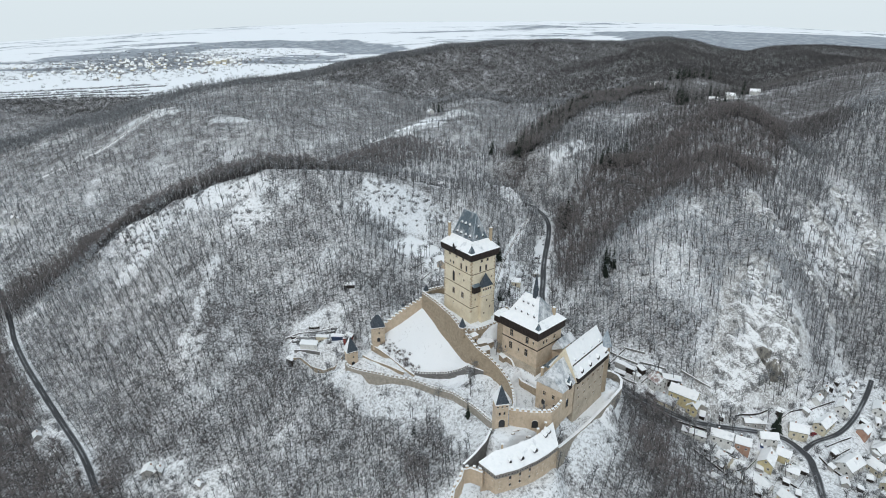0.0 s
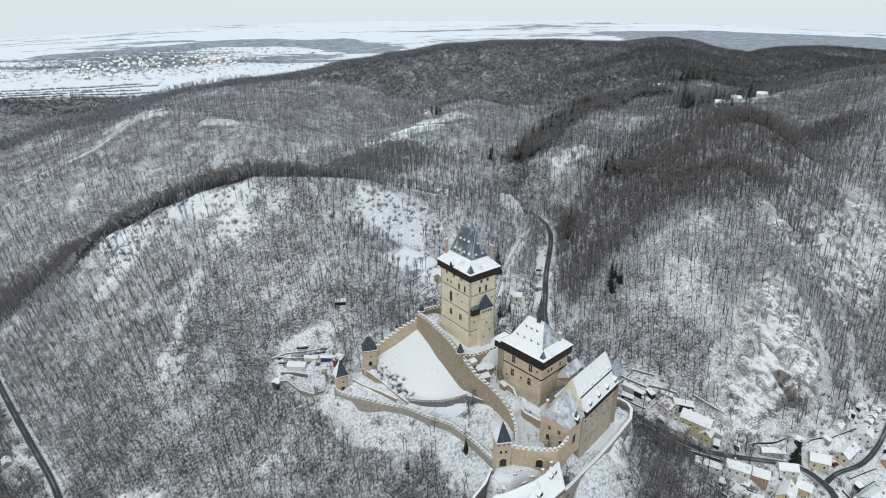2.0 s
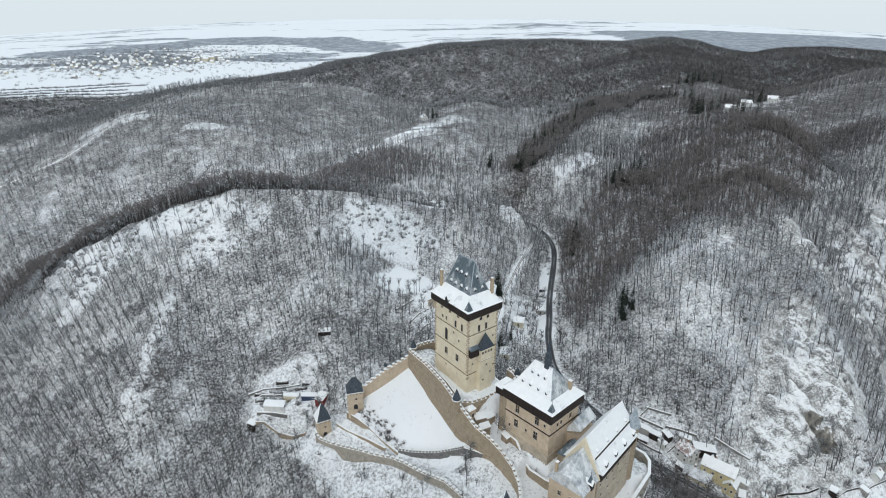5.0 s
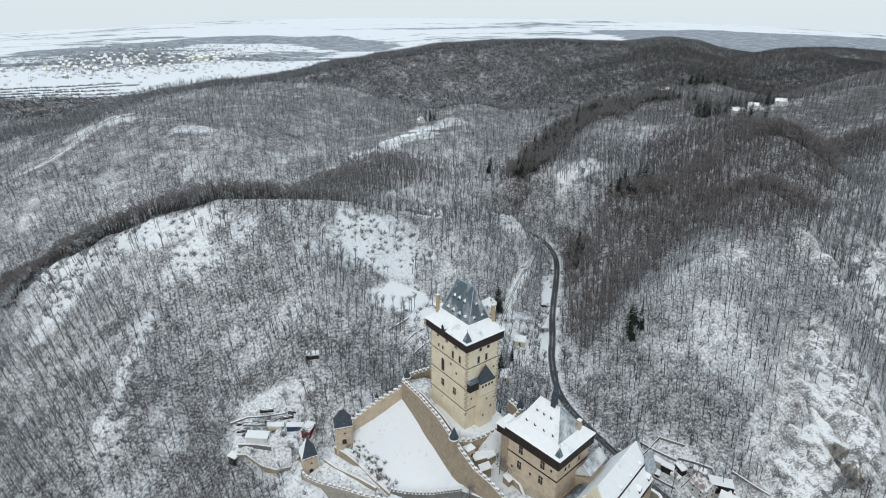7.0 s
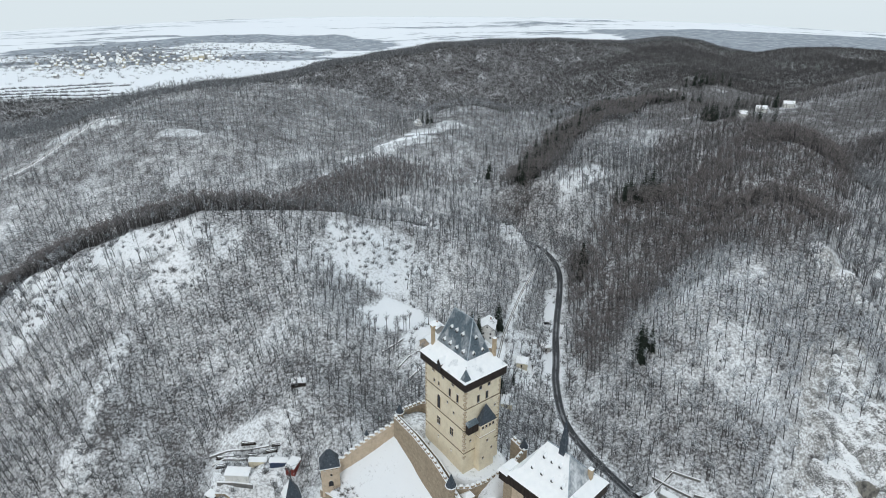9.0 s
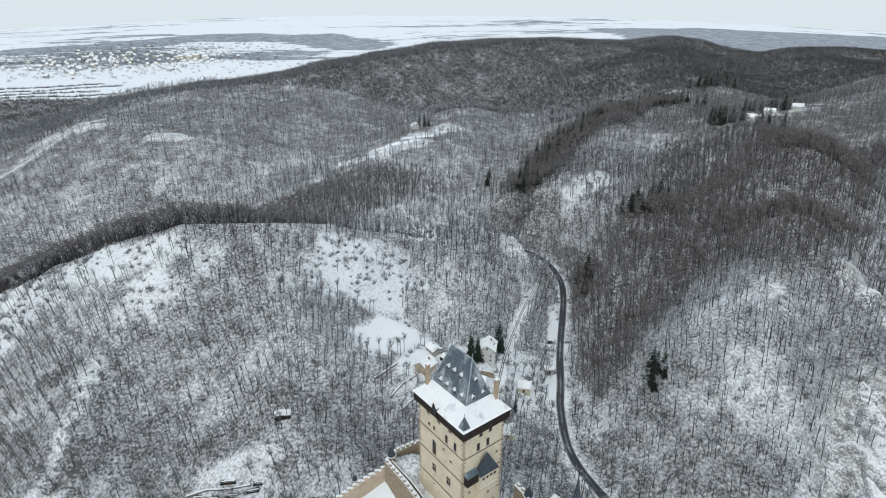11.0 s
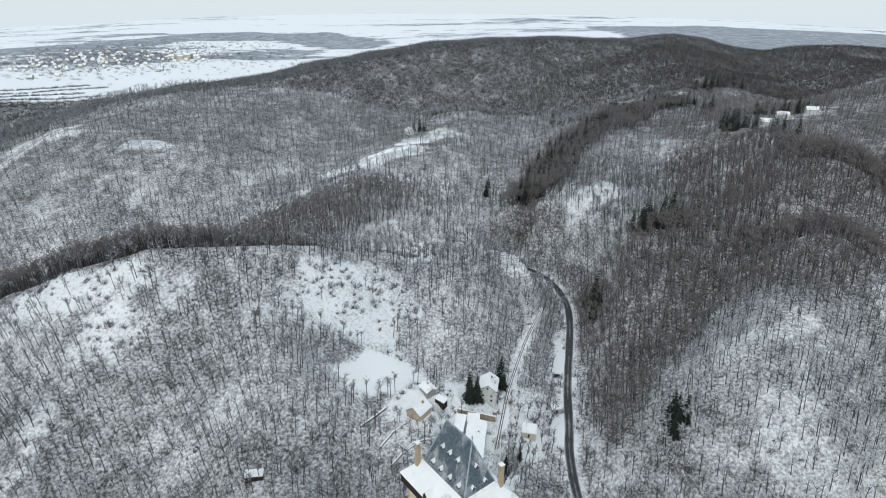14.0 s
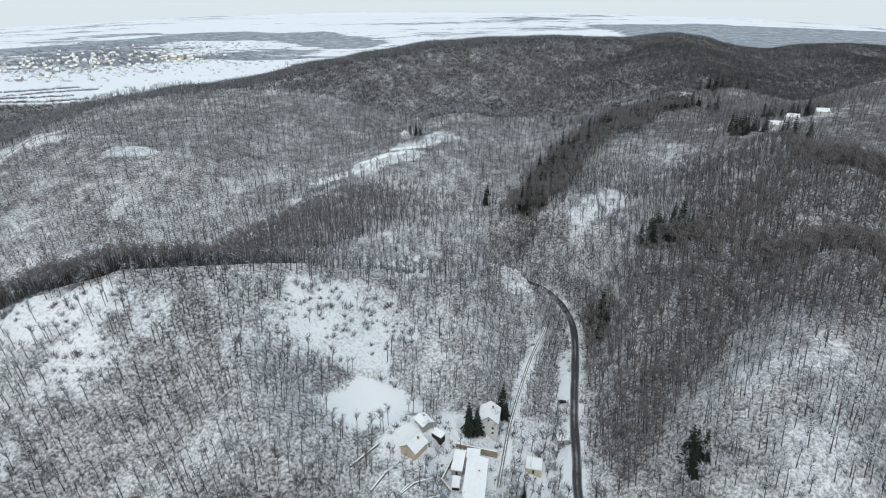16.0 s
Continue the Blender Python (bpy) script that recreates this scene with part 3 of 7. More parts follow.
def track_nodes(nt, b):
    across = attr(nt, "across")
    w = nt.nodes.new("ShaderNodeMath")
    w.operation = "COSINE"
    nt.links.new(math_node(nt, "MULTIPLY", across, 6.28), w.inputs[0])
    f = ramp(nt, math_node(nt, "ADD", math_node(nt, "MULTIPLY", w.outputs[0], 0.3), noise_tex(nt, 0.4, 5, 0.7)), [(0.42, (0, 0, 0)), (0.7, (1, 1, 1))])
    nt.links.new(mix(nt, f, (0.16, 0.15, 0.14), SNOW), b.inputs["Base Color"])


M_ASPHALT = mat("wet_asphalt_with_slush", asphalt_nodes, 0.45)
M_TRACK = mat("trodden_snow_track", track_nodes, 0.9)


def road(name, material, label):
    line, w = ROAD_LINES[name]
    c = line[:, :2]
    d = np.gradient(c, axis=0)
    n = np.column_stack([-d[:, 1], d[:, 0]]) / np.linalg.norm(d, axis=1)[:, None]
    cols = np.linspace(-1, 1, 7)
    X = c[:, 0:1] + n[:, 0:1] * cols * w / 2
    Y = c[:, 1:2] + n[:, 1:2] * cols * w / 2
    Z = np.maximum(height(X, Y), line[:, 2:3]) + 0.36 + 0.06 * (1 - cols ** 2)
    skirt = np.column_stack([Z[:, :1] - 0.9, Z, Z[:, -1:] - 0.9])
    X, Y = np.column_stack([X[:, :1], X, X[:, -1:]]), np.column_stack([Y[:, :1], Y, Y[:, -1:]])
    me = grid_mesh(name, X, Y, skirt)
    a = np.broadcast_to(np.concatenate([[-1], cols, [1]]), X.shape)
    me.attributes.new("across", "FLOAT", "POINT").data.foreach_set("value", a.astype(np.float32).ravel())
    me.materials.append(material)
    return tagged(new(name, me), label, "road", kind="structure")


road("valley_road", M_ASPHALT, "wet dark asphalt road with slushy edges up the valley")
road("village_road", M_ASPHALT, "narrow wet asphalt lane through the snowy village")
road("west_road", M_ASPHALT, "dark asphalt road along the foot of the wooded slope")
road("forest_track", M_TRACK, "dark rutted forest track across a wooded slope")
road("footpath", M_TRACK, "trodden snowy track climbing from the houses")


# ==== building helpers ====
class Shape:
    """Gathers simple solids into one mesh."""

    def __init__(self):
        self.v, self.f = [], []

    def add(self, verts, faces, m=None):
        k = len(self.v)
        self.v += [tuple(m @ Vector(p)) if m else tuple(p) for p in verts]
        self.f += [[k + i for i in f] for f in faces]
        return self

    def box(self, x0, x1, y0, y1, z0, z1, m=None):
        return self.add([(x0, y0, z0), (x1, y0, z0), (x1, y1, z0), (x0, y1, z0), (x0, y0, z1), (x1, y0, z1), (x1, y1, z1), (x0, y1, z1)],
                        [(0, 3, 2, 1), (4, 5, 6, 7), (0, 1, 5, 4), (1, 2, 6, 5), (2, 3, 7, 6), (3, 0, 4, 7)], m)

    def prism(self, poly, z0, z1, m=None):
        n = len(poly)
        lo = z0 if hasattr(z0, "__len__") else [z0] * n
        hi = z1 if hasattr(z1, "__len__") else [z1] * n
        v = [(x, y, z) for (x, y), z in zip(poly, lo)] + [(x, y, z) for (x, y), z in zip(poly, hi)]
        return self.add(v, [tuple(range(n - 1, -1, -1)), tuple(range(n, 2 * n))] + [(i, (i + 1) % n, n + (i + 1) % n, n + i) for i in range(n)], m)

    def loft(self, a, b, m=None):
        """Side faces between two rings of equal length, with both ends closed."""
        n = len(a)
        return self.add(list(a) + list(b), [tuple(range(n - 1, -1, -1)), tuple(range(n, 2 * n))] + [(i, (i + 1) % n, n + (i + 1) % n, n + i) for i in range(n)], m)

    def cone(self, x, y, z0, z1, r0, r1, n=8, m=None, turn=0.0):
        ring = lambda r, z: [(x + r * math.cos(turn + 2 * math.pi * i / n), y + r * math.sin(turn + 2 * math.pi * i / n), z) for i in range(n)]
        return self.loft(ring(r0, z0), ring(max(r1, 0.01), z1), m)

    def mesh(self, name, material):
        me = bpy.data.meshes.new(name)
        me.from_pydata(self.v, [], self.f)
        me.materials.append(material)
        return me

    def part(self, name, material, parent=None, label="", m=None):
        ob = new(name, self.mesh(name, material))
        if parent:
            ob.parent = parent
        if m:
            ob.matrix_basis = m
        if label:
            tagged(ob, label)
        return ob


def empty(name, m, label, category, group=""):
    ob = new(name)
    ob.empty_display_size = 1
    ob.matrix_basis = m
    return tagged(ob, label, category, group)


def placed(me, name, parent, m):
    ob = new(name, me)
    ob.parent = parent
    ob.matrix_basis = m
    return ob


def rect(x0, x1, y0, y1, z):
    return [(x0, y0, z), (x1, y0, z), (x1, y1, z), (x0, y1, z)]


# ==== castle materials ====
def slate_nodes(nt, b):
    col = ramp(nt, noise_tex(nt, 1.5, 4, 0.6, "obj"), [(0.3, (0.062, 0.085, 0.105)), (0.7, (0.145, 0.185, 0.215))])
    f = ramp(nt, noise_tex(nt, 0.22, 6, 0.72, "obj", (1, 1, 0.6)), [(0.48, (0, 0, 0)), (0.78, (0.7, 0.7, 0.7))])
    nt.links.new(mix(nt, f, col, SNOW), b.inputs["Base Color"])
    bump(nt, b, noise_tex(nt, 2.5, 3, 0.5, "obj", (0.6, 0.6, 4.0)), 0.5, 0.08)


def thick_snow_nodes(nt, b):
    # deep roof snow with a few slid patches of grey slate
    f = ramp(nt, noise_tex(nt, 0.16, 5, 0.65), [(0.60, (0, 0, 0)), (0.72, (0.55, 0.55, 0.55))])
    base = ramp(nt, noise_tex(nt, 0.5, 4), [(0.3, (0.86, 0.88, 0.90)), (0.65, (0.92, 0.932, 0.945))])
    nt.links.new(mix(nt, f, base, (0.30, 0.34, 0.38)), b.inputs["Base Color"])
    bump(nt, b, noise_tex(nt, 0.9, 5), 0.4, 0.25)


def timber_nodes(nt, b):
    nt.links.new(ramp(nt, noise_tex(nt, 2.0, 4, 0.6, stretch=(1, 1, 0.15)), [(0.3, (0.018, 0.014, 0.013)), (0.75, (0.055, 0.042, 0.036))]), b.inputs["Base Color"])
    bump(nt, b, noise_tex(nt, 5.0, 3, 0.5, stretch=(1, 1, 0.1)), 0.4, 0.04)


def stone_nodes(c1, c2):
    def go(nt, b):
        vor = nt.nodes.new("ShaderNodeTexVoronoi")
        vor.inputs["Scale"].default_value = 1.1
        nt.links.new(nt.nodes.new("ShaderNodeNewGeometry").outputs["Position"], vor.inputs["Vector"])
        col = ramp(nt, noise_tex(nt, 0.7, 6, 0.7), [(0.3, c1), (0.7, c2)])
        sep = nt.nodes.new("ShaderNodeSeparateColor")
        nt.links.new(vor.outputs["Color"], sep.inputs[0])
        col = mix(nt, 0.35, col, ramp(nt, sep.outputs[0], [(0.0, c1), (1.0, c2)]))
        dust = ramp(nt, math_node(nt, "ADD", math_node(nt, "MULTIPLY", normal_up(nt), 1.2), noise_tex(nt, 0.9, 5, 0.7)), [(0.75, (0, 0, 0)), (1.05, (1, 1, 1))])
        nt.links.new(mix(nt, dust, col, SNOW), b.inputs["Base Color"])
        bump(nt, b, vor.outputs["Distance"], 0.5, 0.12)
    return go


M_SLATE = mat("snow_dusted_slate", slate_nodes, 0.55)


def thin_snow_nodes(nt, b):
    # a thin cover through which the courses of slate show
    f = ramp(nt, noise_tex(nt, 0.30, 6, 0.72), [(0.34, (0.25, 0.25, 0.25)), (0.58, (0.93, 0.93, 0.93))])
    course = noise_tex(nt, 3.0, 3, 0.6, stretch=(0.4, 0.4, 2.6))
    f = mix(nt, 0.3, f, course, "MULTIPLY")
    nt.links.new(mix(nt, f, (0.13, 0.165, 0.195), SNOW), b.inputs["Base Color"])
    bump(nt, b, course, 0.4, 0.08)


M_SHEDSNOW = mat("slate_half_cleared_of_snow", lambda nt, b: nt.links.new(mix(nt, ramp(nt, noise_tex(nt, 0.45, 6, 0.75, stretch=(1.0, 1.0, 0.35)), [(0.40, (0.12, 0.12, 0.12)), (0.66, (0.75, 0.75, 0.75))]), (0.17, 0.20, 0.225), SNOW), b.inputs["Base Color"]), 0.7)
M_THINSNOW = mat("thin_snow_on_slate", thin_snow_nodes, 0.7)
M_ROOFSNOW = mat("thick_roof_snow", thick_snow_nodes, 0.75)
M_TIMBER = mat("dark_tarred_timber", timber_nodes, 0.7)
M_STONE = mat("brown_rubble_stone", stone_nodes((0.25, 0.20, 0.15), (0.46, 0.38, 0.28)), 0.95)
M_GREYSTONE = mat("dark_grey_rubble_stone", stone_nodes((0.11, 0.11, 0.11), (0.25, 0.24, 0.23)), 0.95)
M_COPING = mat("sandstone", stone_nodes((0.40, 0.31, 0.21), (0.56, 0.45, 0.32)), 0.9)
M_RUBBLE = mat("grey_beige_rubble", stone_nodes((0.24, 0.22, 0.19), (0.47, 0.43, 0.37)), 0.95)
M_BROWNSTONE = mat("brown_sandstone_band", plaster_nodes((0.17, 0.13, 0.09), (0.27, 0.21, 0.15), (0.10, 0.08, 0.06)), 0.9)
M_GREYWOOD = mat("weathered_grey_boards", lambda nt, b: nt.links.new(ramp(nt, noise_tex(nt, 1.5, 4, 0.6, stretch=(1, 1, 0.15)), [(0.3, (0.20, 0.185, 0.17)), (0.7, (0.34, 0.32, 0.30))]), b.inputs["Base Color"]), 0.85)
M_BRICK = mat("weathered_red_brick", stone_nodes((0.30, 0.17, 0.12), (0.45, 0.29, 0.21)), 0.95)
M_RECESS = mat("dark_window_recess", lambda nt, b: nt.links.new(ramp(nt, noise_tex(nt, 3.0, 2), [(0.3, (0.02, 0.021, 0.024)), (0.7, (0.06, 0.062, 0.07))]), b.inputs["Base Color"]), 0.25)
M_DARKSLATE = mat("dark_blue_slate", lambda nt, b: nt.links.new(ramp(nt, noise_tex(nt, 1.2, 5, 0.65), [(0.3, (0.032, 0.042, 0.056)), (0.62, (0.075, 0.092, 0.112)), (0.78, (0.3, 0.33, 0.36))]), b.inputs["Base Color"]), 0.55)
M_LEAD = mat("pale_weathered_lead", lambda nt, b: nt.links.new(ramp(nt, noise_tex(nt, 0.8, 5), [(0.3, (0.22, 0.27, 0.31)), (0.7, (0.5, 0.55, 0.6))]), b.inputs["Base Color"]), 0.5)

WINDOW_MESHES = {}


def window_meshes(w, h, arch, stone):
    key = (w, h, arch, stone.name)
    if key not in WINDOW_MESHES:
        t, p = 0.15, 0.12
        fr, pa = Shape(), Shape()
        if arch:
            n = 8
            curve = lambda r: [(r * math.cos(math.pi * i / n), h - w / 2 + (1.25 if arch == "gothic" else 1.0) * r * math.sin(math.pi * i / n)) for i in range(n + 1)]
            ins, out = [(w / 2, 0)] + curve(w / 2) + [(-w / 2, 0)], [(w / 2 + t, -t)] + curve(w / 2 + t) + [(-w / 2 - t, -t)]
            for (a, b_), (c, d) in zip(zip(ins, ins[1:]), zip(out, out[1:])):
                fr.loft([(x, -p, z) for x, z in (a, b_, d, c)], [(x, 0.05, z) for x, z in (a, b_, d, c)])
            pa.loft([(x, -0.04, z) for x, z in ins], [(x, 0.05, z) for x, z in ins])
        else:
            fr.box(-w / 2 - t, -w / 2, -p, 0.05, -t, h + t).box(w / 2, w / 2 + t, -p, 0.05, -t, h + t).box(-w / 2, w / 2, -p, 0.05, h, h + t).box(-w / 2 - 0.1, w / 2 + 0.1, -p - 0.12, 0.05, -t, -0.003)
            pa.box(-w / 2, w / 2, -0.04, 0.05, 0, h)
            if w > 1.2:
                fr.box(-0.06, 0.06, -0.09, 0.0, 0, h).box(-w / 2, w / 2, -0.085, 0.0, h * 0.6, h * 0.6 + 0.1)
        WINDOW_MESHES[key] = (fr.mesh("window", stone), pa.mesh("pane", M_RECESS))
    return WINDOW_MESHES[key]


def face_pose(face, u, z, size=(0, 0)):
    """A pose on a wall of a block: y0 and y1 lie across x, x0 and x1 across y."""
    if face == "y0":
        return pose(u, 0, z)
    if face == "x0":
        return pose(0, u, z, 0, 0, -90)
    if face == "y1":
        return pose(u, size[1], z, 0, 0, 180)
    return pose(size[0], u, z, 0, 0, 90)


def window(parent, m, w, h, arch="", stone=None):
    fr, pa = window_meshes(w, h, arch, stone or M_COPING)
    ob = placed(fr, "window", parent, m)
    placed(pa, "pane", ob, Matrix())
    return ob


def dormer(parent, m, w=1.0, h=1.3, d=2.2):
    """A little gabled roof window, facing local -y, its foot at the origin."""
    s = Shape().loft([(-w / 2, 0, 0), (w / 2, 0, 0), (w / 2, 0, h), (0, 0, h + w * 0.8), (-w / 2, 0, h)], [(-w / 2, d, 0), (w / 2, d, 0), (w / 2, d, h), (0, d, h + w * 0.8), (-w / 2, d, h)])
    ob = s.part("dormer", M_TIMBER, parent, m=m)
    e = w / 2 + 0.18
    r = Shape()
    for k in (-1, 1):
        a, b_ = (k * e, -0.2, h - 0.2), (0, -0.2, h + w * 0.8 + 0.05)
        r.loft([a, b_, (b_[0], b_[1], b_[2] + 0.25), (a[0], a[1], a[2] + 0.25)], [(a[0], d, a[2]), (b_[0], d, b_[2]), (b_[0], d, b_[2] + 0.25), (a[0], d, a[2] + 0.25)])
    r.part("snow_cap", M_SNOW, ob)
    Shape().box(-w * 0.3, w * 0.3, -0.03, 0.02, 0.15, h).part("pane", M_RECESS, ob)
    return ob


def chimney(parent, x, y, z0, z1, w=1.5, material=None):
    ob = Shape().box(x - w / 2, x + w / 2, y - w / 2, y + w / 2, z0, z1).box(x - w / 2 - 0.15, x + w / 2 + 0.15, y - w / 2 - 0.15, y + w / 2 + 0.15, z1, z1 + 0.35).part("chimney", material or M_COPING, parent)
    Shape().cone(x, y, z1 + 0.35, z1 + 0.75, w * 0.6, w * 0.3, 8).part("snow_cap", M_SNOW, ob)
    return ob


def spirelet(parent, x, y, z, r, h, material=None, turn=math.pi / 4, name="spirelet"):
    ob = Shape().cone(x, y, z, z + h, r, 0.02, 4, turn=turn).part(name, material or M_SLATE, parent)
    Shape().cone(x, y, z + h - 0.1, z + h + 0.9, 0.07, 0.04, 5).cone(x, y, z + h + 0.5, z + h + 0.8, 0.02, 0.2, 6).part("finial", M_TIMBER, ob)
    return ob


def hip_roof(x0, x1, y0, y1, z, ins, zb, ridge, zr):
    """Skirt up to a break, and the steep part above it to a ridge along y."""
    skirt = Shape().loft(rect(x0, x1, y0, y1, z), rect(x0 + ins, x1 - ins, y0 + ins, y1 - ins, zb))
    xm = (x0 + x1) / 2
    a = rect(x0 + ins - 0.05, x1 - ins + 0.05, y0 + ins - 0.05, y1 - ins + 0.05, zb - 0.1)
    top = Shape().add(a + [(xm, ridge[0], zr), (xm, ridge[1], zr)], [(3, 2, 1, 0), (0, 1, 4), (1, 2, 5, 4), (2, 3, 5), (3, 0, 4, 5)])
    return skirt, top


# ==== great tower ====
gt = empty("great_tower", pose(16.9, 266.0, 0, 0, 0, 36.5), "tall cream plastered castle keep with steep snowy slate roof", "tower")
W, L = 17.0, 24.0
Shape().loft(rect(-0.5, W + 0.5, -0.5, L + 0.5, -6), rect(0, W, 0, L, 18.0)).loft(rect(0, W, 0, L, 18.0), rect(0, W, 0, L, 48.4)).part("wall", M_PALE, gt)
for z in (18.0, 28.4, 38.0):
    Shape().box(-0.12, W + 0.12, -0.12, 0.0, z, z + 0.42).box(-0.12, 0.0, 0.0, L + 0.12, z, z + 0.42).box(W, W + 0.12, 0.0, L + 0.12, z, z + 0.42).box(0.0, W, L, L + 0.12, z, z + 0.42).part("string_course", M_BROWNSTONE, gt)
# corner stones
quoin_a, quoin_b = Shape().box(-0.05, 1.0, -0.05, 0.55, 0, 0.9).mesh("quoin", M_COPING), Shape().box(-0.05, 0.55, -0.05, 1.0, 0, 0.9).mesh("quoin", M_COPING)
for cx, cy, t in ((0, 0, 0), (W, 0, 90), (0, L, -90)):
    z, k = 8.0, 0
    while z < 47.2:
        if all(not (s - 0.95 < z < s + 0.5) for s in (18.0, 28.4, 38.0)):
            placed((quoin_a, quoin_b)[k % 2], "quoin", gt, pose(cx, cy, z, 0, 0, t))
        z, k = z + 1.02, k + 1
for u in (7.0, 12.9, 18.8):
    window(gt, face_pose("x0", u, 44.6), 1.3, 1.5)
for u, w, h in ((18.2, 0.8, 1.5), (15.4, 0.8, 1.7), (8.7, 1.1, 3.4), (4.2, 1.1, 3.4)):
    window(gt, face_pose("x0", u, 40.4 - h / 2 + 0.4), w, h)
window(gt, face_pose("x0", 15.3, 29.6), 1.8, 6.0, "gothic")
for u, z in ((10.0, 35.2), (6.3, 32.6), (15.4, 15.6), (7.2, 14.6)):
    window(gt, face_pose("x0", u, z), 0.7, 1.0)
for u in (15.3, 7.3):
    window(gt, face_pose("x0", u, 22.0), 1.8, 3.5)
for u in (7.1, 11.2):
    window(gt, face_pose("y0", u, 44.2), 1.2, 1.5)
    window(gt, face_pose("y0", u - 0.9, 38.9), 1.1, 3.2)
for u, z in ((14.6, 33.5), (14.8, 24.0), (3.0, 22.5)):
    window(gt, face_pose("y0", u, z), 0.6, 1.0)
for u in (5.0, 12.0, 19.0):
    window(gt, face_pose("x1", u, 40.0, (W, L)), 1.1, 3.2)
# timber fighting gallery under the eaves
Shape().loft(rect(-0.7, W + 0.7, -0.7, L + 0.7, 46.4), rect(-1.4, W + 1.4, -1.4, L + 1.4, 47.5)).loft(rect(-1.4, W + 1.4, -1.4, L + 1.4, 47.5), rect(-1.4, W + 1.4, -1.4, L + 1.4, 50.7)).part("timber_gallery", M_TIMBER, gt, "dark tarred timber gallery")
skirt, top = hip_roof(-1.75, W + 1.75, -1.75, L + 1.75, 50.7, 5.0, 56.0, (6.8, 17.2), 69.5)
skirt.part("lower_roof", M_ROOFSNOW, gt, "snow-covered flared lower roof")
upper = top.part("upper_roof", M_SLATE, gt, "steep blue-grey slate roof dusted with snow")
for a, b_ in (((3.25, 3.25, 55.9), (8.5, 6.8, 69.5)), ((13.75, 3.25, 55.9), (8.5, 6.8, 69.5)), ((3.25, 20.75, 55.9), (8.5, 17.2, 69.5)), ((8.5, 6.8, 69.5), (8.5, 17.2, 69.5))):
    a, b_ = Vector(a), Vector(b_)
    s = Shape().box(-0.16, 0.16, -0.16, 0.16, 0, (b_ - a).length)
    s.part("roof_hip", M_LEAD, upper, m=Matrix.Translation(a) @ (b_ - a).to_track_quat("Z", "Y").to_matrix().to_4x4())
for y in (6.8, 17.2):
    Shape().cone(8.5, y, 69.4, 71.6, 0.13, 0.05, 6).cone(8.5, y, 70.5, 71.0, 0.1, 0.28, 6).part("finial", M_LEAD, upper)
for yy, k in ((6.2, 0), (9.8, 0), (13.6, 0), (17.0, 0), (9.0, 1), (12.4, 1), (15.4, 1)):
    z = 57.6 + 5.2 * k
    f = (z - 56) / 13.5
    dormer(upper, pose(3.25 + 5.25 * f - 0.5, yy, z - 0.3, 0, 0, -90), 0.8, 0.8, 1.6)
for xx, k in ((6.4, 0), (10.6, 0), (8.5, 1)):
    z = 57.4 + 5.0 * k
    f = (z - 56) / 13.5
    dormer(upper, pose(xx, 3.25 + 3.55 * f - 0.3, z - 0.3), 0.8, 0.8, 1.3)
chimney(gt, 2.0, 21.8, 52.5, 61.8, 1.15)
chimney(gt, 15.0, 2.2, 52.5, 61.4, 1.15)
spirelet(gt, 0.1, 0.1, 51.4, 1.9, 4.2)
spirelet(gt, W - 0.1, L * 0.96, 51.4, 1.7, 4.0)
d = dormer(gt, pose(-1.9, 13.0, 48.7, 0, 0, -90), 2.2, 3.3, 5.0)
# stair turret on the side wall
st = Shape().box(5.4, 12.6, -2.7, 0.02, -4, 30.6).part("stair_turret", M_PALE, gt, "square plastered stair turret")
Shape().box(5.2, 12.8, -2.9, 0.0, 24.6, 25.0).part("string_course", M_COPING, st)
Shape().add([(4.9, -3.2, 30.6), (13.1, -3.2, 30.6), (13.1, 0.02, 30.6), (4.9, 0.02, 30.6), (9.0, -1.3, 38.0)], [(3, 2, 1, 0), (0, 1, 4), (1, 2, 4), (2, 3, 4), (3, 0, 4)]).part("turret_roof", M_DARKSLATE, st, "pointed dark slate roof")
for u, z, w, h in ((6.6, 28.2, 0.8, 1.3), (8.3, 28.2, 0.8, 1.3), (10.0, 28.2, 0.8, 1.3), (11.6, 28.2, 0.8, 1.3), (9.0, 21.5, 0.6, 1.1), (11.3, 17.0, 0.6, 1.1), (7.2, 14.0, 0.6, 1.0)):
    window(st, pose(u, -2.7, z), w, h)
ga = Shape().box(0.6, 5.38, -1.7, -0.02, 27.6, 31.4).part("timber_bridge", M_TIMBER, gt, "black timber gallery bridge")
Shape().loft([(0.3, -1.9, 31.2), (5.38, -1.9, 31.2), (5.38, -0.02, 32.3), (0.3, -0.02, 32.3)], [(0.3, -1.9, 31.35), (5.38, -1.9, 31.35), (5.38, -0.02, 32.45), (0.3, -0.02, 32.45)]).part("bridge_roof", M_SLATE, ga, "dark slate pent roof")

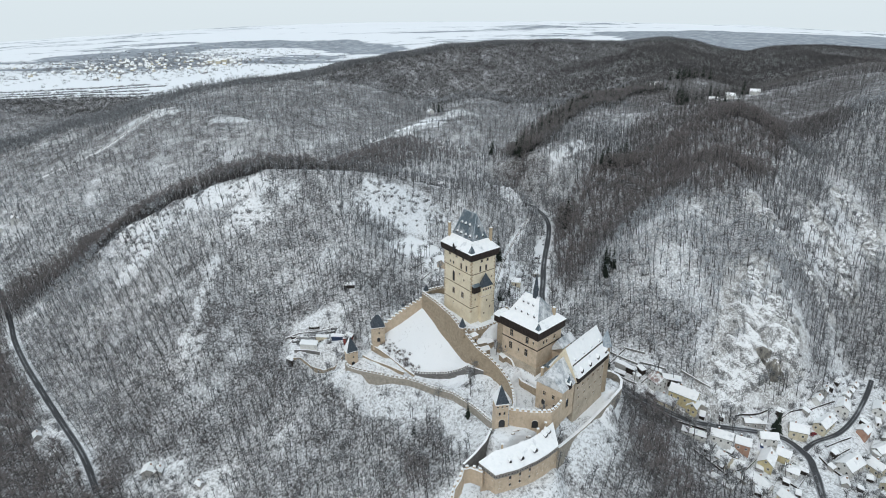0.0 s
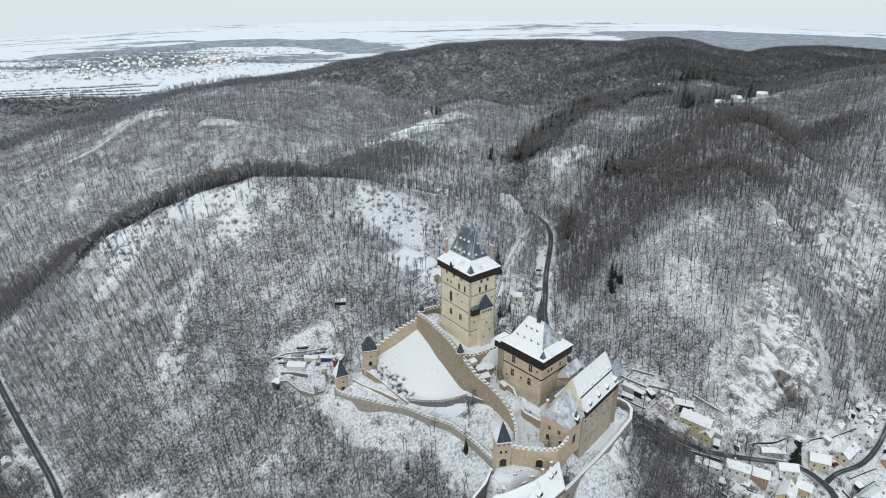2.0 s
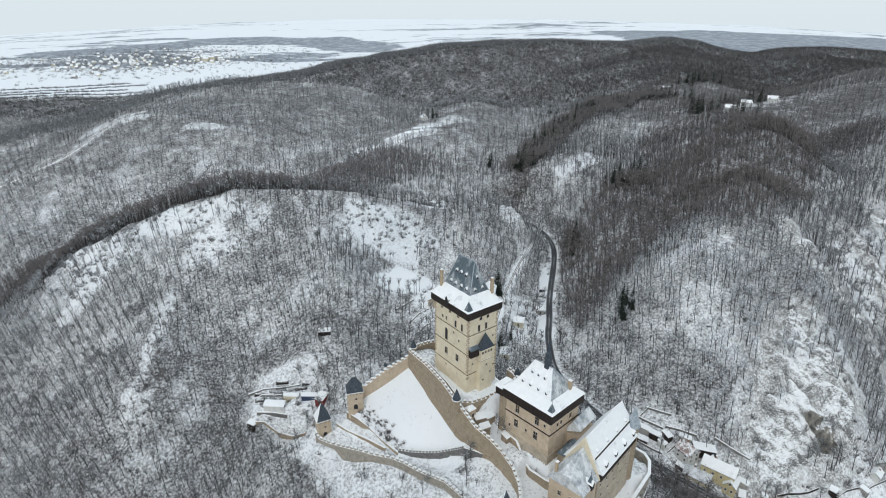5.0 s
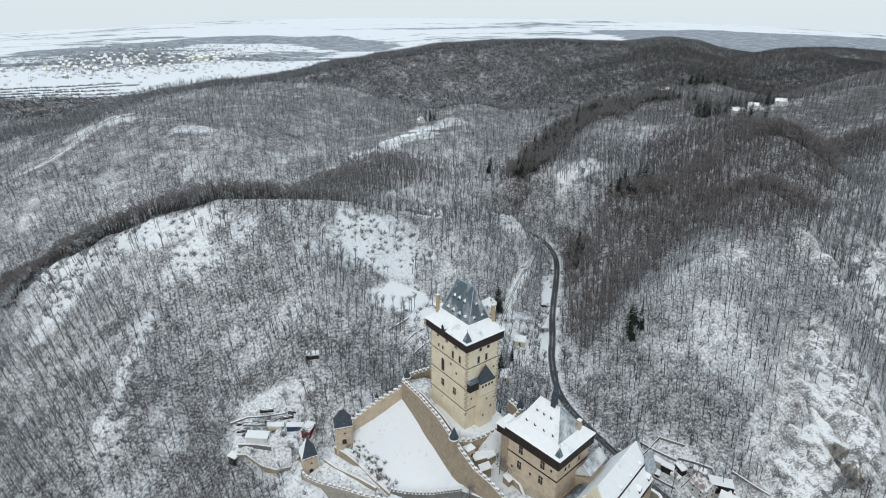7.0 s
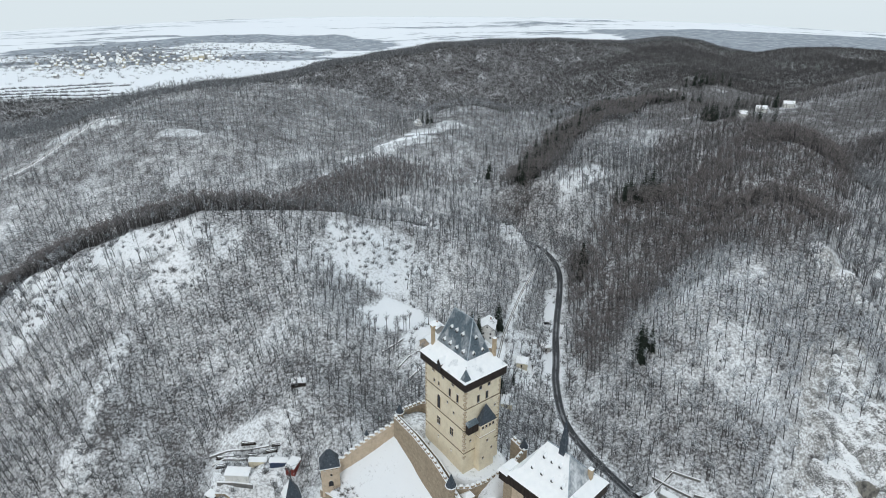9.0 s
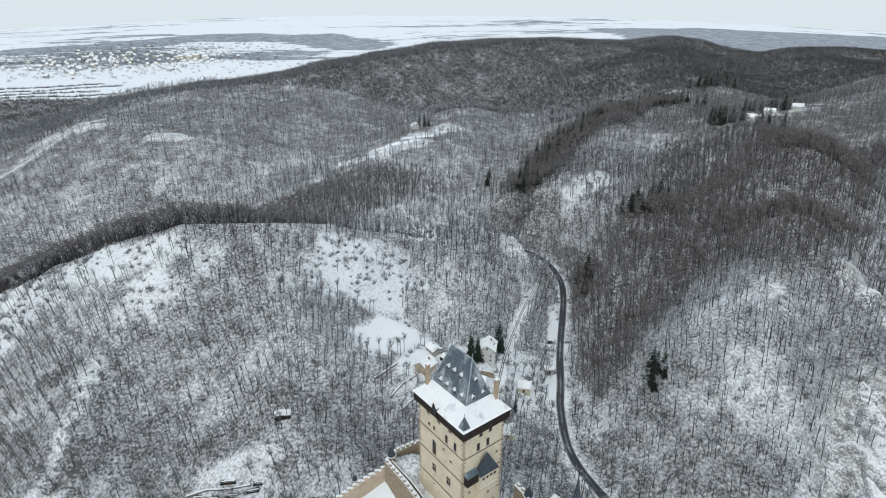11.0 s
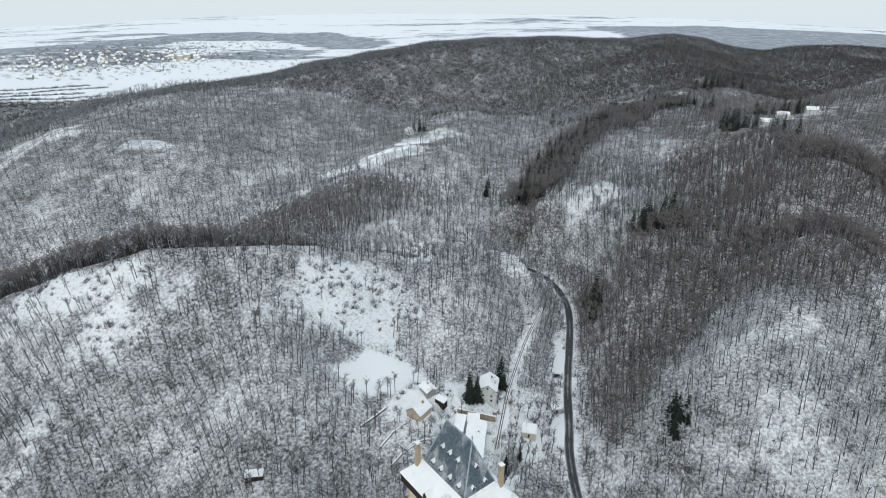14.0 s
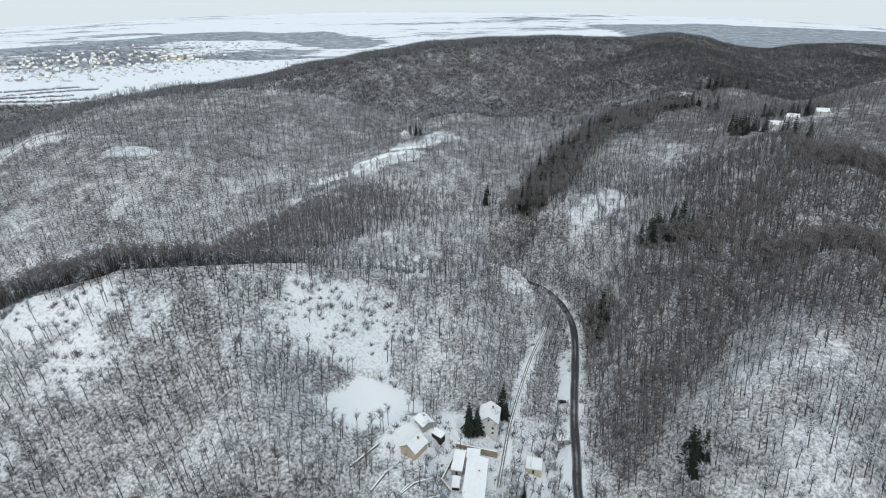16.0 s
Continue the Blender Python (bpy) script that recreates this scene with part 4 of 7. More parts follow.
# ==== second tower ====
mt = empty("square_tower", pose(48.9, 235.6, 0.6, 0, 0, 42), "square ochre residential castle tower with snowy hipped roof", "tower")
W, L = 19.6, 23.2
Shape().loft(rect(-0.5, W + 0.5, -0.5, L + 0.5, -12), rect(0, W, 0, L, 1.0)).box(0, W, 0, L, 1.0, 17.8).part("wall", M_PLASTER, mt)
Shape().loft(rect(-0.55, W + 0.55, -0.55, L + 0.55, -6), rect(-0.35, W + 0.35, -0.35, L + 0.35, -0.6)).part("plinth", M_OLDPLASTER, mt)
Shape().box(-0.2, W + 0.2, -0.2, 0.0, 9.4, 9.9).box(-0.2, 0.0, 0.0, L + 0.2, 9.4, 9.9).box(W, W + 0.2, 0.0, L, 9.4, 9.9).part("string_course", M_TIMBER, mt)
for u in (17.0, 6.6):
    window(mt, face_pose("x0", u, 11.2), 1.9, 3.8)
    window(mt, face_pose("x0", u + 0.3, 3.6), 1.9, 4.0)
for u, z in ((11.8, 4.4), (20.8, 2.0), (2.6, 12.4)):
    window(mt, face_pose("x0", u, z), 0.8, 1.5)
for u in (5.0, 7.4):
    window(mt, face_pose("y0", u, 11.6), 1.0, 2.1)
for u, z in ((13.8, 11.4), (13.8, 4.2)):
    window(mt, face_pose("y0", u, z), 1.4, 2.7)
Shape().loft(rect(-0.6, W + 0.6, -0.6, L + 0.6, 15.6), rect(-1.3, W + 1.3, -1.3, L + 1.3, 16.6)).loft(rect(-1.3, W + 1.3, -1.3, L + 1.3, 16.6), rect(-1.3, W + 1.3, -1.3, L + 1.3, 21.0)).part("timber_gallery", M_TIMBER, mt, "dark tarred timber gallery")
skirt, top = hip_roof(-1.7, W + 1.7, -1.7, L + 1.7, 21.0, 3.8, 24.4, (7.8, 17.0), 33.8)
skirt.part("lower_roof", M_ROOFSNOW, mt, "thick white roof snow")
upper = top.part("upper_roof", M_ROOFSNOW, mt, "snow-covered steep hipped roof")
# the gable-end hip has shed most of its snow
upper.data.materials.append(M_SHEDSNOW)
upper.data.polygons[1].material_index = 1
for a, b_ in (((2.1, 2.1, 24.3), (9.8, 7.8, 33.8)), ((17.5, 2.1, 24.3), (9.8, 7.8, 33.8)), ((9.8, 7.8, 33.8), (9.8, 17.0, 33.8))):
    a, b_ = Vector(a), Vector(b_)
    Shape().box(-0.14, 0.14, -0.14, 0.14, 0, (b_ - a).length).part("roof_hip", M_LEAD, upper, m=Matrix.Translation(a) @ (b_ - a).to_track_quat("Z", "Y").to_matrix().to_4x4())
for yy, k in ((5.4, 0), (9.4, 0), (13.6, 0), (17.6, 0), (9.0, 1), (12.2, 1), (15.4, 1)):
    z = 25.8 + 4.0 * k
    f = (z - 24.4) / 9.4
    dormer(upper, pose(2.1 + 7.7 * f - 0.5, yy, z - 0.3, 0, 0, -90), 0.75, 0.75, 1.5)
chimney(mt, 15.0, 2.4, 21.5, 28.0, 1.4)
spirelet(mt, 0.3, 0.3, 21.8, 1.6, 3.8)
fl = Shape().cone(9.8, 10.6, 32.6, 36.4, 1.5, 1.25, 4, turn=math.pi / 4).cone(9.8, 10.6, 36.4, 47.0, 1.5, 0.03, 4, turn=math.pi / 4).part("spire", M_DARKSLATE, mt, "slim dark slate spire")
Shape().cone(9.8, 10.6, 46.8, 48.7, 0.1, 0.05, 6).cone(9.8, 10.6, 47.5, 47.9, 0.05, 0.3, 6).part("finial", M_TIMBER, fl)
an = Shape().box(-1.2, 5.0, L + 1.3, L + 5.4, 16.0, 19.8).part("timber_annex", M_TIMBER, mt, "overhanging dark timber annex")
Shape().loft(rect(-1.7, 5.6, L + 1.3, L + 6.0, 19.8), rect(-0.6, 4.6, L + 1.3, L + 4.4, 22.0)).part("snow_cap", M_SNOW, an)
Shape().box(0.6, 4.4, L + 0.02, L + 4.4, -4, 16.0).part("annex_wall", M_STONE, an)

# ==== palace ====
pa = empty("palace", pose(57.5, 212.5, 0, 0, 0, 47), "long ochre castle palace with steep snow-covered roof", "building")
Y1 = 14.2
Shape().box(0, 11.4, 0, Y1, -16, 2.5).loft([(0, 0, 2.5), (0, Y1, 2.5), (0, 9.6, 7.4), (0, 4.6, 7.4)], [(0.5, 0, 2.5), (0.5, Y1, 2.5), (0.5, 9.6, 7.4), (0.5, 4.6, 7.4)]).part("wing_wall", M_PLASTER, pa)
# wing roof with a clipped gable
r0, zr = 7.1, 13.6
Shape().add([(-0.5, -0.8, 2.2), (11.3, -0.8, 2.2), (11.3, r0, zr), (4.6, r0, zr), (-0.5, 4.3, 7.6), (-0.5, 9.9, 7.6), (11.3, Y1 + 0.8, 2.2), (-0.5, Y1 + 0.8, 2.2)],
            [(0, 1, 2, 3, 4), (7, 5, 3, 2, 6), (4, 3, 5), (0, 4, 5, 7), (0, 7, 6, 1), (1, 6, 2)]).part("wing_roof", M_THINSNOW, pa, "snow-covered clipped gable roof")
dormer(pa, pose(6.0, -1.2, 1.6), 1.9, 2.6, 4.0)
spirelet(pa, 6.0, 0.2, 4.8, 1.1, 3.6)
chimney(pa, 1.6, 12.4, 4.0, 9.5, 1.1)
for u, z, w, h, a in ((3.2, -9.6, 1.8, 3.0, "round"), (9.8, -9.6, 1.8, 3.0, "round"), (4.4, -3.8, 1.3, 2.2, ""), (9.4, -3.8, 1.3, 2.2, ""), (5.2, 3.0, 1.0, 1.6, ""), (9.2, 3.0, 1.0, 1.6, "")):
    window(pa, face_pose("x0", u, z), w, h, a)
window(pa, face_pose("y0", 5.6, -9.4), 2.4, 5.0, "round")
# main block
M0, M1 = 11.9, 42.5
Shape().box(M0, M1, -0.4, Y1 + 0.4, -24, 4.4).loft([(M1, -0.4, 4.4), (M1, Y1 + 0.4, 4.4), (M1, 7.0, 16.6)], [(M1 - 0.6, -0.4, 4.4), (M1 - 0.6, Y1 + 0.4, 4.4), (M1 - 0.6, 7.0, 16.6)]).part("wall", M_OLDPLASTER, pa, "weathered ochre plastered wall")
Shape().loft([(11.4, -1.2, 2.0), (11.4, Y1 + 1.2, 2.0), (11.4, 7.0, 18.4)], [(11.9, -1.2, 2.0), (11.9, Y1 + 1.2, 2.0), (11.9, 7.0, 18.4)]).part("parapet_gable", M_PALE, pa, "pale stepped sandstone gable")
Shape().box(M0, M1 + 0.3, -1.5, -0.4, 1.2, 4.5).part("timber_gallery", M_TIMBER, pa, "dark timber gallery under the eaves")
roof = Shape().add([(M0, -1.9, 4.4), (M1 + 0.5, -1.9, 4.4), (M1 + 0.5, 2.0, 10.2), (M0, 2.0, 10.2), (M0, 7.0, 17.4), (M1 + 0.5, 7.0, 17.4), (M0, Y1 + 1.2, 4.4), (M1 + 0.5, Y1 + 1.2, 4.4)],
                   [(0, 1, 2, 3), (3, 2, 5, 4), (4, 5, 7, 6), (0, 3, 4, 6), (1, 7, 5, 2), (0, 6, 7, 1)]).part("roof", M_ROOFSNOW, pa, "thick snow on a steep roof")
Shape().box(M0, M1 + 0.5, 1.75, 2.15, 10.1, 10.5).part("snow_guard", M_TIMBER, roof)
Shape().box(M0, M1 + 0.5, 6.8, 7.2, 17.25, 17.6).part("ridge", M_SNOW, roof)
for k in range(4):
    dormer(roof, pose(M0 + 4.5 + 8.0 * k, -1.3, 4.9), 1.7, 1.9, 4.2)
for k in range(4):
    dormer(roof, pose(M0 + 3.5 + 8.0 * k, 2.6, 11.1), 0.7, 0.7, 1.6)
for k in range(6):
    window(pa, pose(M0 + 2.4 + 5.1 * k, -0.4, -3.6), 0.9, 1.8)
    window(pa, pose(M0 + 4.2 + 5.6 * k, -0.4, -9.6), 0.8, 1.5)
for k in range(4):
    window(pa, pose(M0 + 5.0 + 7.6 * k, -0.4, -15.2), 0.6, 1.1)
tu = Shape().cone(M1 + 1.0, 1.0, -20, 8.0, 2.6, 2.5, 14).part("round_turret", M_STONE, pa, "round stone stair turret")
Shape().cone(M1 + 1.0, 1.0, 8.0, 17.5, 3.1, 0.05, 14).part("cone_roof", M_LEAD, tu, "pale lead cone roof with snow")
t2 = Shape().cone(M1 + 2.5, 6.0, -16, 6.0, 1.8, 1.8, 12).part("round_turret", M_PLASTER, pa)
Shape().cone(M1 + 2.5, 6.0, 6.0, 11.0, 2.2, 0.05, 12).part("cone_roof", M_ROOFSNOW, t2)
# link range between palace and tower
li = Shape().box(24, 36, Y1 + 0.5, 22.0, -16, 5.0).part("link_wall", M_PLASTER, pa)
Shape().add([(23.4, Y1 + 0.4, 9.0), (36.6, Y1 + 0.4, 9.0), (36.6, 18.5, 12.2), (23.4, 18.5, 12.2), (23.4, 22.6, 4.8), (36.6, 22.6, 4.8)], [(0, 1, 2, 3), (3, 2, 5, 4), (0, 3, 4), (1, 5, 2), (0, 4, 5, 1)]).part("link_roof", M_THINSNOW, li, "slate roof under thin snow")
Shape().box(14, 24, Y1 + 0.5, 19.0, -16, 1.5).part("porch_wall", M_STONE, pa)
Shape().loft(rect(13.6, 24.0, Y1 + 0.45, 19.5, 1.5), rect(16.0, 22.4, Y1 + 0.45, 16.6, 5.0)).part("porch_roof", M_SLATE, pa, "low slate roof dusted with snow")
for k in range(2):
    window(li, pose(27 + 5 * k, 22.0, 0.5, 0, 0, 180), 1.0, 1.8)

# ==== gate tower ====
gate = empty("gate_tower", pose(25.2, 203.4, -11, 0, 0, 9), "small square ochre gate tower with pointed slate roof", "tower")
Shape().box(0.4, 6.4, 0.2, 6.2, -4, 13.0).part("wall", M_PLASTER, gate)
# the dark pane stands for shade inside the arch; the wall is uncut
window(gate, pose(3.4, 0.2, 0.2), 3.0, 4.3, "round").name = "gateway"
for u in (2.3, 4.5):
    window(gate, pose(u, 0.2, 7.0), 0.8, 1.7)
for u in (1.3, 3.4, 5.5):
    window(gate, pose(u, 0.2, 11.2), 0.7, 0.9)
Shape().loft(rect(0.1, 6.7, -0.1, 6.5, 12.8), rect(0.1, 6.7, -0.1, 6.5, 13.3)).part("cornice", M_SNOW, gate)
pyramid = Shape().add(rect(0.12, 6.68, -0.08, 6.48, 13.3) + [(3.4, 3.2, 22.0)], [(3, 2, 1, 0), (0, 1, 4), (1, 2, 4), (2, 3, 4), (3, 0, 4)]).part("pyramid_roof", M_DARKSLATE, gate, "pointed blue-grey slate roof, snowy on one side")
pyramid.data.materials.append(M_ROOFSNOW)
pyramid.data.polygons[4].material_index = 1


def small_turret(name, x, y, z, turn, w, d, h, rh, label, crown, snowy):
    ob = empty(name, pose(x, y, z, 0, 0, turn), label, "turret")
    Shape().box(-w / 2, w / 2, -d / 2, d / 2, -5, h).part("wall", M_PLASTER, ob)
    # dark pane painted in place of the shaded passage
    window(ob, pose(0, -d / 2, 0.2), 1.9, 2.9, "round").name = "gateway"
    window(ob, pose(0.4, -d / 2, h * 0.55), 0.8, 1.1)
    for u in (-w * 0.3, w * 0.1, w * 0.36):
        window(ob, pose(u, -d / 2, h - 1.4), 0.5, 0.7)
    roof = Shape().add(rect(-w / 2 - 0.4, w / 2 + 0.4, -d / 2 - 0.4, d / 2 + 0.4, h) + [(-w * crown, 0, h + rh), (w * crown, 0, h + rh)], [(3, 2, 1, 0), (0, 1, 5, 4), (1, 2, 5), (2, 3, 4, 5), (3, 0, 4)]).part("roof", M_DARKSLATE, ob, "dark slate roof with a snowy rim")
    if snowy:
        roof.data.materials.append(M_ROOFSNOW)
        roof.data.polygons[4].material_index = 1
    Shape().box(-w / 2 - 0.55, w / 2 + 0.55, -d / 2 - 0.55, d / 2 + 0.55, h - 0.25, h + 0.02).part("snow_rim", M_SNOW, ob)
    return ob


small_turret("wall_turret", -37.0, 282.5, -11, 14, 7.4, 6.2, 10.0, 6.8, "ochre wall turret with dark hipped slate roof", 0.12, False)
small_turret("outer_gate_turret", -53.2, 280.0, -26, 26, 6.4, 6.0, 10.0, 8.6, "ochre gate turret with pointed slate roof and snow", 0.02, True)

# ==== walls ====
def merlon_mesh(w, t, h, material):
    me = Shape().box(-w / 2, w / 2, -t / 2, t / 2, 0, h).mesh("merlon", material)
    bm = bmesh.new()
    bm.from_mesh(me)
    n = len(bm.faces)
    cap = Shape().loft(rect(-w / 2 - 0.12, w / 2 + 0.12, -t / 2 - 0.15, t / 2 + 0.15, h), rect(-w / 2 + 0.1, w / 2 - 0.1, -t / 2 + 0.1, t / 2 - 0.1, h + 0.4))
    vs = [bm.verts.new(v) for v in cap.v]
    for f in cap.f:
        bm.faces.new([vs[i] for i in f]).material_index = 1
    bm.to_mesh(me)
    bm.free()
    me.materials.append(M_SNOW)
    return me


def wall(name, pts, material, label, thick=1.3, deep=8.0, merlons=True, pitch=2.3):
    """A wall along (x, y, top) points, with snow on its walk and snow-capped merlons."""
    ob = empty(name, Matrix.Translation((pts[0][0], pts[0][1], pts[0][2])), label, "wall")
    inv = Matrix.Translation((-pts[0][0], -pts[0][1], -pts[0][2]))
    body, snow, mer = Shape(), Shape(), merlon_mesh(pitch * 0.56, 0.7, 1.15, material)
    P = [Vector(p) for p in pts]
    nrm = []
    for i in range(len(P)):
        d = (P[min(i + 1, len(P) - 1)] - P[max(i - 1, 0)]).to_2d().normalized()
        nrm.append(Vector((-d.y, d.x, 0)))
    for i in range(len(P) - 1):
        a, b_, na, nb = P[i], P[i + 1], nrm[i] * thick / 2, nrm[i + 1] * thick / 2
        dz = Vector((0, 0, deep))
        body.loft([a - na - dz, b_ - nb - dz, b_ + nb - dz, a + na - dz], [a - na, b_ - nb, b_ + nb, a + na], inv)
        up = Vector((0, 0, 0.22))
        snow.loft([a - na * 1.1, b_ - nb * 1.1, b_ + nb * 1.1, a + na * 1.1], [a - na * 0.9 + up, b_ - nb * 0.9 + up, b_ + nb * 0.9 + up, a + na * 0.9 + up], inv)
        if merlons:
            n = max(1, round((b_ - a).length / pitch))
            ang = math.degrees(math.atan2(b_.y - a.y, b_.x - a.x))
            for k in range(n):
                p = a.lerp(b_, (k + 0.5) / n) - na.lerp(nb, (k + 0.5) / n) * 0.5
                placed(mer, "merlon", ob, inv @ pose(p.x, p.y, p.z + 0.1, 0, 0, ang))
    body.part("wall_body", material, ob)
    snow.part("snow_cover", M_SNOW, ob)
    return ob


wall("ring_wall", [(-10, 289.6, 16.4), (-2, 279.5, 15.4), (6, 268.0, 13.6), (12, 258.5, 10.4), (20, 250, 3.4), (26.5, 246, -0.4), (31.5, 242, -4.0), (35.5, 236.5, -7.2), (37.3, 230, -9.6), (37.0, 222, -10.6), (35.5, 213, -9.5), (33.6, 208.2, -8.2)], M_STONE, "tall brown rubble ring wall with snow-capped merlons", 1.6, 19)
wall("ring_parapet", [(-8.0, 290.2, 15.6), (-0.2, 280.7, 14.6), (7.8, 269.2, 12.8), (13.4, 260.4, 10.0)], M_STONE, "low inner parapet of the wall walk under snow", 0.5, 6, False)
wall("keep_wall", [(12.5, 258.5, 9.6), (19, 259.0, 9.0), (25, 262.0, 9.0), (31, 267.0, 8.6), (37.5, 273.0, 8.6), (42.0, 278.5, 8.6), (38, 285, 8.6)], M_STONE, "reddish crenellated keep wall under snow", 1.3, 14)
wall("bailey_wall", [(-34, 284.4, -2.6), (-27, 286.2, 2.6), (-19, 288.2, 7.8), (-10.4, 290.2, 12.4)], M_PLASTER, "ochre crenellated bailey wall climbing to the keep", 1.2, 9, True, 2.6)
wall("north_wall", [(-10, 290, 15.4), (-7, 296, 14.6), (0, 301.5, 13.6), (10, 304, 13)], M_STONE, "crenellated rear wall of the keep", 1.2, 10)
wall("outer_wall", OUTER, M_RUBBLE, "low weathered outer wall with snow-capped merlons", 1.5, 10, True, 2.6)
wall("inner_wall", [(-14.6, 262, -20.2), (-8, 259.5, -19.2), (-2, 258, -18.2), (4, 257, -17.2), (9.7, 255.9, -15), (13, 253.2, -12), (15.6, 251, -9)], M_GREYSTONE, "dark grey stepped rubble wall with a snowy top", 1.2, 12, True, 1.6)
wall("buttress_wall", [(15.6, 251, -8.6), (20, 249.4, -8.9), (23.6, 248, -9.3)], M_GREYSTONE, "grey rubble buttress wall", 2.2, 13, False)
wall("ramp_wall", [(-41, 280, -12.6), (-35, 278, -15.6), (-29.3, 274.6, -18.0), (-22, 267.6, -19.9), (-14.7, 261.2, -21.2)], M_STONE, "low rubble ramp wall with snow", 0.9, 4, False)
wall("path_wall", [(-46.4, 280.6, -20.4), (-40, 275.8, -20.8), (-29.4, 270, -21.2), (-21, 265.2, -22.2)], M_STONE, "low snowy wall beside the castle path", 0.9, 4, False)
gw = wall("gate_wall", [(32.2, 206.6, -2.4), (37, 205.4, -2.4), (42, 204.6, -2.4), (47, 204.2, -2.4), (51, 204.6, -2.4), (54, 207.4, -2.2), (57.2, 211.6, -2.0)], M_PLASTER, "smooth ochre crenellated wall with arched doorway", 1.3, 13)
# dark pane fills the uncut arch as painted shade
window(gw, Matrix.Translation((43.9 - 32.2, 203.75 - 206.6, -11.0 + 2.4)) @ pose(0, 0, 0, 0, 0, -5), 2.9, 4.2, "round").name = "gateway"
wall("courtyard_wall", [(33, 253, -1.5), (37.8, 247, -2), (41, 240.5, -8), (42.5, 237, -8.6), (48, 231.5, -8.6), (55, 226.5, -8.6)], M_STONE, "low courtyard retaining wall with snow", 1.0, 9, False)
wall("terrace_wall", [(93, 264.5, -21.0), (97.6, 263, -21), (100.6, 259.5, -21), (101.2, 255, -21), (98.4, 247.4, -21), (93, 241, -21), (88, 235.2, -21.2), (81, 227.8, -21.6), (74, 220.5, -22), (68, 214.6, -22), (64, 210, -21), (60.4, 204.6, -18.6), (57, 199.4, -16.2), (53.4, 195.4, -15.2)], M_RUBBLE, "curved rubble terrace wall topped with snow", 1.4, 12, False)
wall("forecourt_wall", [(23.6, 202.4, -10.2), (20.4, 195.4, -11.2), (15, 189, -12.8), (10, 184.6, -14.4)], M_GREYSTONE, "low grey forecourt wall under snow", 0.9, 9, False)
wall("bastion_wall", [(18.4, 181.6, -16), (13.4, 184.2, -16), (10, 183.8, -16.4), (8.6, 179.5, -17.6), (5.6, 175, -19), (4.6, 169, -21), (5.4, 163, -23)], M_PLASTER, "curved crenellated bastion wall with snow", 1.1, 8)
for x, y, z, r, h in ((-8.2, 291.5, 16.6, 1.6, 3.8), (12.0, 256.6, 12.2, 1.9, 5.2), (-22, 288.6, 7.4, 1.0, 2.4), (41.8, 279.0, 9.2, 1.7, 4.2)):
    tt = empty("watch_turret", pose(x, y, z), "small wall turret with pointed slate cap", "turret", "wall turrets")
    Shape().cone(0, 0, -6, 0.4, r * 0.85, r * 0.85, 8).part("wall", M_STONE, tt)
    Shape().cone(0, 0, 0.35, 0.6, r * 1.2, r * 1.15, 8).part("snow_rim", M_SNOW, tt)
    Shape().cone(0, 0, 0.6, 0.6 + h, r * 1.05, 0.03, 8).part("cone_roof", M_DARKSLATE, tt)

# ==== burgrave range ====
bu = empty("burgrave_house", pose(25, 184, -24), "long curved ochre castle range under a sloping snowy roof", "building")
inv = pose(-25, -184, 24)
eave = [Vector(p) for p in ((16.6, 184.4), (23.3, 176.8), (32.8, 179.9), (42.1, 185.1), (47.8, 189.2), (53.4, 194.2))]
ridge = [Vector(p) for p in ((24.4, 187.4), (25.4, 187.1), (31.3, 189.5), (40.8, 194.4), (46.7, 199.2), (52.6, 205.2))]
body, band, rf = Shape(), Shape(), Shape()
for i in range(5):
    a, b_, c, d = eave[i], eave[i + 1], ridge[i + 1], ridge[i]
    pull = lambda p, q, k: p + (q - p).normalized() * k
    lo = [pull(a, d, 1.2), pull(b_, c, 1.2), c, d]
    body.prism(lo, -38, -16.0, inv)
    band.prism([pull(a, d, 0.4), pull(b_, c, 0.4), c, d], -16.0, -13.1, inv)
    rf.loft([(*a, -13.3), (*b_, -13.3), (*c, -9.3), (*d, -9.3)], [(*pull(a, d, 0.1), -12.95), (*pull(b_, c, 0.1), -12.95), (*c, -8.9), (*d, -8.9)], inv)
body.part("wall", M_PLASTER, bu)
band.part("timber_gallery", M_GREYWOOD, bu, "grey timber storey under the eaves")
rf = rf.part("roof", M_ROOFSNOW, bu, "thick smooth roof snow")
for i in range(5):
    seg = eave[i + 1] - eave[i]
    ang = math.degrees(math.atan2(seg.y, seg.x))
    nrm_ = Vector((-seg.y, seg.x)).normalized()
    n = max(2, int(seg.length / 4.0))
    for k in range(n):
        p = eave[i] + seg * ((k + 0.5) / n) + nrm_ * 1.14
        window(bu, inv @ pose(p.x, p.y, -18.6, 0, 0, ang), 1.0, 1.7)
        window(bu, inv @ pose(p.x, p.y, -22.4, 0, 0, ang), 0.9, 1.4)
    n = max(3, int(seg.length / 1.3))
    for k in range(n):
        p = eave[i] + seg * ((k + 0.5) / n) + nrm_ * 0.33
        window(bu, inv @ pose(p.x, p.y, -15.3, 0, 0, ang), 0.5, 0.8, stone=M_GREYWOOD)
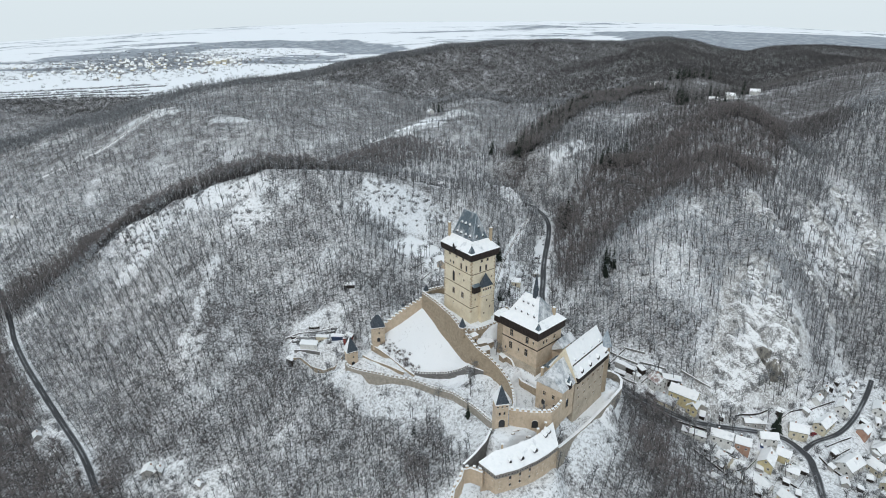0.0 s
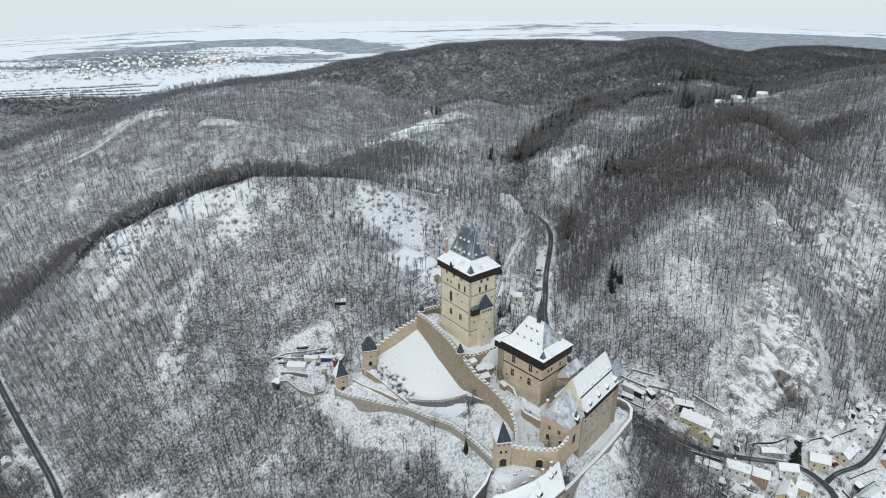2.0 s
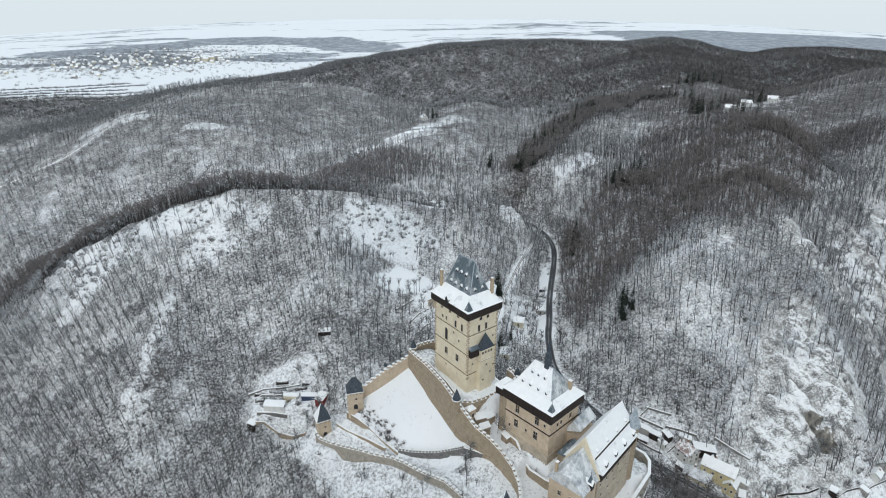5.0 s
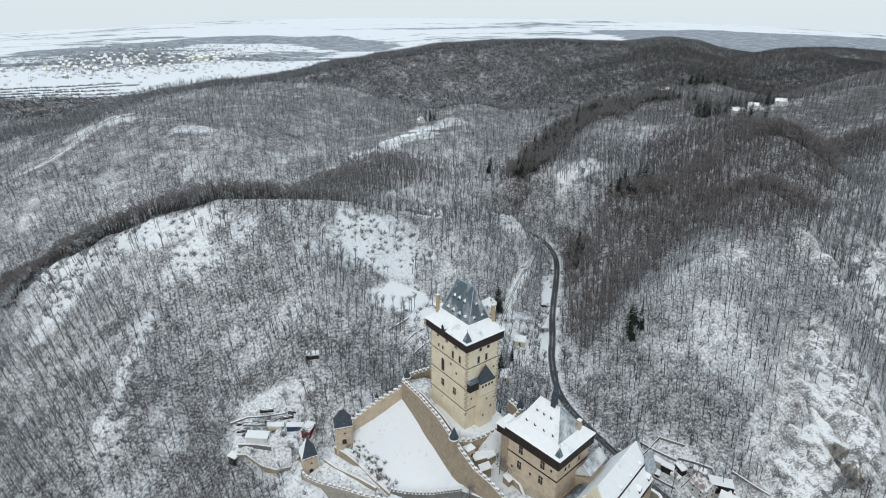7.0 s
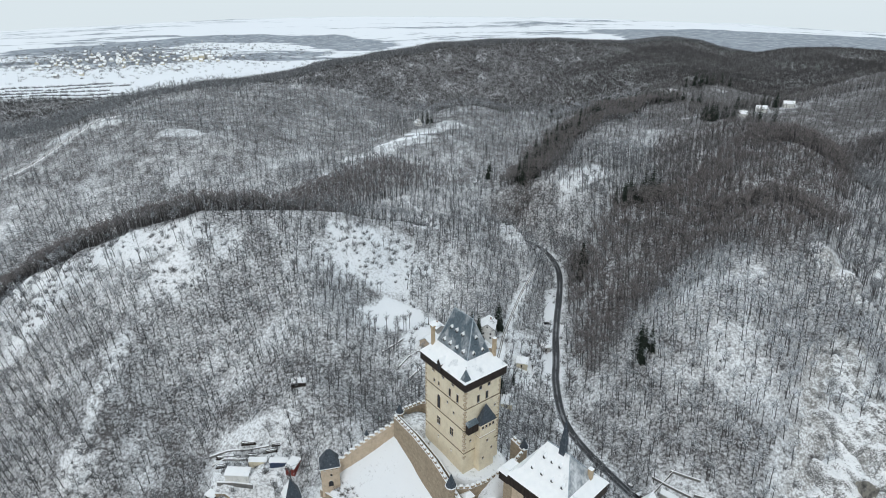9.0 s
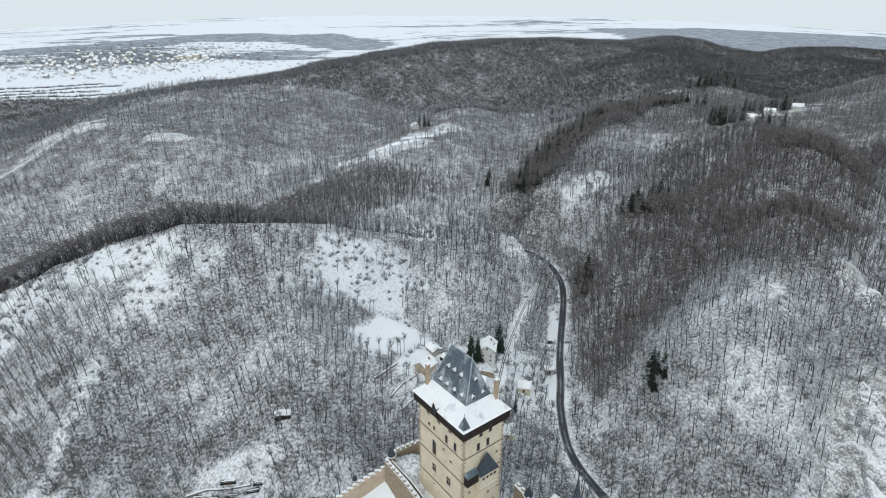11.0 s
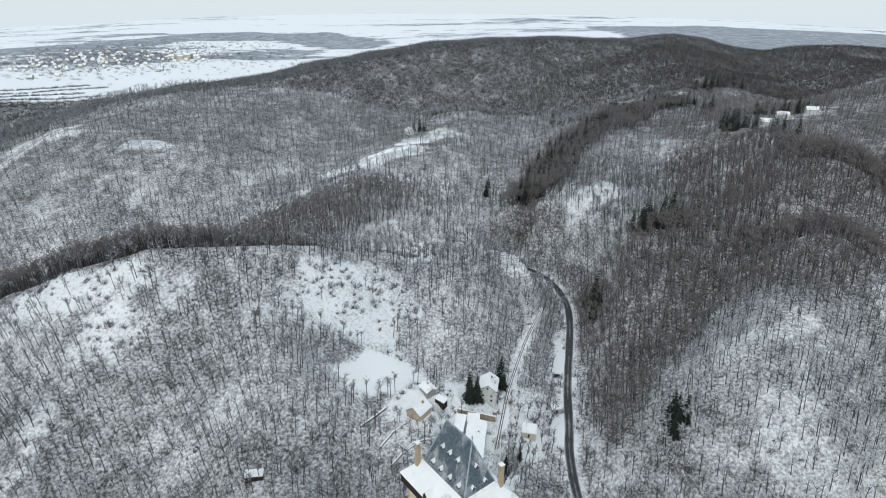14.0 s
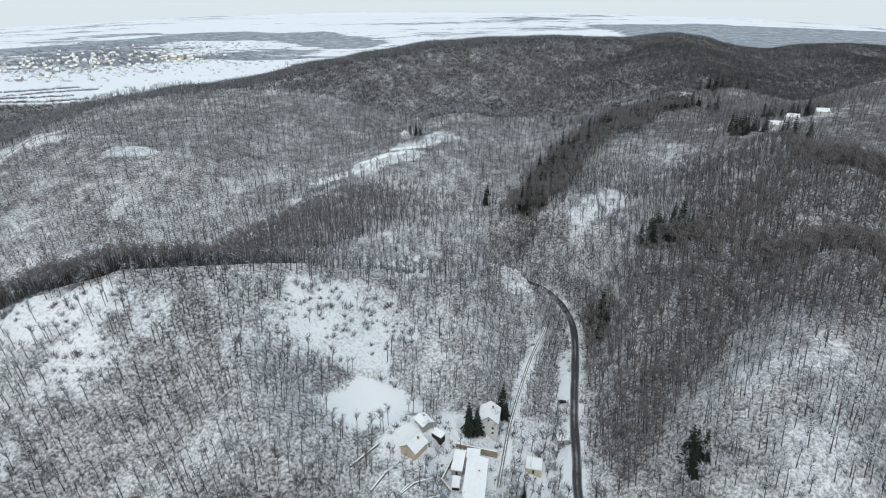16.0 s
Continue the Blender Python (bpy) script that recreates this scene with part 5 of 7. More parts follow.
for i, f_, up, w in ((1, 0.75, 0.30, 1.0), (2, 0.35, 0.24, 1.9), (3, 0.1, 0.30, 2.1), (4, 0.2, 0.62, 1.6), (4, 0.5, 0.66, 1.6)):
    p = eave[i].lerp(eave[i + 1], f_).lerp(ridge[i].lerp(ridge[i + 1], f_), up)
    seg = eave[i + 1] - eave[i]
    dormer(rf, inv @ pose(p.x, p.y, -12.7 + 4 * up, 0, 0, math.degrees(math.atan2(seg.y, seg.x))), w, 0.9, 3.0)
for i, f_, z in ((1, 0.3, -7.2), (3, 0.6, -7.0), (4, 0.3, -6.6)):
    p = ridge[i].lerp(ridge[i + 1], f_)
    chimney(bu, p.x - 25, p.y - 184 + 0.8, z - 5 + 24, z + 24, 0.9)
# flat stone slabs and a table on the forecourt
for x, y, w, l, t in ((35, 202.2, 3.4, 1.2, 25), (37.6, 200.4, 2.6, 1.0, 30), (41, 202.4, 2.2, 1.4, -10), (33.4, 200.2, 1.6, 0.9, 28)):
    sl = empty("stone_bench", pose(x, y, ground_at(x, y), 0, 0, t), "low stone bench on the snowy forecourt", "bench", "forecourt benches")
    Shape().box(-w / 2, w / 2, -l / 2, l / 2, 0.35, 0.6).part("seat", M_COPING, sl)
    for k in (-1, 1):
        Shape().box(k * w * 0.35 - 0.2, k * w * 0.35 + 0.2, -l / 2 + 0.1, l / 2 - 0.1, -0.3, 0.35).part("leg", M_GREYSTONE, sl)

# little gatehouse and lean-tos in the upper court
gh = empty("court_gatehouse", pose(18.2, 257.2, 3.0, 0, 0, 36), "small pink plastered gatehouse beside the ring wall", "gatehouse")
Shape().box(-1.8, 1.8, -1.6, 1.6, -4, 4.2).part("wall", M_PLASTER, gh)
Shape().add(rect(-2.1, 2.1, -1.9, 1.9, 4.2) + [(-1.0, 0, 5.8), (1.0, 0, 5.8)], [(3, 2, 1, 0), (0, 1, 5, 4), (1, 2, 5), (2, 3, 4, 5), (3, 0, 4)]).part("roof", M_SNOW, gh)
window(gh, pose(0.2, -1.6, 0.4), 0.9, 1.9, "round").name = "doorway"
for x, y, z, t, w, l in ((22.5, 257.0, 1.2, 20, 5.0, 3.0), (27.0, 258.8, 0.4, 32, 4.4, 2.8), (24.5, 253.6, -1.4, 26, 4.6, 2.4), (34.5, 251.0, -3.6, 42, 5.0, 3.2)):
    ln = empty("lean_to", pose(x, y, z, 0, 0, t), "low timber lean-to roofed with snow", "shed", "court lean-tos")
    Shape().loft(rect(-w / 2, w / 2, -l / 2, l / 2, -6), [(-w / 2, -l / 2, 1.6), (w / 2, -l / 2, 1.6), (w / 2, l / 2, 2.6), (-w / 2, l / 2, 2.6)]).part("wall", M_STONE, ln)
    Shape().loft([(-w / 2 - 0.3, -l / 2 - 0.3, 1.5), (w / 2 + 0.3, -l / 2 - 0.3, 1.5), (w / 2 + 0.3, l / 2, 2.65), (-w / 2 - 0.3, l / 2, 2.65)], [(-w / 2 - 0.2, -l / 2 - 0.2, 1.85), (w / 2 + 0.2, -l / 2 - 0.2, 1.85), (w / 2 + 0.2, l / 2, 3.0), (-w / 2 - 0.2, l / 2, 3.0)]).part("roof", M_SNOW, ln)


# ==== houses ====
def paint(name, c1, c2):
    return mat(name, plaster_nodes(c1, c2, tuple(v * 0.6 for v in c1)), 0.9)


PAINTS = {
    "cream": paint("cream_render", (0.62, 0.56, 0.42), (0.72, 0.66, 0.52)),
    "yellow": paint("yellow_render", (0.60, 0.51, 0.30), (0.68, 0.60, 0.38)),
    "white": paint("white_render", (0.66, 0.66, 0.64), (0.78, 0.78, 0.76)),
    "orange": paint("orange_render", (0.42, 0.25, 0.18), (0.47, 0.31, 0.24)),
    "grey": paint("grey_render", (0.36, 0.35, 0.33), (0.48, 0.47, 0.45)),
    "red": paint("dark_red_boards", (0.20, 0.045, 0.04), (0.28, 0.07, 0.06)),
}


def house(x, y, turn, w, l, h, rh, colour, label, name="house", z=None, windows=True, half=False, category="house", group=""):
    """A gabled house, its ridge along local y."""
    z = ground_at(x, y) if z is None else z
    ob = empty(name, pose(x, y, z, 0, 0, turn), label, category, group)
    p = PAINTS[colour]
    a, b_ = w / 2, l / 2
    Shape().box(-a, a, -b_, b_, -4, h).loft([(-a, -b_, h), (a, -b_, h), (0, -b_, h + rh)], [(-a, b_, h), (a, b_, h), (0, b_, h + rh)]).part("wall", p, ob)
    e, g, t = 0.5, 0.5, 0.42
    drop = rh / a * e
    rf = Shape()
    for k in (-1, 1):
        lo, hi = (k * (a + e), h - drop + 0.02), (0, h + rh + 0.02)
        q = [(lo[0], lo[1]), (hi[0], hi[1]), (hi[0], hi[1] + t), (lo[0], lo[1] + t)]
        rf.loft([(u, -b_ - g, v) for u, v in q], [(u, b_ + g, v) for u, v in q])
    rf = rf.part("roof", M_ROOFSNOW, ob, "roof under thick snow")
    rim = Shape()
    for k in (-1, 1):
        q = [(k * (a + e), h - drop - 0.14), (0, h + rh - 0.14), (0, h + rh + 0.01), (k * (a + e), h - drop + 0.01)]
        rim.loft([(u, -b_ - g - 0.04, v) for u, v in q], [(u, b_ + g + 0.04, v) for u, v in q])
    rim.part("eave_board", M_TIMBER, rf)
    ch = Shape().box(-0.35 + a * 0.3, 0.35 + a * 0.3, b_ * 0.3, b_ * 0.3 + 0.7, h + rh * 0.5, h + rh + 1.1).part("chimney", M_BRICK, ob)
    Shape().box(-0.45 + a * 0.3, 0.45 + a * 0.3, b_ * 0.3 - 0.1, b_ * 0.3 + 0.8, h + rh + 1.1, h + rh + 1.35).part("snow_cap", M_SNOW, ch)
    if windows:
        n = max(1, int(l / 3.6))
        floors = [0.9] if h < 4.6 else [0.9, 3.6]
        for fz in floors:
            for k in range(n):
                u = -b_ + l * (k + 0.5) / n
                window(ob, pose(a, u, fz, 0, 0, 90), 1.0, 1.3, stone=PAINTS["white"])
                window(ob, pose(-a, u, fz, 0, 0, -90), 1.0, 1.3, stone=PAINTS["white"])
            for u in (-w * 0.24, w * 0.24):
                window(ob, pose(u, -b_, fz), 1.0, 1.3, stone=PAINTS["white"])
                window(ob, pose(u, b_, fz, 0, 0, 180), 1.0, 1.3, stone=PAINTS["white"])
        window(ob, pose(0, -b_, h + 0.5), 0.9, 1.1, stone=PAINTS["white"])
        dr = Shape().box(-0.5, 0.5, -0.1, 0.02, 0, 2.05).part("door", M_TIMBER, ob, m=pose(a, b_ * 0.12, 0.05, 0, 0, 90))
        Shape().box(0.32, 0.42, -0.16, -0.1, 0.95, 1.1).part("handle", M_LEAD, dr)
    if half:
        for k in (-0.3, 0.3):
            dormer(rf, pose(a * 0.72, l * k, h + rh * 0.2, 0, 0, 90), 1.4, 1.2, 2.2)
    return ob


def shed(x, y, turn, w, l, h, colour, label, z=None, name="shed"):
    z = ground_at(x, y) if z is None else z
    ob = empty(name, pose(x, y, z, 0, 0, turn), label, "shed", "sheds")
    a, b_ = w / 2, l / 2
    Shape().loft([(-a, -b_, -2), (a, -b_, -2), (a, b_, -2), (-a, b_, -2)], [(-a, -b_, h), (a, -b_, h), (a, b_, h + 0.8), (-a, b_, h + 0.8)]).part("wall", PAINTS[colour] if colour in PAINTS else M_TIMBER, ob)
    Shape().loft([(-a - 0.3, -b_ - 0.3, h), (a + 0.3, -b_ - 0.3, h), (a + 0.3, b_ + 0.3, h + 0.85), (-a - 0.3, b_ + 0.3, h + 0.85)], [(-a - 0.2, -b_ - 0.2, h + 0.4), (a + 0.2, -b_ - 0.2, h + 0.4), (a + 0.2, b_ + 0.2, h + 1.25), (-a - 0.2, b_ + 0.2, h + 1.25)]).part("roof", M_SNOW, ob, "flat roof under snow")
    Shape().box(-0.45, 0.45, -b_ - 0.05, -b_ + 0.02, 0.02, 1.95).part("door", M_TIMBER, ob)
    return ob


# the group of houses behind the keep
PAINTS["ochre"] = M_PLASTER
house(3.6, 380, -36, 8.0, 8.6, 3.8, 3.0, "ochre", "small ochre cottage with snowy gable roof", "cottage", windows=False)
house(39.5, 403, -12, 9.0, 11.0, 7.6, 3.2, "white", "two-storey white house beside tall spruces", "house")
house(8.0, 394.5, 34, 5.6, 7.0, 2.6, 1.2, "grey", "low grey outbuilding under snow", "outbuilding", windows=False)
shed(14.5, 388, 55, 3.4, 5.0, 2.2, "timber", "small flat shed with snow on its roof")
house(29.6, 365.5, -10, 8.4, 24.0, 4.4, 0.9, "white", "long low service building with flat snowy roof", "service_building")
shed(23.2, 377, -12, 4.6, 11.0, 2.6, "grey", "flat-roofed annex covered in snow")
shed(30.0, 381, -10, 5.6, 5.0, 2.2, "grey", "flat-roofed annex covered in snow")
shed(37.9, 374.8, -10, 4.0, 9.0, 2.6, "cream", "narrow annex with a snow-covered roof")
shed(21.6, 366.5, -10, 3.0, 5.0, 1.8, "timber", "low lean-to with a snow-covered roof")
shed(59.0, 386.5, -14, 7.0, 6.0, 2.8, "cream", "pale hut with a snowy roof", name="hut")
shed(46.5, 356.5, -10, 6.0, 8.0, 2.4, "cream", "pale hut with a snowy roof", name="hut")
shed(77.0, 406, 4, 5.4, 3.2, 2.8, "grey", "weathered roadside shelter with snow on top", name="shelter")
top = lambda x, y, k: (x, y, ground_at(x, y) + k)
wall("garden_wall", [(22.6, 388.2, -10.6), (32, 385.6, -11.0), (41, 383, -11.4)], M_STONE, "pale garden retaining wall capped with snow", 0.6, 3.4, False)
wall("yard_wall", [top(22.4, 384, 1.6), top(19, 376, 1.6), top(15.6, 368, 1.6), top(19.2, 363, 1.6)], PAINTS["grey"], "low plastered yard wall with snow on top", 0.5, 3, False)
wall("lane_wall", [top(43.5, 378, 0.9), top(42, 368, 0.9), top(39.5, 356, 0.9)], M_GREYSTONE, "low stone wall beside the lane", 0.5, 3, False)
for line in (((-23, 369), (-17.5, 375.5), (-12, 381)), ((-13.5, 359.5), (-8, 366.5), (-2, 373.5)), ((-4, 354), (4, 360.5), (13, 367)), ((4, 350), (10, 355.5), (17, 361)), ((-8, 350), (-2, 356), (2, 360))):
    wall("garden_terrace_wall", [top(x, y, 0.8) for x, y in line], M_GREYSTONE, "low terrace wall on the slope", 0.6, 2.5, False)

# sheds and stalls by the castle path
PAINTS["blue"] = paint("dark_blue_boards", (0.035, 0.055, 0.10), (0.06, 0.085, 0.15))
shed(-84, 302.6, 91, 5.0, 10.5, 2.8, "white", "long pale stall with a snow-covered roof", name="stall")
shed(-58.6, 303.6, -20, 4.6, 6.0, 3.0, "red", "small dark red kiosk with snowy roof", name="kiosk")
shed(-66, 306.6, 96, 2.8, 8.0, 2.5, "blue", "low dark blue stall under snow", name="stall")
for x, y, l, t in ((-80.5, 315.2, 6, 4), (-72, 315.8, 5.5, 14), (-90, 314.2, 6, 4), (-94, 309, 5, 10), (-70, 320, 6, 8), (-84, 320, 7, 8), (-96, 316, 6, 8)):
    tb = empty("table_bench", pose(x, y, ground_at(x, y), 0, 0, t), "long dark timber table with snow on top", "table", "tables on the terrace")
    Shape().box(-l / 2, l / 2, -0.6, 0.6, 0.72, 0.82).part("tabletop", M_TIMBER, tb)
    Shape().loft(rect(-l / 2 + 0.3, l / 2 - 0.3, -0.35, 0.35, 0.82), rect(-l / 2 + 0.6, l / 2 - 0.6, -0.2, 0.2, 0.98)).part("snow_cover", M_SNOW, tb)
    for k in (-1, 1):
        Shape().box(k * l * 0.4 - 0.15, k * l * 0.4 + 0.15, -0.5, 0.5, -0.6, 0.72).part("leg", M_TIMBER, tb)
        Shape().box(-l / 2, l / 2, k * 1.0 - 0.2, k * 1.0 + 0.2, -0.4, 0.45).part("bench", M_TIMBER, tb)
shed(-62, 338, 5, 7.0, 2.6, 2.0, "timber", "open timber shelter in the wood", name="shelter")
for line in (((-93, 299.9), (-85, 299.4), (-77, 299.8)), ((-101, 314.6), (-94, 313.2), (-86.6, 313), (-78, 312.6)), ((-104, 319.4), (-94, 318.6), (-84, 318), (-74, 318.6))):
    wall("terrace_kerb", [(x, y, ground_at(x, y) + 0.9) for x, y in line], M_GREYSTONE, "low dry-stone terrace edge in the snow", 0.7, 2.4, False)

wall("path_edge_wall", [(x, y, ground_at(x, y) + 1.9) for x, y in ((-93.5, 297.4), (-88.7, 296.8), (-82, 296.6), (-74, 295.2), (-66.6, 293.6), (-60.5, 289.4))], M_STONE, "brown rubble wall beside the castle path", 0.7, 3.6, False)
shed(-95.4, 297.8, 70, 3.6, 4.2, 2.6, "timber", "small timber hut at the end of a wall", name="hut")
shed(-76.6, 309.0, 94, 2.6, 8.0, 2.2, "cream", "low pale stall under snow", name="stall")

# the village in the valley: x, y, turn, width, length, wall, roof, colour, dormers
VILLAGE = [
    (162, 251, 62, 7, 13, 4.5, 3.0, "white", False), (175, 250.5, 62, 7, 9, 5.0, 3.2, "orange", False), (147, 253, 60, 5, 15, 3.0, 1.2, "white", False), (159, 239, 30, 7, 8, 4.2, 3.0, "cream", False),
    (192, 255, 80, 6.5, 11, 4.0, 2.8, "white", False), (190, 267, 84, 5, 14, 4.4, 1.4, "grey", False), (214, 262, 68, 8, 11, 5.2, 3.4, "cream", True), (187, 244, -40, 9, 13, 5.2, 3.8, "yellow", True), (198, 247, 50, 7, 8, 4.8, 3.0, "yellow", False), (199, 239, 52, 8, 8, 2.8, 1.4, "white", False),
    (176, 229, 25, 8, 12, 4.6, 2.8, "white", False), (186, 220, 24, 8, 9, 4.4, 2.8, "cream", False), (166, 231, 40, 4, 7, 2.6, 1.4, "grey", False), (148, 228, 40, 4, 6, 2.6, 1.4, "grey", False), (155, 224, 40, 4, 6, 2.6, 1.4, "grey", False), (168, 240, 62, 4, 7, 2.6, 1.4, "white", False),
    (233, 267, -55, 8, 17, 4.4, 3.0, "cream", False), (251, 279, -35, 8.5, 11, 5.0, 3.2, "white", False), (232, 277, -50, 5, 7, 3.0, 2.0, "white", False), (240, 283, -40, 4, 6, 2.6, 1.6, "grey", False),
    (259, 288, -46, 4.5, 5, 2.6, 1.4, "grey", False), (265, 293, -46, 4.5, 5, 2.6, 1.4, "grey", False), (271, 298, -46, 4.5, 5, 2.6, 1.4, "grey", False),
    (233, 241, -62, 10, 16, 5.0, 3.6, "white", False), (248, 240, 20, 8, 9, 4.6, 3.6, "cream", False), (254, 262, -55, 6.5, 8, 4.4, 2.0, "orange", False), (262, 254, -68, 6.5, 17, 3.4, 2.0, "white", False), (224, 231, -25, 4, 6, 2.6, 1.6, "grey", False),
    (275, 279, -40, 7.5, 10, 4.6, 3.0, "white", False), (288, 287, -40, 7.5, 10, 4.6, 3.2, "cream", False), (302, 300, -40, 8, 11, 4.8, 3.2, "white", False), (262, 240, -60, 8, 11, 4.4, 3.0, "white", False), (247, 228, -60, 8, 10, 4.4, 3.0, "cream", False), (270, 262, -50, 5, 7, 2.8, 1.6, "grey", False), (283, 270, -45, 7, 9, 4.2, 2.8, "white", False),
]
WORDS = {"white": "white rendered", "grey": "grey", "yellow": "yellow rendered", "orange": "orange rendered", "cream": "cream rendered"}
for x, y, turn, w, l, h, rh, colour, half in VILLAGE:
    big = w * l > 60
    house(x, y, turn, w * 0.86, l * 0.86, h * 0.86, rh * 0.86, colour, WORDS[colour] + (" village house with snow-covered gable roof" if big else " village outbuilding under deep snow"), "house" if big else "outbuilding", half=half, windows=big, group="village houses" if big else "village outbuildings")
# the roadside group below the palace
red = house(136.6, 287.6, 25, 8.0, 8.6, 5.4, 3.6, "white", "two-storey white house with patchy snow on red tiles", "house", group="village houses")
M_REDTILE = mat("red_tiles_under_thin_snow", lambda nt, b: nt.links.new(mix(nt, ramp(nt, noise_tex(nt, 0.5, 5, 0.7), [(0.44, (0.15, 0.15, 0.15)), (0.56, (0.95, 0.95, 0.95))]), (0.22, 0.12, 0.10), SNOW), b.inputs["Base Color"]), 0.8)
hall = house(139.4, 278.2, 49, 7.6, 12.6, 2.4, 2.8, "cream", "low pale hall with a translucent roof under thin snow", "hall", windows=False, group="village houses")
for ob, m in ((red, M_REDTILE), (hall, M_THINSNOW)):
    for piece in ob.children:
        if piece.name.split(".")[0] == "roof":
            piece.data.materials.clear()
            piece.data.materials.append(m)
house(149.6, 277.6, 49, 7.6, 16.0, 4.6, 3.4, "yellow", "long yellow house with a dormered snowy roof", "house", half=True, group="village houses")
house(153.4, 271.6, -41, 5.8, 7.0, 4.4, 2.8, "yellow", "yellow gabled wing facing the road", "house", group="village houses")
shed(145.8, 288.4, 76, 5.6, 11.0, 3.4, "timber", "dark open-fronted barn with a flat snowy roof", name="barn")
shed(160.4, 273.0, 49, 3.2, 5.0, 2.4, "grey", "grey lean-to with a snowy roof", name="outbuilding")
for x, y, turn, w, l, h, c in ((118.0, 303.0, 55, 3.2, 7.0, 2.4, "grey"), (123.4, 299.0, 55, 3.4, 6.0, 2.2, "timber"), (116.0, 298.4, 60, 3.6, 6.5, 2.0, "timber"), (126.0, 294.6, 35, 3.0, 4.2, 2.4, "white"), (129.4, 297.6, 20, 3.4, 5.0, 2.6, "timber"), (132.4, 283.4, 49, 3.0, 4.6, 1.8, "timber"), (138.0, 295.0, 66, 3.2, 6.0, 2.4, "grey")):
    shed(x, y, turn, w, l, h, c, "low yard shed under thick snow by the road")
for line in (((113, 312), (120, 307.2), (128.6, 301.7)), ((122, 313), (128, 309.8), (134.2, 306.7)), ((111, 300.4), (115, 297), (120.5, 293.6), (125, 291)), ((130, 302.4), (137, 299.4), (144.4, 295.6)), ((116, 305.4), (122, 302.0), (127, 298.6)), ((153, 293), (160, 288), (168, 283))):
    wall("yard_terrace_wall", [(x, y, ground_at(x, y) + 1.1) for x, y in line], M_GREYSTONE, "low grey retaining wall of a terraced yard", 0.6, 3.0, False)
# sheds, wood stacks and hutches in the gardens
vr = random.Random(9)


def off_road(x, y, gap):
    return all(near_line(np.array([float(x)]), np.array([float(y)]), line)[0][0] > w / 2 + gap for line, w in ROAD_LINES.values())


for x, y in ((151, 244), (156, 236), (163, 236), (170, 233), (172, 224), (181, 240), (192, 232), (194, 224), (205, 238), (222, 240), (228, 248), (240, 234), (241, 247), (255, 250), (258, 268), (246, 286), (254, 292), (268, 284), (270, 272), (280, 262), (206, 270), (200, 262), (222, 270), (182, 262), (170, 268), (158, 268), (150, 260), (166, 246), (230, 227), (240, 222), (256, 230)):
    if not off_road(x, y, 3.0):
        continue
    shed(x, y, vr.choice((30, 62, -50, -28)), vr.uniform(2.4, 3.6), vr.uniform(2.6, 4.6), vr.uniform(1.7, 2.4), vr.choice(("timber", "timber", "grey", "white")), "small garden shed under thick snow")
# garden walls and fences
for gx0, gy0, gx1, gy1 in ((150, 236, 168, 246), (156, 231, 174, 240), (143, 243, 156, 232), (168, 222, 182, 234), (196, 228, 206, 236), (218, 246, 228, 232), (226, 252, 244, 258), (240, 250, 256, 246), (222, 270, 246, 280), (264, 268, 280, 284), (276, 268, 294, 284), (158, 245, 170, 243), (128, 291, 138, 296), (112, 306, 124, 313), (206, 268, 224, 272), (178, 270, 200, 272), (148, 240, 160, 250), (160, 226, 170, 234), (172, 238, 182, 246), (180, 226, 190, 236), (190, 236, 197, 228), (204, 244, 216, 234), (226, 246, 240, 252), (236, 232, 250, 246), (250, 250, 262, 262), (244, 268, 256, 276), (256, 240, 266, 252), (268, 252, 280, 262), (278, 292, 290, 300), (140, 262, 156, 256), (164, 264, 182, 268), (226, 276, 240, 288)):
    if not all(off_road(gx0 + (gx1 - gx0) * k / 6, gy0 + (gy1 - gy0) * k / 6, 1.0) for k in range(7)):
        continue
    n = max(2, int(math.hypot(gx1 - gx0, gy1 - gy0) / 5))
    wall("garden_fence", [(gx0 + (gx1 - gx0) * k / n, gy0 + (gy1 - gy0) * k / n, ground_at(gx0 + (gx1 - gx0) * k / n, gy0 + (gy1 - gy0) * k / n) + 1.1) for k in range(n + 1)], M_TIMBER, "dark timber garden fence topped with snow", 0.25, 1.4, False)
# left valley
for x, y, turn, w, l, h, rh, colour in ((-268, 292, 42, 4, 6, 2.6, 1.4, "grey"), (-172, 251, 10, 7, 6, 3.2, 2.0, "grey"), (-165, 249, 10, 4, 5, 2.6, 1.4, "grey"), (-138, 240, 60, 3, 4, 2.2, 1.2, "grey"), (-468, 548, 50, 9, 14, 4.4, 3.0, "white"), (-484, 540, 50, 8, 11, 4.4, 3.0, "cream"), (-455, 560, 40, 8, 10, 4.0, 2.8, "white")):
    house(x, y, turn, w, l, h, rh, colour, WORDS[colour] + " valley cottage half hidden by snow", "cottage", windows=False, group="valley cottages")
house(-13, 806, 20, 7.0, 9.0, 3.4, 3.4, "white", "small hermit chapel in a snowy glade", "chapel", category="chapel")
for x, y in ((352, 955), (365, 962), (352, 728), (391, 766), (430, 778)):
    house(x, y, 70, 9, 12, 4, 3, "white", "white forest lodge with snowy roof", "lodge", windows=False, group="forest lodges")
# far works and town on the plain
rng = random.Random(4)
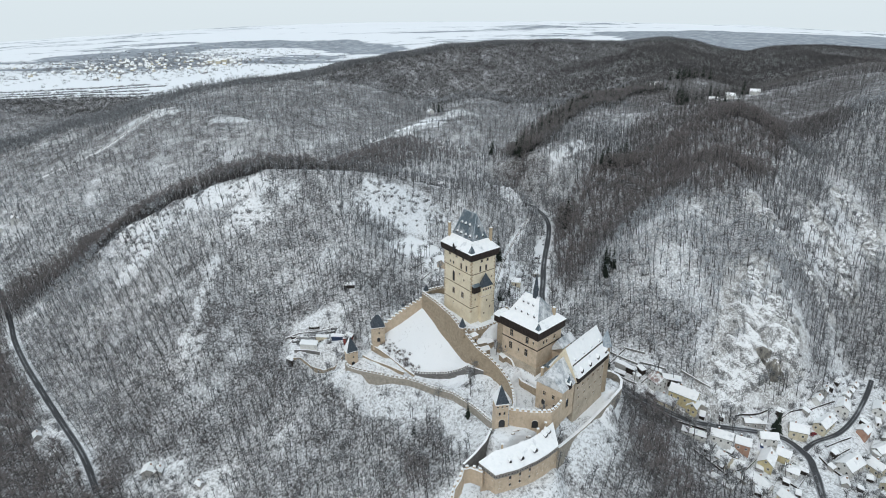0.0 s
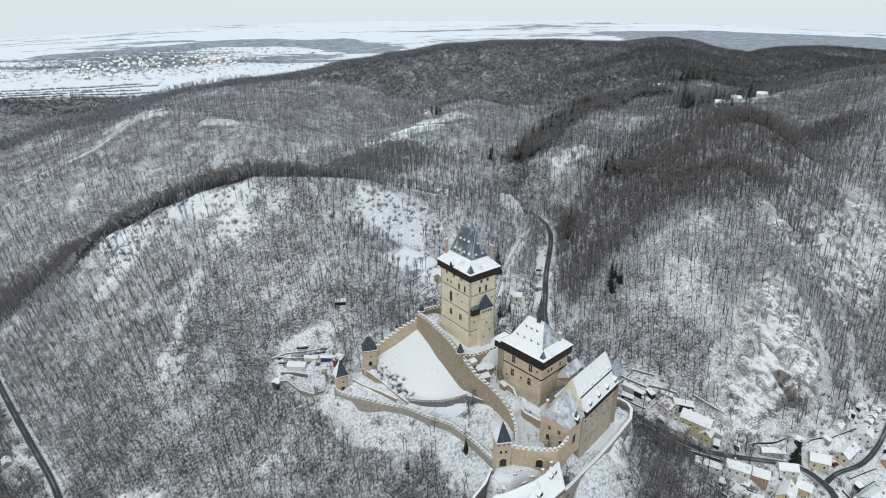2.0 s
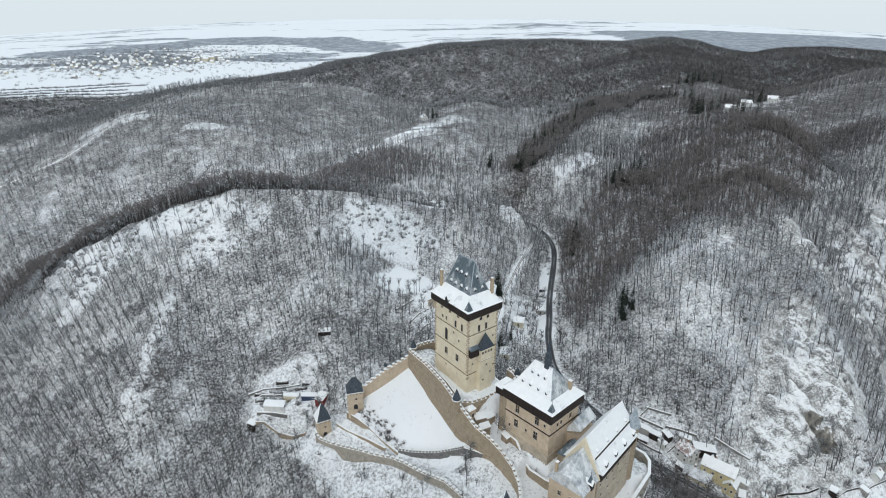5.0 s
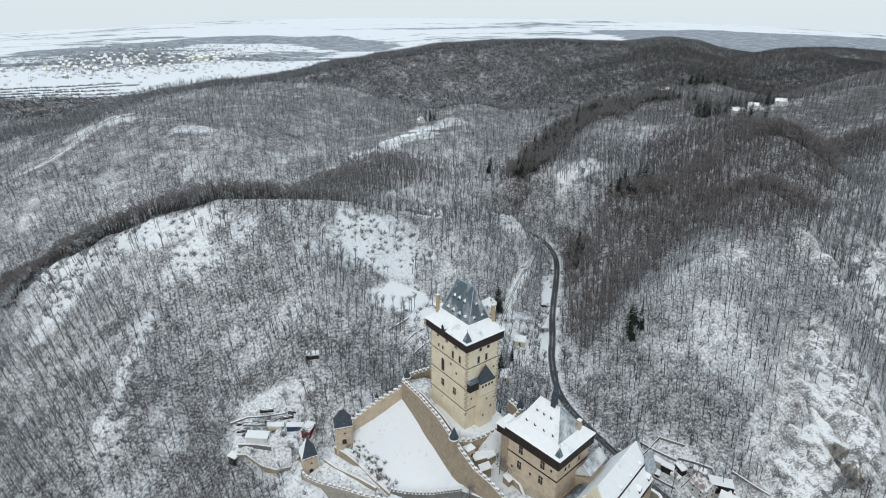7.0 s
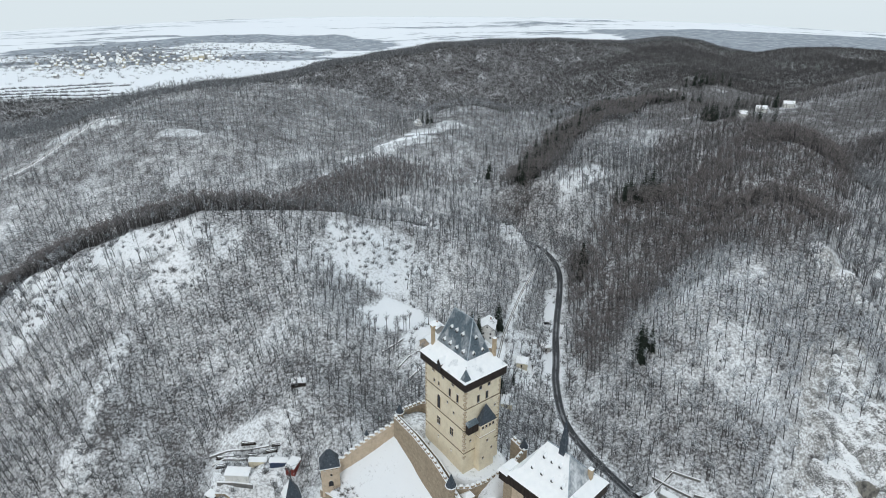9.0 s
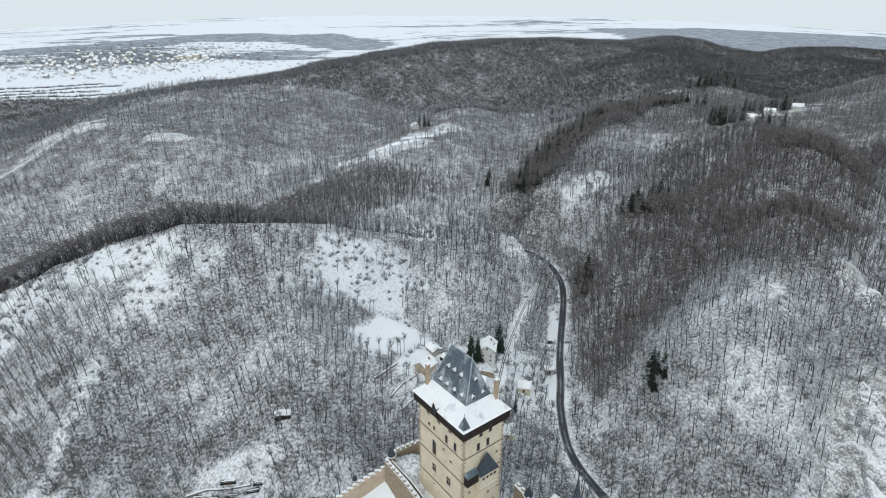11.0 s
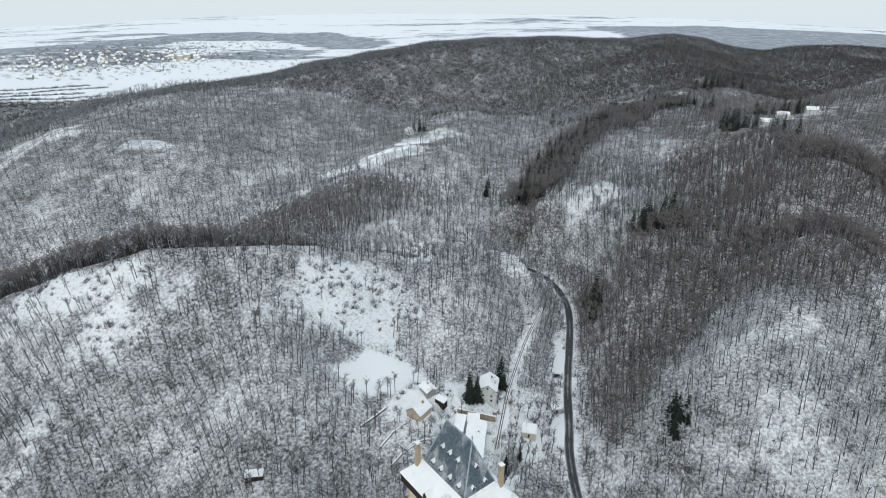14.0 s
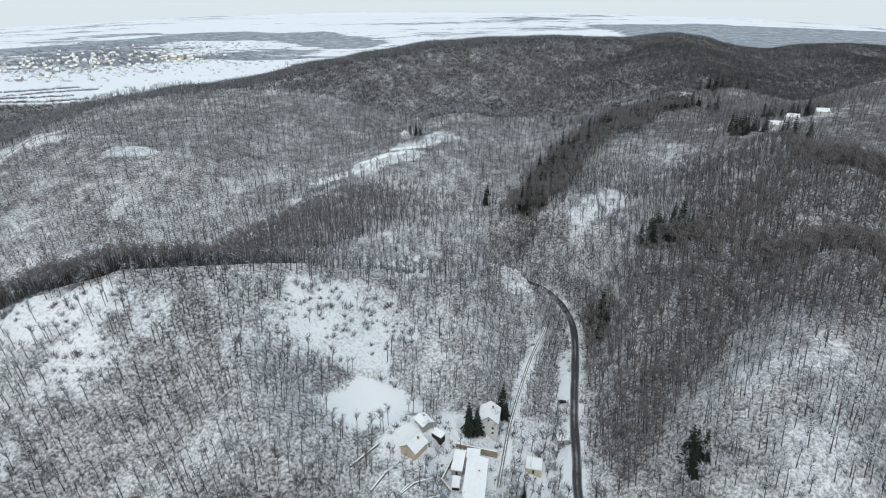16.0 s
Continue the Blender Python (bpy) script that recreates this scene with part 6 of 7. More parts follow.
for k in range(150):
    x, y = -1000 + rng.gauss(0, 170), 2000 + rng.gauss(0, 200)
    w, l, h = rng.uniform(5, 8), rng.uniform(6, 12), rng.uniform(3, 5)
    if k < 7:
        x, y, w, l, h = -800 + 16 * k, 1990 + 12 * (k % 3), 10, 16, 9 + 3 * (k % 3)
    house(x, y, rng.choice((80, 86, 95, 10)), w, l, h, 4, rng.choice(("cream", "white", "grey")), "pale works building far out on the plain" if k < 7 else "pale town building far out on the plain", "works_building" if k < 7 else "town_building", windows=False, group="far town")


# ==== vehicles and small things ====
def flat(name, colour, rough=0.3, metal=0.0):
    def go(nt, b):
        nt.links.new(ramp(nt, noise_tex(nt, 1.5, 4), [(0.3, tuple(v * 0.8 for v in colour)), (0.7, colour)]), b.inputs["Base Color"])
        b.inputs["Metallic"].default_value = metal
    return mat(name, go, rough)


CAR_PAINTS = {k: flat(k + "_car_paint", v) for k, v in {"black": (0.02, 0.02, 0.022), "red": (0.22, 0.02, 0.03), "blue": (0.03, 0.07, 0.2), "silver": (0.35, 0.36, 0.38)}.items()}
M_RUBBER = flat("tyre_rubber", (0.02, 0.02, 0.02), 0.8)


def car(x, y, turn, colour, label, snow=False):
    ob = empty("car", pose(x, y, ground_at(x, y) + 0.12, 0, 0, turn), label, "car")
    prof = [(-2.15, 0.35), (2.15, 0.35), (2.2, 0.8), (1.3, 0.95), (-2.1, 1.0)]
    Shape().loft([(u, -0.86, v) for u, v in prof], [(u, 0.86, v) for u, v in prof]).part("body", CAR_PAINTS[colour], ob)
    Shape().loft(rect(-1.9, 1.1, -0.76, 0.76, 0.95), rect(-1.48, 0.43, -0.64, 0.64, 1.45)).part("cabin", CAR_PAINTS[colour], ob)
    Shape().loft([(1.0, -0.68, 1.01), (1.12, -0.68, 1.01), (1.12, 0.68, 1.01), (1.0, 0.68, 1.01)], [(0.4, -0.6, 1.43), (0.5, -0.6, 1.43), (0.5, 0.6, 1.43), (0.4, 0.6, 1.43)]).part("windscreen", M_RECESS, ob, "dark tinted glass")
    Shape().loft([(-1.93, -0.68, 1.01), (-1.8, -0.68, 1.01), (-1.8, 0.68, 1.01), (-1.93, 0.68, 1.01)], [(-1.54, -0.6, 1.43), (-1.4, -0.6, 1.43), (-1.4, 0.6, 1.43), (-1.54, 0.6, 1.43)]).part("rear_window", M_RECESS, ob)
    for k in (-1, 1):
        Shape().loft([(-1.6, k * 0.72, 1.03), (0.85, k * 0.72, 1.03), (0.85, k * 0.79, 1.03), (-1.6, k * 0.79, 1.03)], [(-1.3, k * 0.6, 1.42), (0.35, k * 0.6, 1.42), (0.35, k * 0.67, 1.42), (-1.3, k * 0.67, 1.42)]).part("side_window", M_RECESS, ob)
    Shape().box(-1.5, 0.45, -0.66, 0.66, 1.45, 1.6 if snow else 1.49).part("car_roof", M_SNOW if snow else CAR_PAINTS[colour], ob)
    for u in (-1.35, 1.35):
        for v in (-0.86, 0.66):
            wh = Shape().cone(0, 0, 0, 0.2, 0.33, 0.33, 12).part("wheel", M_RUBBER, ob, m=pose(u, v, 0.33, -90, 0, 0))
            Shape().cone(0, 0, -0.01, 0.21, 0.18, 0.18, 8).part("rim", M_LEAD, wh)
    return ob


car(82.5, 431.5, 4, "black", "black car parked beside the valley road")
car(224, 262, 20, "red", "dark red car parked by the village road")
car(214.5, 262.5, 60, "blue", "blue car parked in the village", True)
car(258, 268, 40, "silver", "silver car under snow by a house", True)
car(187.5, 252, 60, "blue", "blue car parked in a yard", True)
car(102, 309, -55, "silver", "silver car parked below the castle", True)
car(104.5, 304.5, -55, "black", "black car parked below the castle", True)
M_POST = flat("galvanised_steel", (0.3, 0.31, 0.32), 0.5, 0.6)


def road_post(x, y):
    ob = empty("marker_post", pose(x, y, ground_at(x, y)), "dark roadside marker post in the snow", "post", "road posts")
    Shape().box(-0.12, 0.12, -0.12, 0.12, -0.4, 1.2).part("post", M_TIMBER, ob)
    Shape().box(-0.16, 0.16, -0.16, 0.16, 1.2, 1.4).part("snow_cap", M_SNOW, ob)


line = ROAD_LINES["valley_road"][0]
for k in range(58, len(line) - 2, 5):
    d = line[k + 1] - line[k]
    n = math.hypot(d[0], d[1])
    road_post(line[k][0] + d[1] / n * 4.4, line[k][1] - d[0] / n * 4.4)
# guard rail along the west road
rl = ROAD_LINES["west_road"][0]
gr = empty("guard_rail", Matrix(), "long steel guard rail beside the west road", "guard rail")
rail = Shape()
post_me = Shape().box(-0.1, 0.1, -0.1, 0.1, -0.6, 0.85).mesh("rail_post", M_POST)
prev = None
for k in range(30, len(rl) - 6, 1):
    d = rl[k + 1] - rl[k]
    n = math.hypot(d[0], d[1])
    p = Vector((rl[k][0] - d[1] / n * 4.3, rl[k][1] + d[0] / n * 4.3, 0))
    p.z = ground_at(p.x, p.y)
    placed(post_me, "rail_post", gr, Matrix.Translation(p))
    if prev:
        up, th = Vector((0, 0, 0.5)), Vector((0.1, 0.1, 0))
        rail.loft([prev + up - th, p + up - th, p + up + th, prev + up + th], [prev + up * 1.8 - th, p + up * 1.8 - th, p + up * 1.8 + th, prev + up * 1.8 + th])
    prev = p
rail.part("rail", M_POST, gr)


# ==== crags ====
def rock_nodes(nt, b):
    col = ramp(nt, noise_tex(nt, 0.8, 6, 0.78), [(0.3, (0.075, 0.077, 0.08)), (0.5, (0.19, 0.19, 0.19)), (0.68, (0.32, 0.315, 0.31))])
    f = ramp(nt, math_node(nt, "ADD", normal_up(nt), math_node(nt, "MULTIPLY", math_node(nt, "SUBTRACT", noise_tex(nt, 1.3, 7, 0.85, stretch=(0.6, 1.5, 1.0)), 0.5), 4.4)), [(0.36, (0, 0, 0)), (0.66, (1, 1, 1))])
    nt.links.new(mix(nt, f, col, SNOW), b.inputs["Base Color"])
    bump(nt, b, noise_tex(nt, 0.9, 6, 0.7), 0.8, 0.5)


def cliff_nodes(nt, b):
    # fresh ochre break between grey, weathered rock
    col = ramp(nt, noise_tex(nt, 0.35, 6, 0.7, stretch=(1.0, 1.0, 0.5)), [(0.36, (0.07, 0.069, 0.068)), (0.50, (0.25, 0.24, 0.22)), (0.68, (0.40, 0.37, 0.315))])
    f = ramp(nt, math_node(nt, "ADD", normal_up(nt), math_node(nt, "MULTIPLY", math_node(nt, "SUBTRACT", noise_tex(nt, 1.3, 7, 0.85), 0.5), 3.4)), [(0.50, (0, 0, 0)), (0.75, (1, 1, 1))])
    nt.links.new(mix(nt, f, col, SNOW), b.inputs["Base Color"])
    bump(nt, b, noise_tex(nt, 0.9, 6, 0.7), 0.8, 0.5)


M_ROCK = mat("limestone_crag", rock_nodes, 0.95)
M_CLIFF = mat("ochre_limestone_cliff", cliff_nodes, 0.95)


def crag(x, y, w, d, h, turn, seed, label, lean=0.25, material=None):
    """A fractured limestone outcrop: a steep, ledged mass leaning out of the slope."""
    n = 34
    U, V = np.meshgrid(np.linspace(-1, 1, n), np.linspace(-1, 1, n))
    warp = 0.25 * fbm(U * 10, V * 10, 6, seed, 2)
    edge = np.clip(1 - np.maximum(np.abs(U + warp * 0.6), np.abs(V + warp)) ** 2.2, 0, 1)
    cracks = 1 - np.abs(fbm(U * w, V * d, max(w, d) * 0.45, seed + 1, 4))
    rise = edge ** 0.6 * (0.45 + 0.55 * cracks)
    # ledges: the height goes up in uneven steps
    steps = 9.0 + 0.8 * fbm(U * w, V * d, w, seed + 2, 2)
    level = rise * steps
    rise = (np.floor(level) + smooth(level - np.floor(level), 0.55, 1.0)) / steps * 0.7 + rise * 0.3
    c, s_ = math.cos(radians(turn)), math.sin(radians(turn))
    X, Y = x + U * w * c - V * d * s_, y + U * w * s_ + V * d * c
    ground_z = height(X, Y)
    Z = ground_z - 0.8 + h * rise + 0.05 * h * fbm(U * w, V * d, 1.6, seed + 3, 2) * edge
    Y = Y - lean * (Z - ground_z)
    me = grid_mesh("crag", X, Y, Z)
    me.materials.append(material or M_ROCK)
    return tagged(new("crag", me), label, "rock", "crags")


crag(205.5, 292, 2.9, 10.0, 11.0, 32, 1, "tall ochre limestone cliff with snow on its ledges", 0.55, M_CLIFF)
crag(197, 298, 11.0, 14.0, 7.5, 28, 2, "rugged grey limestone crag mottled with snow", 0.4)
crag(187, 289, 10.0, 11.0, 5.5, 20, 3, "snow-covered limestone crag on the steep hillside", 0.4)
crag(219, 300, 8.0, 10.0, 5.0, 60, 4, "rugged grey limestone crag mottled with snow")
crag(176, 281, 9.0, 8.0, 4.0, 10, 5, "snow-covered limestone crag on the steep hillside")
crag(206, 318, 8.0, 12.0, 5.0, 18, 6, "rugged grey limestone crag mottled with snow", 0.4)
for k, (x, y, s_) in enumerate(((212, 334, 6), (217, 344, 4.5), (220, 318, 5), (246, 394, 4), (250, 381, 4), (262, 372, 4), (273, 364, 4), (276, 350, 4), (309, 424, 4.5), (312, 402, 5), (309, 384, 5), (304, 368, 5), (353, 462, 5), (356, 440, 5), (354, 422, 5), (346, 406, 5))):
    crag(x, y, s_, s_ * 1.3, s_ * 0.75, 37 * k, 10 + k, "snowy limestone outcrop on the wooded slope")


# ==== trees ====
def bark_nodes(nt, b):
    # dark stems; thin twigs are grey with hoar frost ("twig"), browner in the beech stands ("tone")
    tone, twig = attr(nt, "tone"), attr(nt, "twig")
    grain = noise_tex(nt, 1.2, 3, 0.6)
    stem = ramp(nt, grain, [(0.3, (0.050, 0.049, 0.050)), (0.7, (0.118, 0.115, 0.116))])
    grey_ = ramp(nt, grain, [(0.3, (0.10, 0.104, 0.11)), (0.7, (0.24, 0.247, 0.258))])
    brown = ramp(nt, grain, [(0.3, (0.150, 0.134, 0.133)), (0.7, (0.275, 0.248, 0.244))])
    # negative tone: rime on near trees, painted blue-grey haze on far woods
    rime_haze = math_node(nt, "MULTIPLY", math_node(nt, "MINIMUM", tone, 0.0), -1.0)
    grey_ = mix(nt, rime_haze, grey_, (0.50, 0.54, 0.585))
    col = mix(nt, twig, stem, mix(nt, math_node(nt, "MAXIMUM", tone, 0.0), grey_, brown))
    up = math_node(nt, "ADD", normal_up(nt), math_node(nt, "MULTIPLY", math_node(nt, "SUBTRACT", noise_tex(nt, 0.35, 3), 0.5), 1.1))
    up = math_node(nt, "SUBTRACT", up, math_node(nt, "MULTIPLY", tone, 0.35))
    f = ramp(nt, up, [(0.62, (0, 0, 0)), (0.98, (0.75, 0.75, 0.75))])
    nt.links.new(mix(nt, f, col, SNOW), b.inputs["Base Color"])


def needle_nodes(nt, b):
    col = ramp(nt, noise_tex(nt, 0.9, 4), [(0.3, (0.009, 0.014, 0.011)), (0.7, (0.028, 0.038, 0.029))])
    f = ramp(nt, math_node(nt, "ADD", normal_up(nt), math_node(nt, "MULTIPLY", math_node(nt, "SUBTRACT", noise_tex(nt, 0.8, 4, 0.7), 0.5), 2.0)), [(1.02, (0, 0, 0)), (1.4, (0.65, 0.65, 0.65))])
    nt.links.new(mix(nt, f, col, SNOW), b.inputs["Base Color"])


M_BARK = mat("snow_dusted_bark", bark_nodes, 0.9)
M_NEEDLE = mat("snowy_spruce_needles", needle_nodes, 0.8)


class Cloud:
    """Triangles of one tree, gathered as arrays."""

    def __init__(self):
        self.t = []

    def spike(self, a, b, r, sides=3):
        a, b = np.array(a, float), np.array(b, float)
        d = (b - a) / (np.linalg.norm(b - a) + 1e-9)
        u = np.cross(d, (0.3, 0.9, 0.2))
        u /= np.linalg.norm(u) + 1e-9
        v = np.cross(d, u)
        ring = [a + r * (math.cos(2 * math.pi * i / sides) * u + math.sin(2 * math.pi * i / sides) * v) for i in range(sides)]
        for i in range(sides):
            self.t.append((ring[i], ring[(i + 1) % sides], b))

    def stem(self, a, b, r0, r1, sides=3):
        a, b = np.array(a, float), np.array(b, float)
        ang = [2 * math.pi * i / sides for i in range(sides)]
        p = [a + (r0 * math.cos(t), r0 * math.sin(t), 0) for t in ang]
        q = [b + (r1 * math.cos(t), r1 * math.sin(t), 0) for t in ang]
        for i in range(sides):
            j = (i + 1) % sides
            self.t += [(p[i], p[j], q[j]), (p[i], q[j], q[i])]

    def twig(self, a, b, w, rng):
        a, b = np.array(a, float), np.array(b, float)
        n = np.cross(b - a, rng.normal(size=3))
        n = n / (np.linalg.norm(n) + 1e-9) * w / 2
        self.t.append((a - n, a + n, b))

    def array(self):
        return np.array(self.t, np.float32).reshape(-1, 3, 3)


def bare_tree(seed, h, spread, limbs, twigs, tw, slim):
    """Trunk and crown of a bare broadleaf tree: tapered stem, rising limbs, many twigs."""
    rng = np.random.RandomState(seed)
    trunk, crown = Cloud(), Cloud()
    lean = rng.uniform(-0.05, 0.05, 2) * h
    m = np.array([lean[0] * 0.4, lean[1] * 0.4, h * 0.45])
    top = np.array([lean[0], lean[1], h * 0.80])
    r = h * 0.010 + 0.06
    trunk.stem((0, 0, -0.6), m, r * 1.25, r * 0.85)
    trunk.stem(m, top, r * 0.85, r * 0.32)
    ends = []
    for i in range(limbs):
        f = slim + (0.95 - slim) * (i + rng.uniform(0, 1)) / limbs
        base = m + (top - m) * max(0, (f - 0.45) / 0.55) if f > 0.45 else m * (f / 0.45)
        az, reach = rng.uniform(0, 2 * math.pi), spread * (1.15 - 0.75 * f) * rng.uniform(0.7, 1.15)
        tip = base + np.array([math.cos(az) * reach, math.sin(az) * reach, rng.uniform(0.9, 1.7) * reach])
        tip[2] = min(tip[2], h)
        crown.spike(base, tip, r * 0.62)
        ends.append((base, tip))
    ends.append((m, top + (0, 0, h * 0.12)))
    for i in range(twigs):
        base, tip = ends[rng.randint(len(ends))]
        s = rng.uniform(0.15, 1.0)
        p = base + (tip - base) * s
        q = p + rng.normal(size=3) * (spread * 0.32, spread * 0.32, spread * 0.14) + np.array([0, 0, rng.uniform(0.3, 1.2) * spread * 0.42])
        crown.twig(p, q, tw * rng.uniform(0.7, 1.3), rng)
    return trunk.array(), crown.array()


def bush(seed, size, n, tw):
    rng = np.random.RandomState(seed)
    c = Cloud()
    for i in range(n):
        az, el = rng.uniform(0, 2 * math.pi), rng.uniform(0.35, 1.5)
        a = np.array([rng.normal() * size * 0.22, rng.normal() * size * 0.22, -0.2])
        b = a + size * rng.uniform(0.6, 1.1) * np.array([math.cos(az) * math.cos(el), math.sin(az) * math.cos(el), math.sin(el)])
        c.twig(a, b, tw * rng.uniform(0.7, 1.4), rng)
    return c.array()


def spruce(seed, h, tiers, arms):
    rng = np.random.RandomState(seed)
    trunk, crown = Cloud(), Cloud()
    trunk.stem((0, 0, -0.6), (0, 0, h * 0.97), h * 0.016, 0.03, 4)
    for k in range(tiers):
        f = k / (tiers - 1)
        z, r = h * (0.10 + 0.86 * f), h * 0.20 * (1 - f) ** 0.85 + 0.25
        for i in range(arms):
            az = 2 * math.pi * (i + rng.uniform(0, 0.8)) / arms + k
            rr = r * rng.uniform(0.7, 1.15)
            tip = np.array([math.cos(az) * rr, math.sin(az) * rr, z - rr * 0.42])
            side = np.array([-math.sin(az), math.cos(az), 0]) * rr * 0.30
            root, mid_ = np.array([0, 0, z + 0.15 * rr]), np.array([math.cos(az) * rr * 0.55, math.sin(az) * rr * 0.55, z - 0.08 * rr])
            droop = np.array([0, 0, -0.12 * rr])
            crown.t += [(root, mid_ - side + droop, mid_), (root, mid_, mid_ + side + droop), (mid_ - side + droop, tip, mid_), (mid_, tip, mid_ + side + droop)]
    return trunk.array(), crown.array()


def scatter_mesh(name, templates, xyz, turn, size, kinds, tone, material, stems=0, lean=None):
    """One joined mesh of many copies, each turned and sized."""
    tris, tones, twigs = [], [], []
    for k, tpl in enumerate(templates):
        sel = np.where(kinds == k)[0]
        if not len(sel):
            continue
        c, s = np.cos(turn[sel])[:, None, None], np.sin(turn[sel])[:, None, None]
        g = size[sel][:, None, None]
        x, y, z = tpl[None, :, :, 0], tpl[None, :, :, 1], tpl[None, :, :, 2]
        lx, ly = (lean[sel, 0][:, None, None], lean[sel, 1][:, None, None]) if lean is not None else (0.0, 0.0)
        p = np.stack([z * g * lx + (x * c - y * s) * g + xyz[sel, 0][:, None, None], z * g * ly + (x * s + y * c) * g + xyz[sel, 1][:, None, None], z * g + xyz[sel, 2][:, None, None]], -1)
        tris.append(p.reshape(-1, 3).astype(np.float32))
        tones.append(np.repeat(tone[sel], tpl.shape[0] * 3))
        twigs.append(np.tile(np.repeat(np.arange(tpl.shape[0]) >= stems, 3), len(sel)))
    v = np.concatenate(tris)
    me = mesh_from_arrays(name, v, np.arange(len(v), dtype=np.int32).reshape(-1, 3))
    me.attributes.new("tone", "FLOAT", "POINT").data.foreach_set("value", np.concatenate(tones).astype(np.float32))
    me.attributes.new("twig", "FLOAT", "POINT").data.foreach_set("value", np.concatenate(twigs).astype(np.float32))
    me.materials.append(material)
    return me


def downhill(px, py, k=0.15, most=0.17):
    """Trees on a slope lean a little outwards from it."""
    g = np.column_stack([height(px + 6, py) - height(px - 6, py), height(px, py + 6) - height(px, py - 6)]) / 12.0
    east = smooth(px, 90, 150)[:, None]
    lean = np.clip(-k * g, -most, most) * (1 - east)
    lean[:, 0] -= 0.10 * east[:, 0]
    return lean


def jitter_grid(x0, x1, y0, y1, step, seed):
    rng = np.random.RandomState(seed)
    X, Y = np.meshgrid(np.arange(x0, x1, step), np.arange(y0, y1, step))
    return X.ravel() + rng.uniform(-0.48, 0.48, X.size) * step, Y.ravel() + rng.uniform(-0.48, 0.48, X.size) * step


def in_view(px, py, slack=60):
    return np.abs(px - 5) < np.maximum(0.80 * (py - 10) + slack, np.minimum(1.06 * py + 25, 420))


def thin(px, py):
    """Gaps in the wood where the snow lies open."""
    return smooth(fbm(px, py, 30, 8, 3), 0.28, 0.7)


near_t = [bare_tree(100 + i, h, sp, 8, 64, tw * 1.7, sl) for i, (h, sp, tw, sl) in enumerate([(15, 3.8, 0.15, 0.40), (16, 3.4, 0.15, 0.5), (13, 4.2, 0.15, 0.32), (17, 3.0, 0.14, 0.55), (14, 3.8, 0.15, 0.4), (17, 3.0, 0.14, 0.55), (12, 4.0, 0.15, 0.3), (15, 3.6, 0.15, 0.45)])]
near_t += [bare_tree(200 + i, h, sp, 8, 76, 0.26, sl) for i, (h, sp, sl) in enumerate([(16, 4.6, 0.4), (17, 4.2, 0.45), (15, 4.8, 0.35), (17, 4.4, 0.4)])]
far_t = [bare_tree(300 + i, h, sp, 3, 18, tw * 0.95, sl) for i, (h, sp, tw, sl) in enumerate([(14, 4.8, 0.36, 0.4), (15, 4.6, 0.36, 0.45), (13, 5.0, 0.38, 0.35), (15, 4.4, 0.36, 0.45)])]
far_w = []
for t, c in far_t:
    pole = Cloud()
    pole.spike((0, 0, -0.6), (0.2, 0.1, 13.0), 0.34)
    far_w.append(np.concatenate([pole.array(), c]))
far_w += [bush(350 + i, 8.5, 10, 0.7) for i in range(2)]
whole = lambda ts: [np.concatenate(t) for t in ts]

rng = np.random.RandomState(12)
px, py = jitter_grid(-520, 480, 150, 640, 4.65, 31)
keep = in_view(px, py) & (rng.uniform(size=px.size) > openness(px, py) ** 0.8) & (rng.uniform(size=px.size) > 0.05 + 0.45 * thin(px, py) + 0.45 * smooth(py, 470, 600) * (px < 80))
keep &= np.hypot(px - 213, py - 300) > 12
ex, ey = jitter_grid(-520, 480, 150, 640, 5.0, 32)
more = in_view(ex, ey) & (rng.uniform(size=ex.size) < (0.50 - 0.12 * smooth(ex, 130, 220)) * smooth(brown_wood(ex, ey), 0.3, 0.9)) & (openness(ex, ey) < 0.2)
px, py = np.concatenate([px[keep], ex[more]]), np.concatenate([py[keep], ey[more]])
pz = height(px, py)
tone = brown_wood(px, py)
# hoar frost lies thickest on the eastern slope
rime_haze = 0.55 * np.exp(-(((px - 180) / 80) ** 2 + ((py - 345) / 62) ** 2) ** 2) + 0.3 * smooth(fbm(px, py, 60, 91, 2), 0.0, 0.8) + 0.15 * smooth(py, 320, 400)
tone = np.where(tone < 0.3, -np.clip(rime_haze, 0, 0.85), tone)
kinds = np.where(rng.uniform(size=px.size) < tone * 1.1, 8 + rng.randint(0, 4, px.size), rng.randint(0, 8, px.size))
size = (0.5 + 0.62 * rng.beta(2.2, 1.6, px.size)) * (0.86 + 0.16 * smooth(px, 60, 140))
turn = rng.uniform(0, 6.283, px.size)
# the trees round the castle foot stand singly
close = (np.abs(px + 20) < 75) & (py < 262) & (py > 205)
order = np.where(close)[0][:280]
single = np.zeros(px.size, bool)
single[order] = True
trunk_me, crown_me = [], []
for t, c in near_t:
    pair = []
    for nm, arr in (("trunk", t), ("crown", c)):
        me = mesh_from_arrays(nm, arr.reshape(-1, 3), np.arange(arr.shape[0] * 3, dtype=np.int32).reshape(-1, 3))
        tw_ = np.repeat(np.arange(arr.shape[0]) >= (24 if nm == "crown" else 999), 3)
        me.attributes.new("twig", "FLOAT", "POINT").data.foreach_set("value", tw_.astype(np.float32))
        me.materials.append(M_BARK)
        pair.append(me)
    trunk_me.append(pair[0])
    crown_me.append(pair[1])
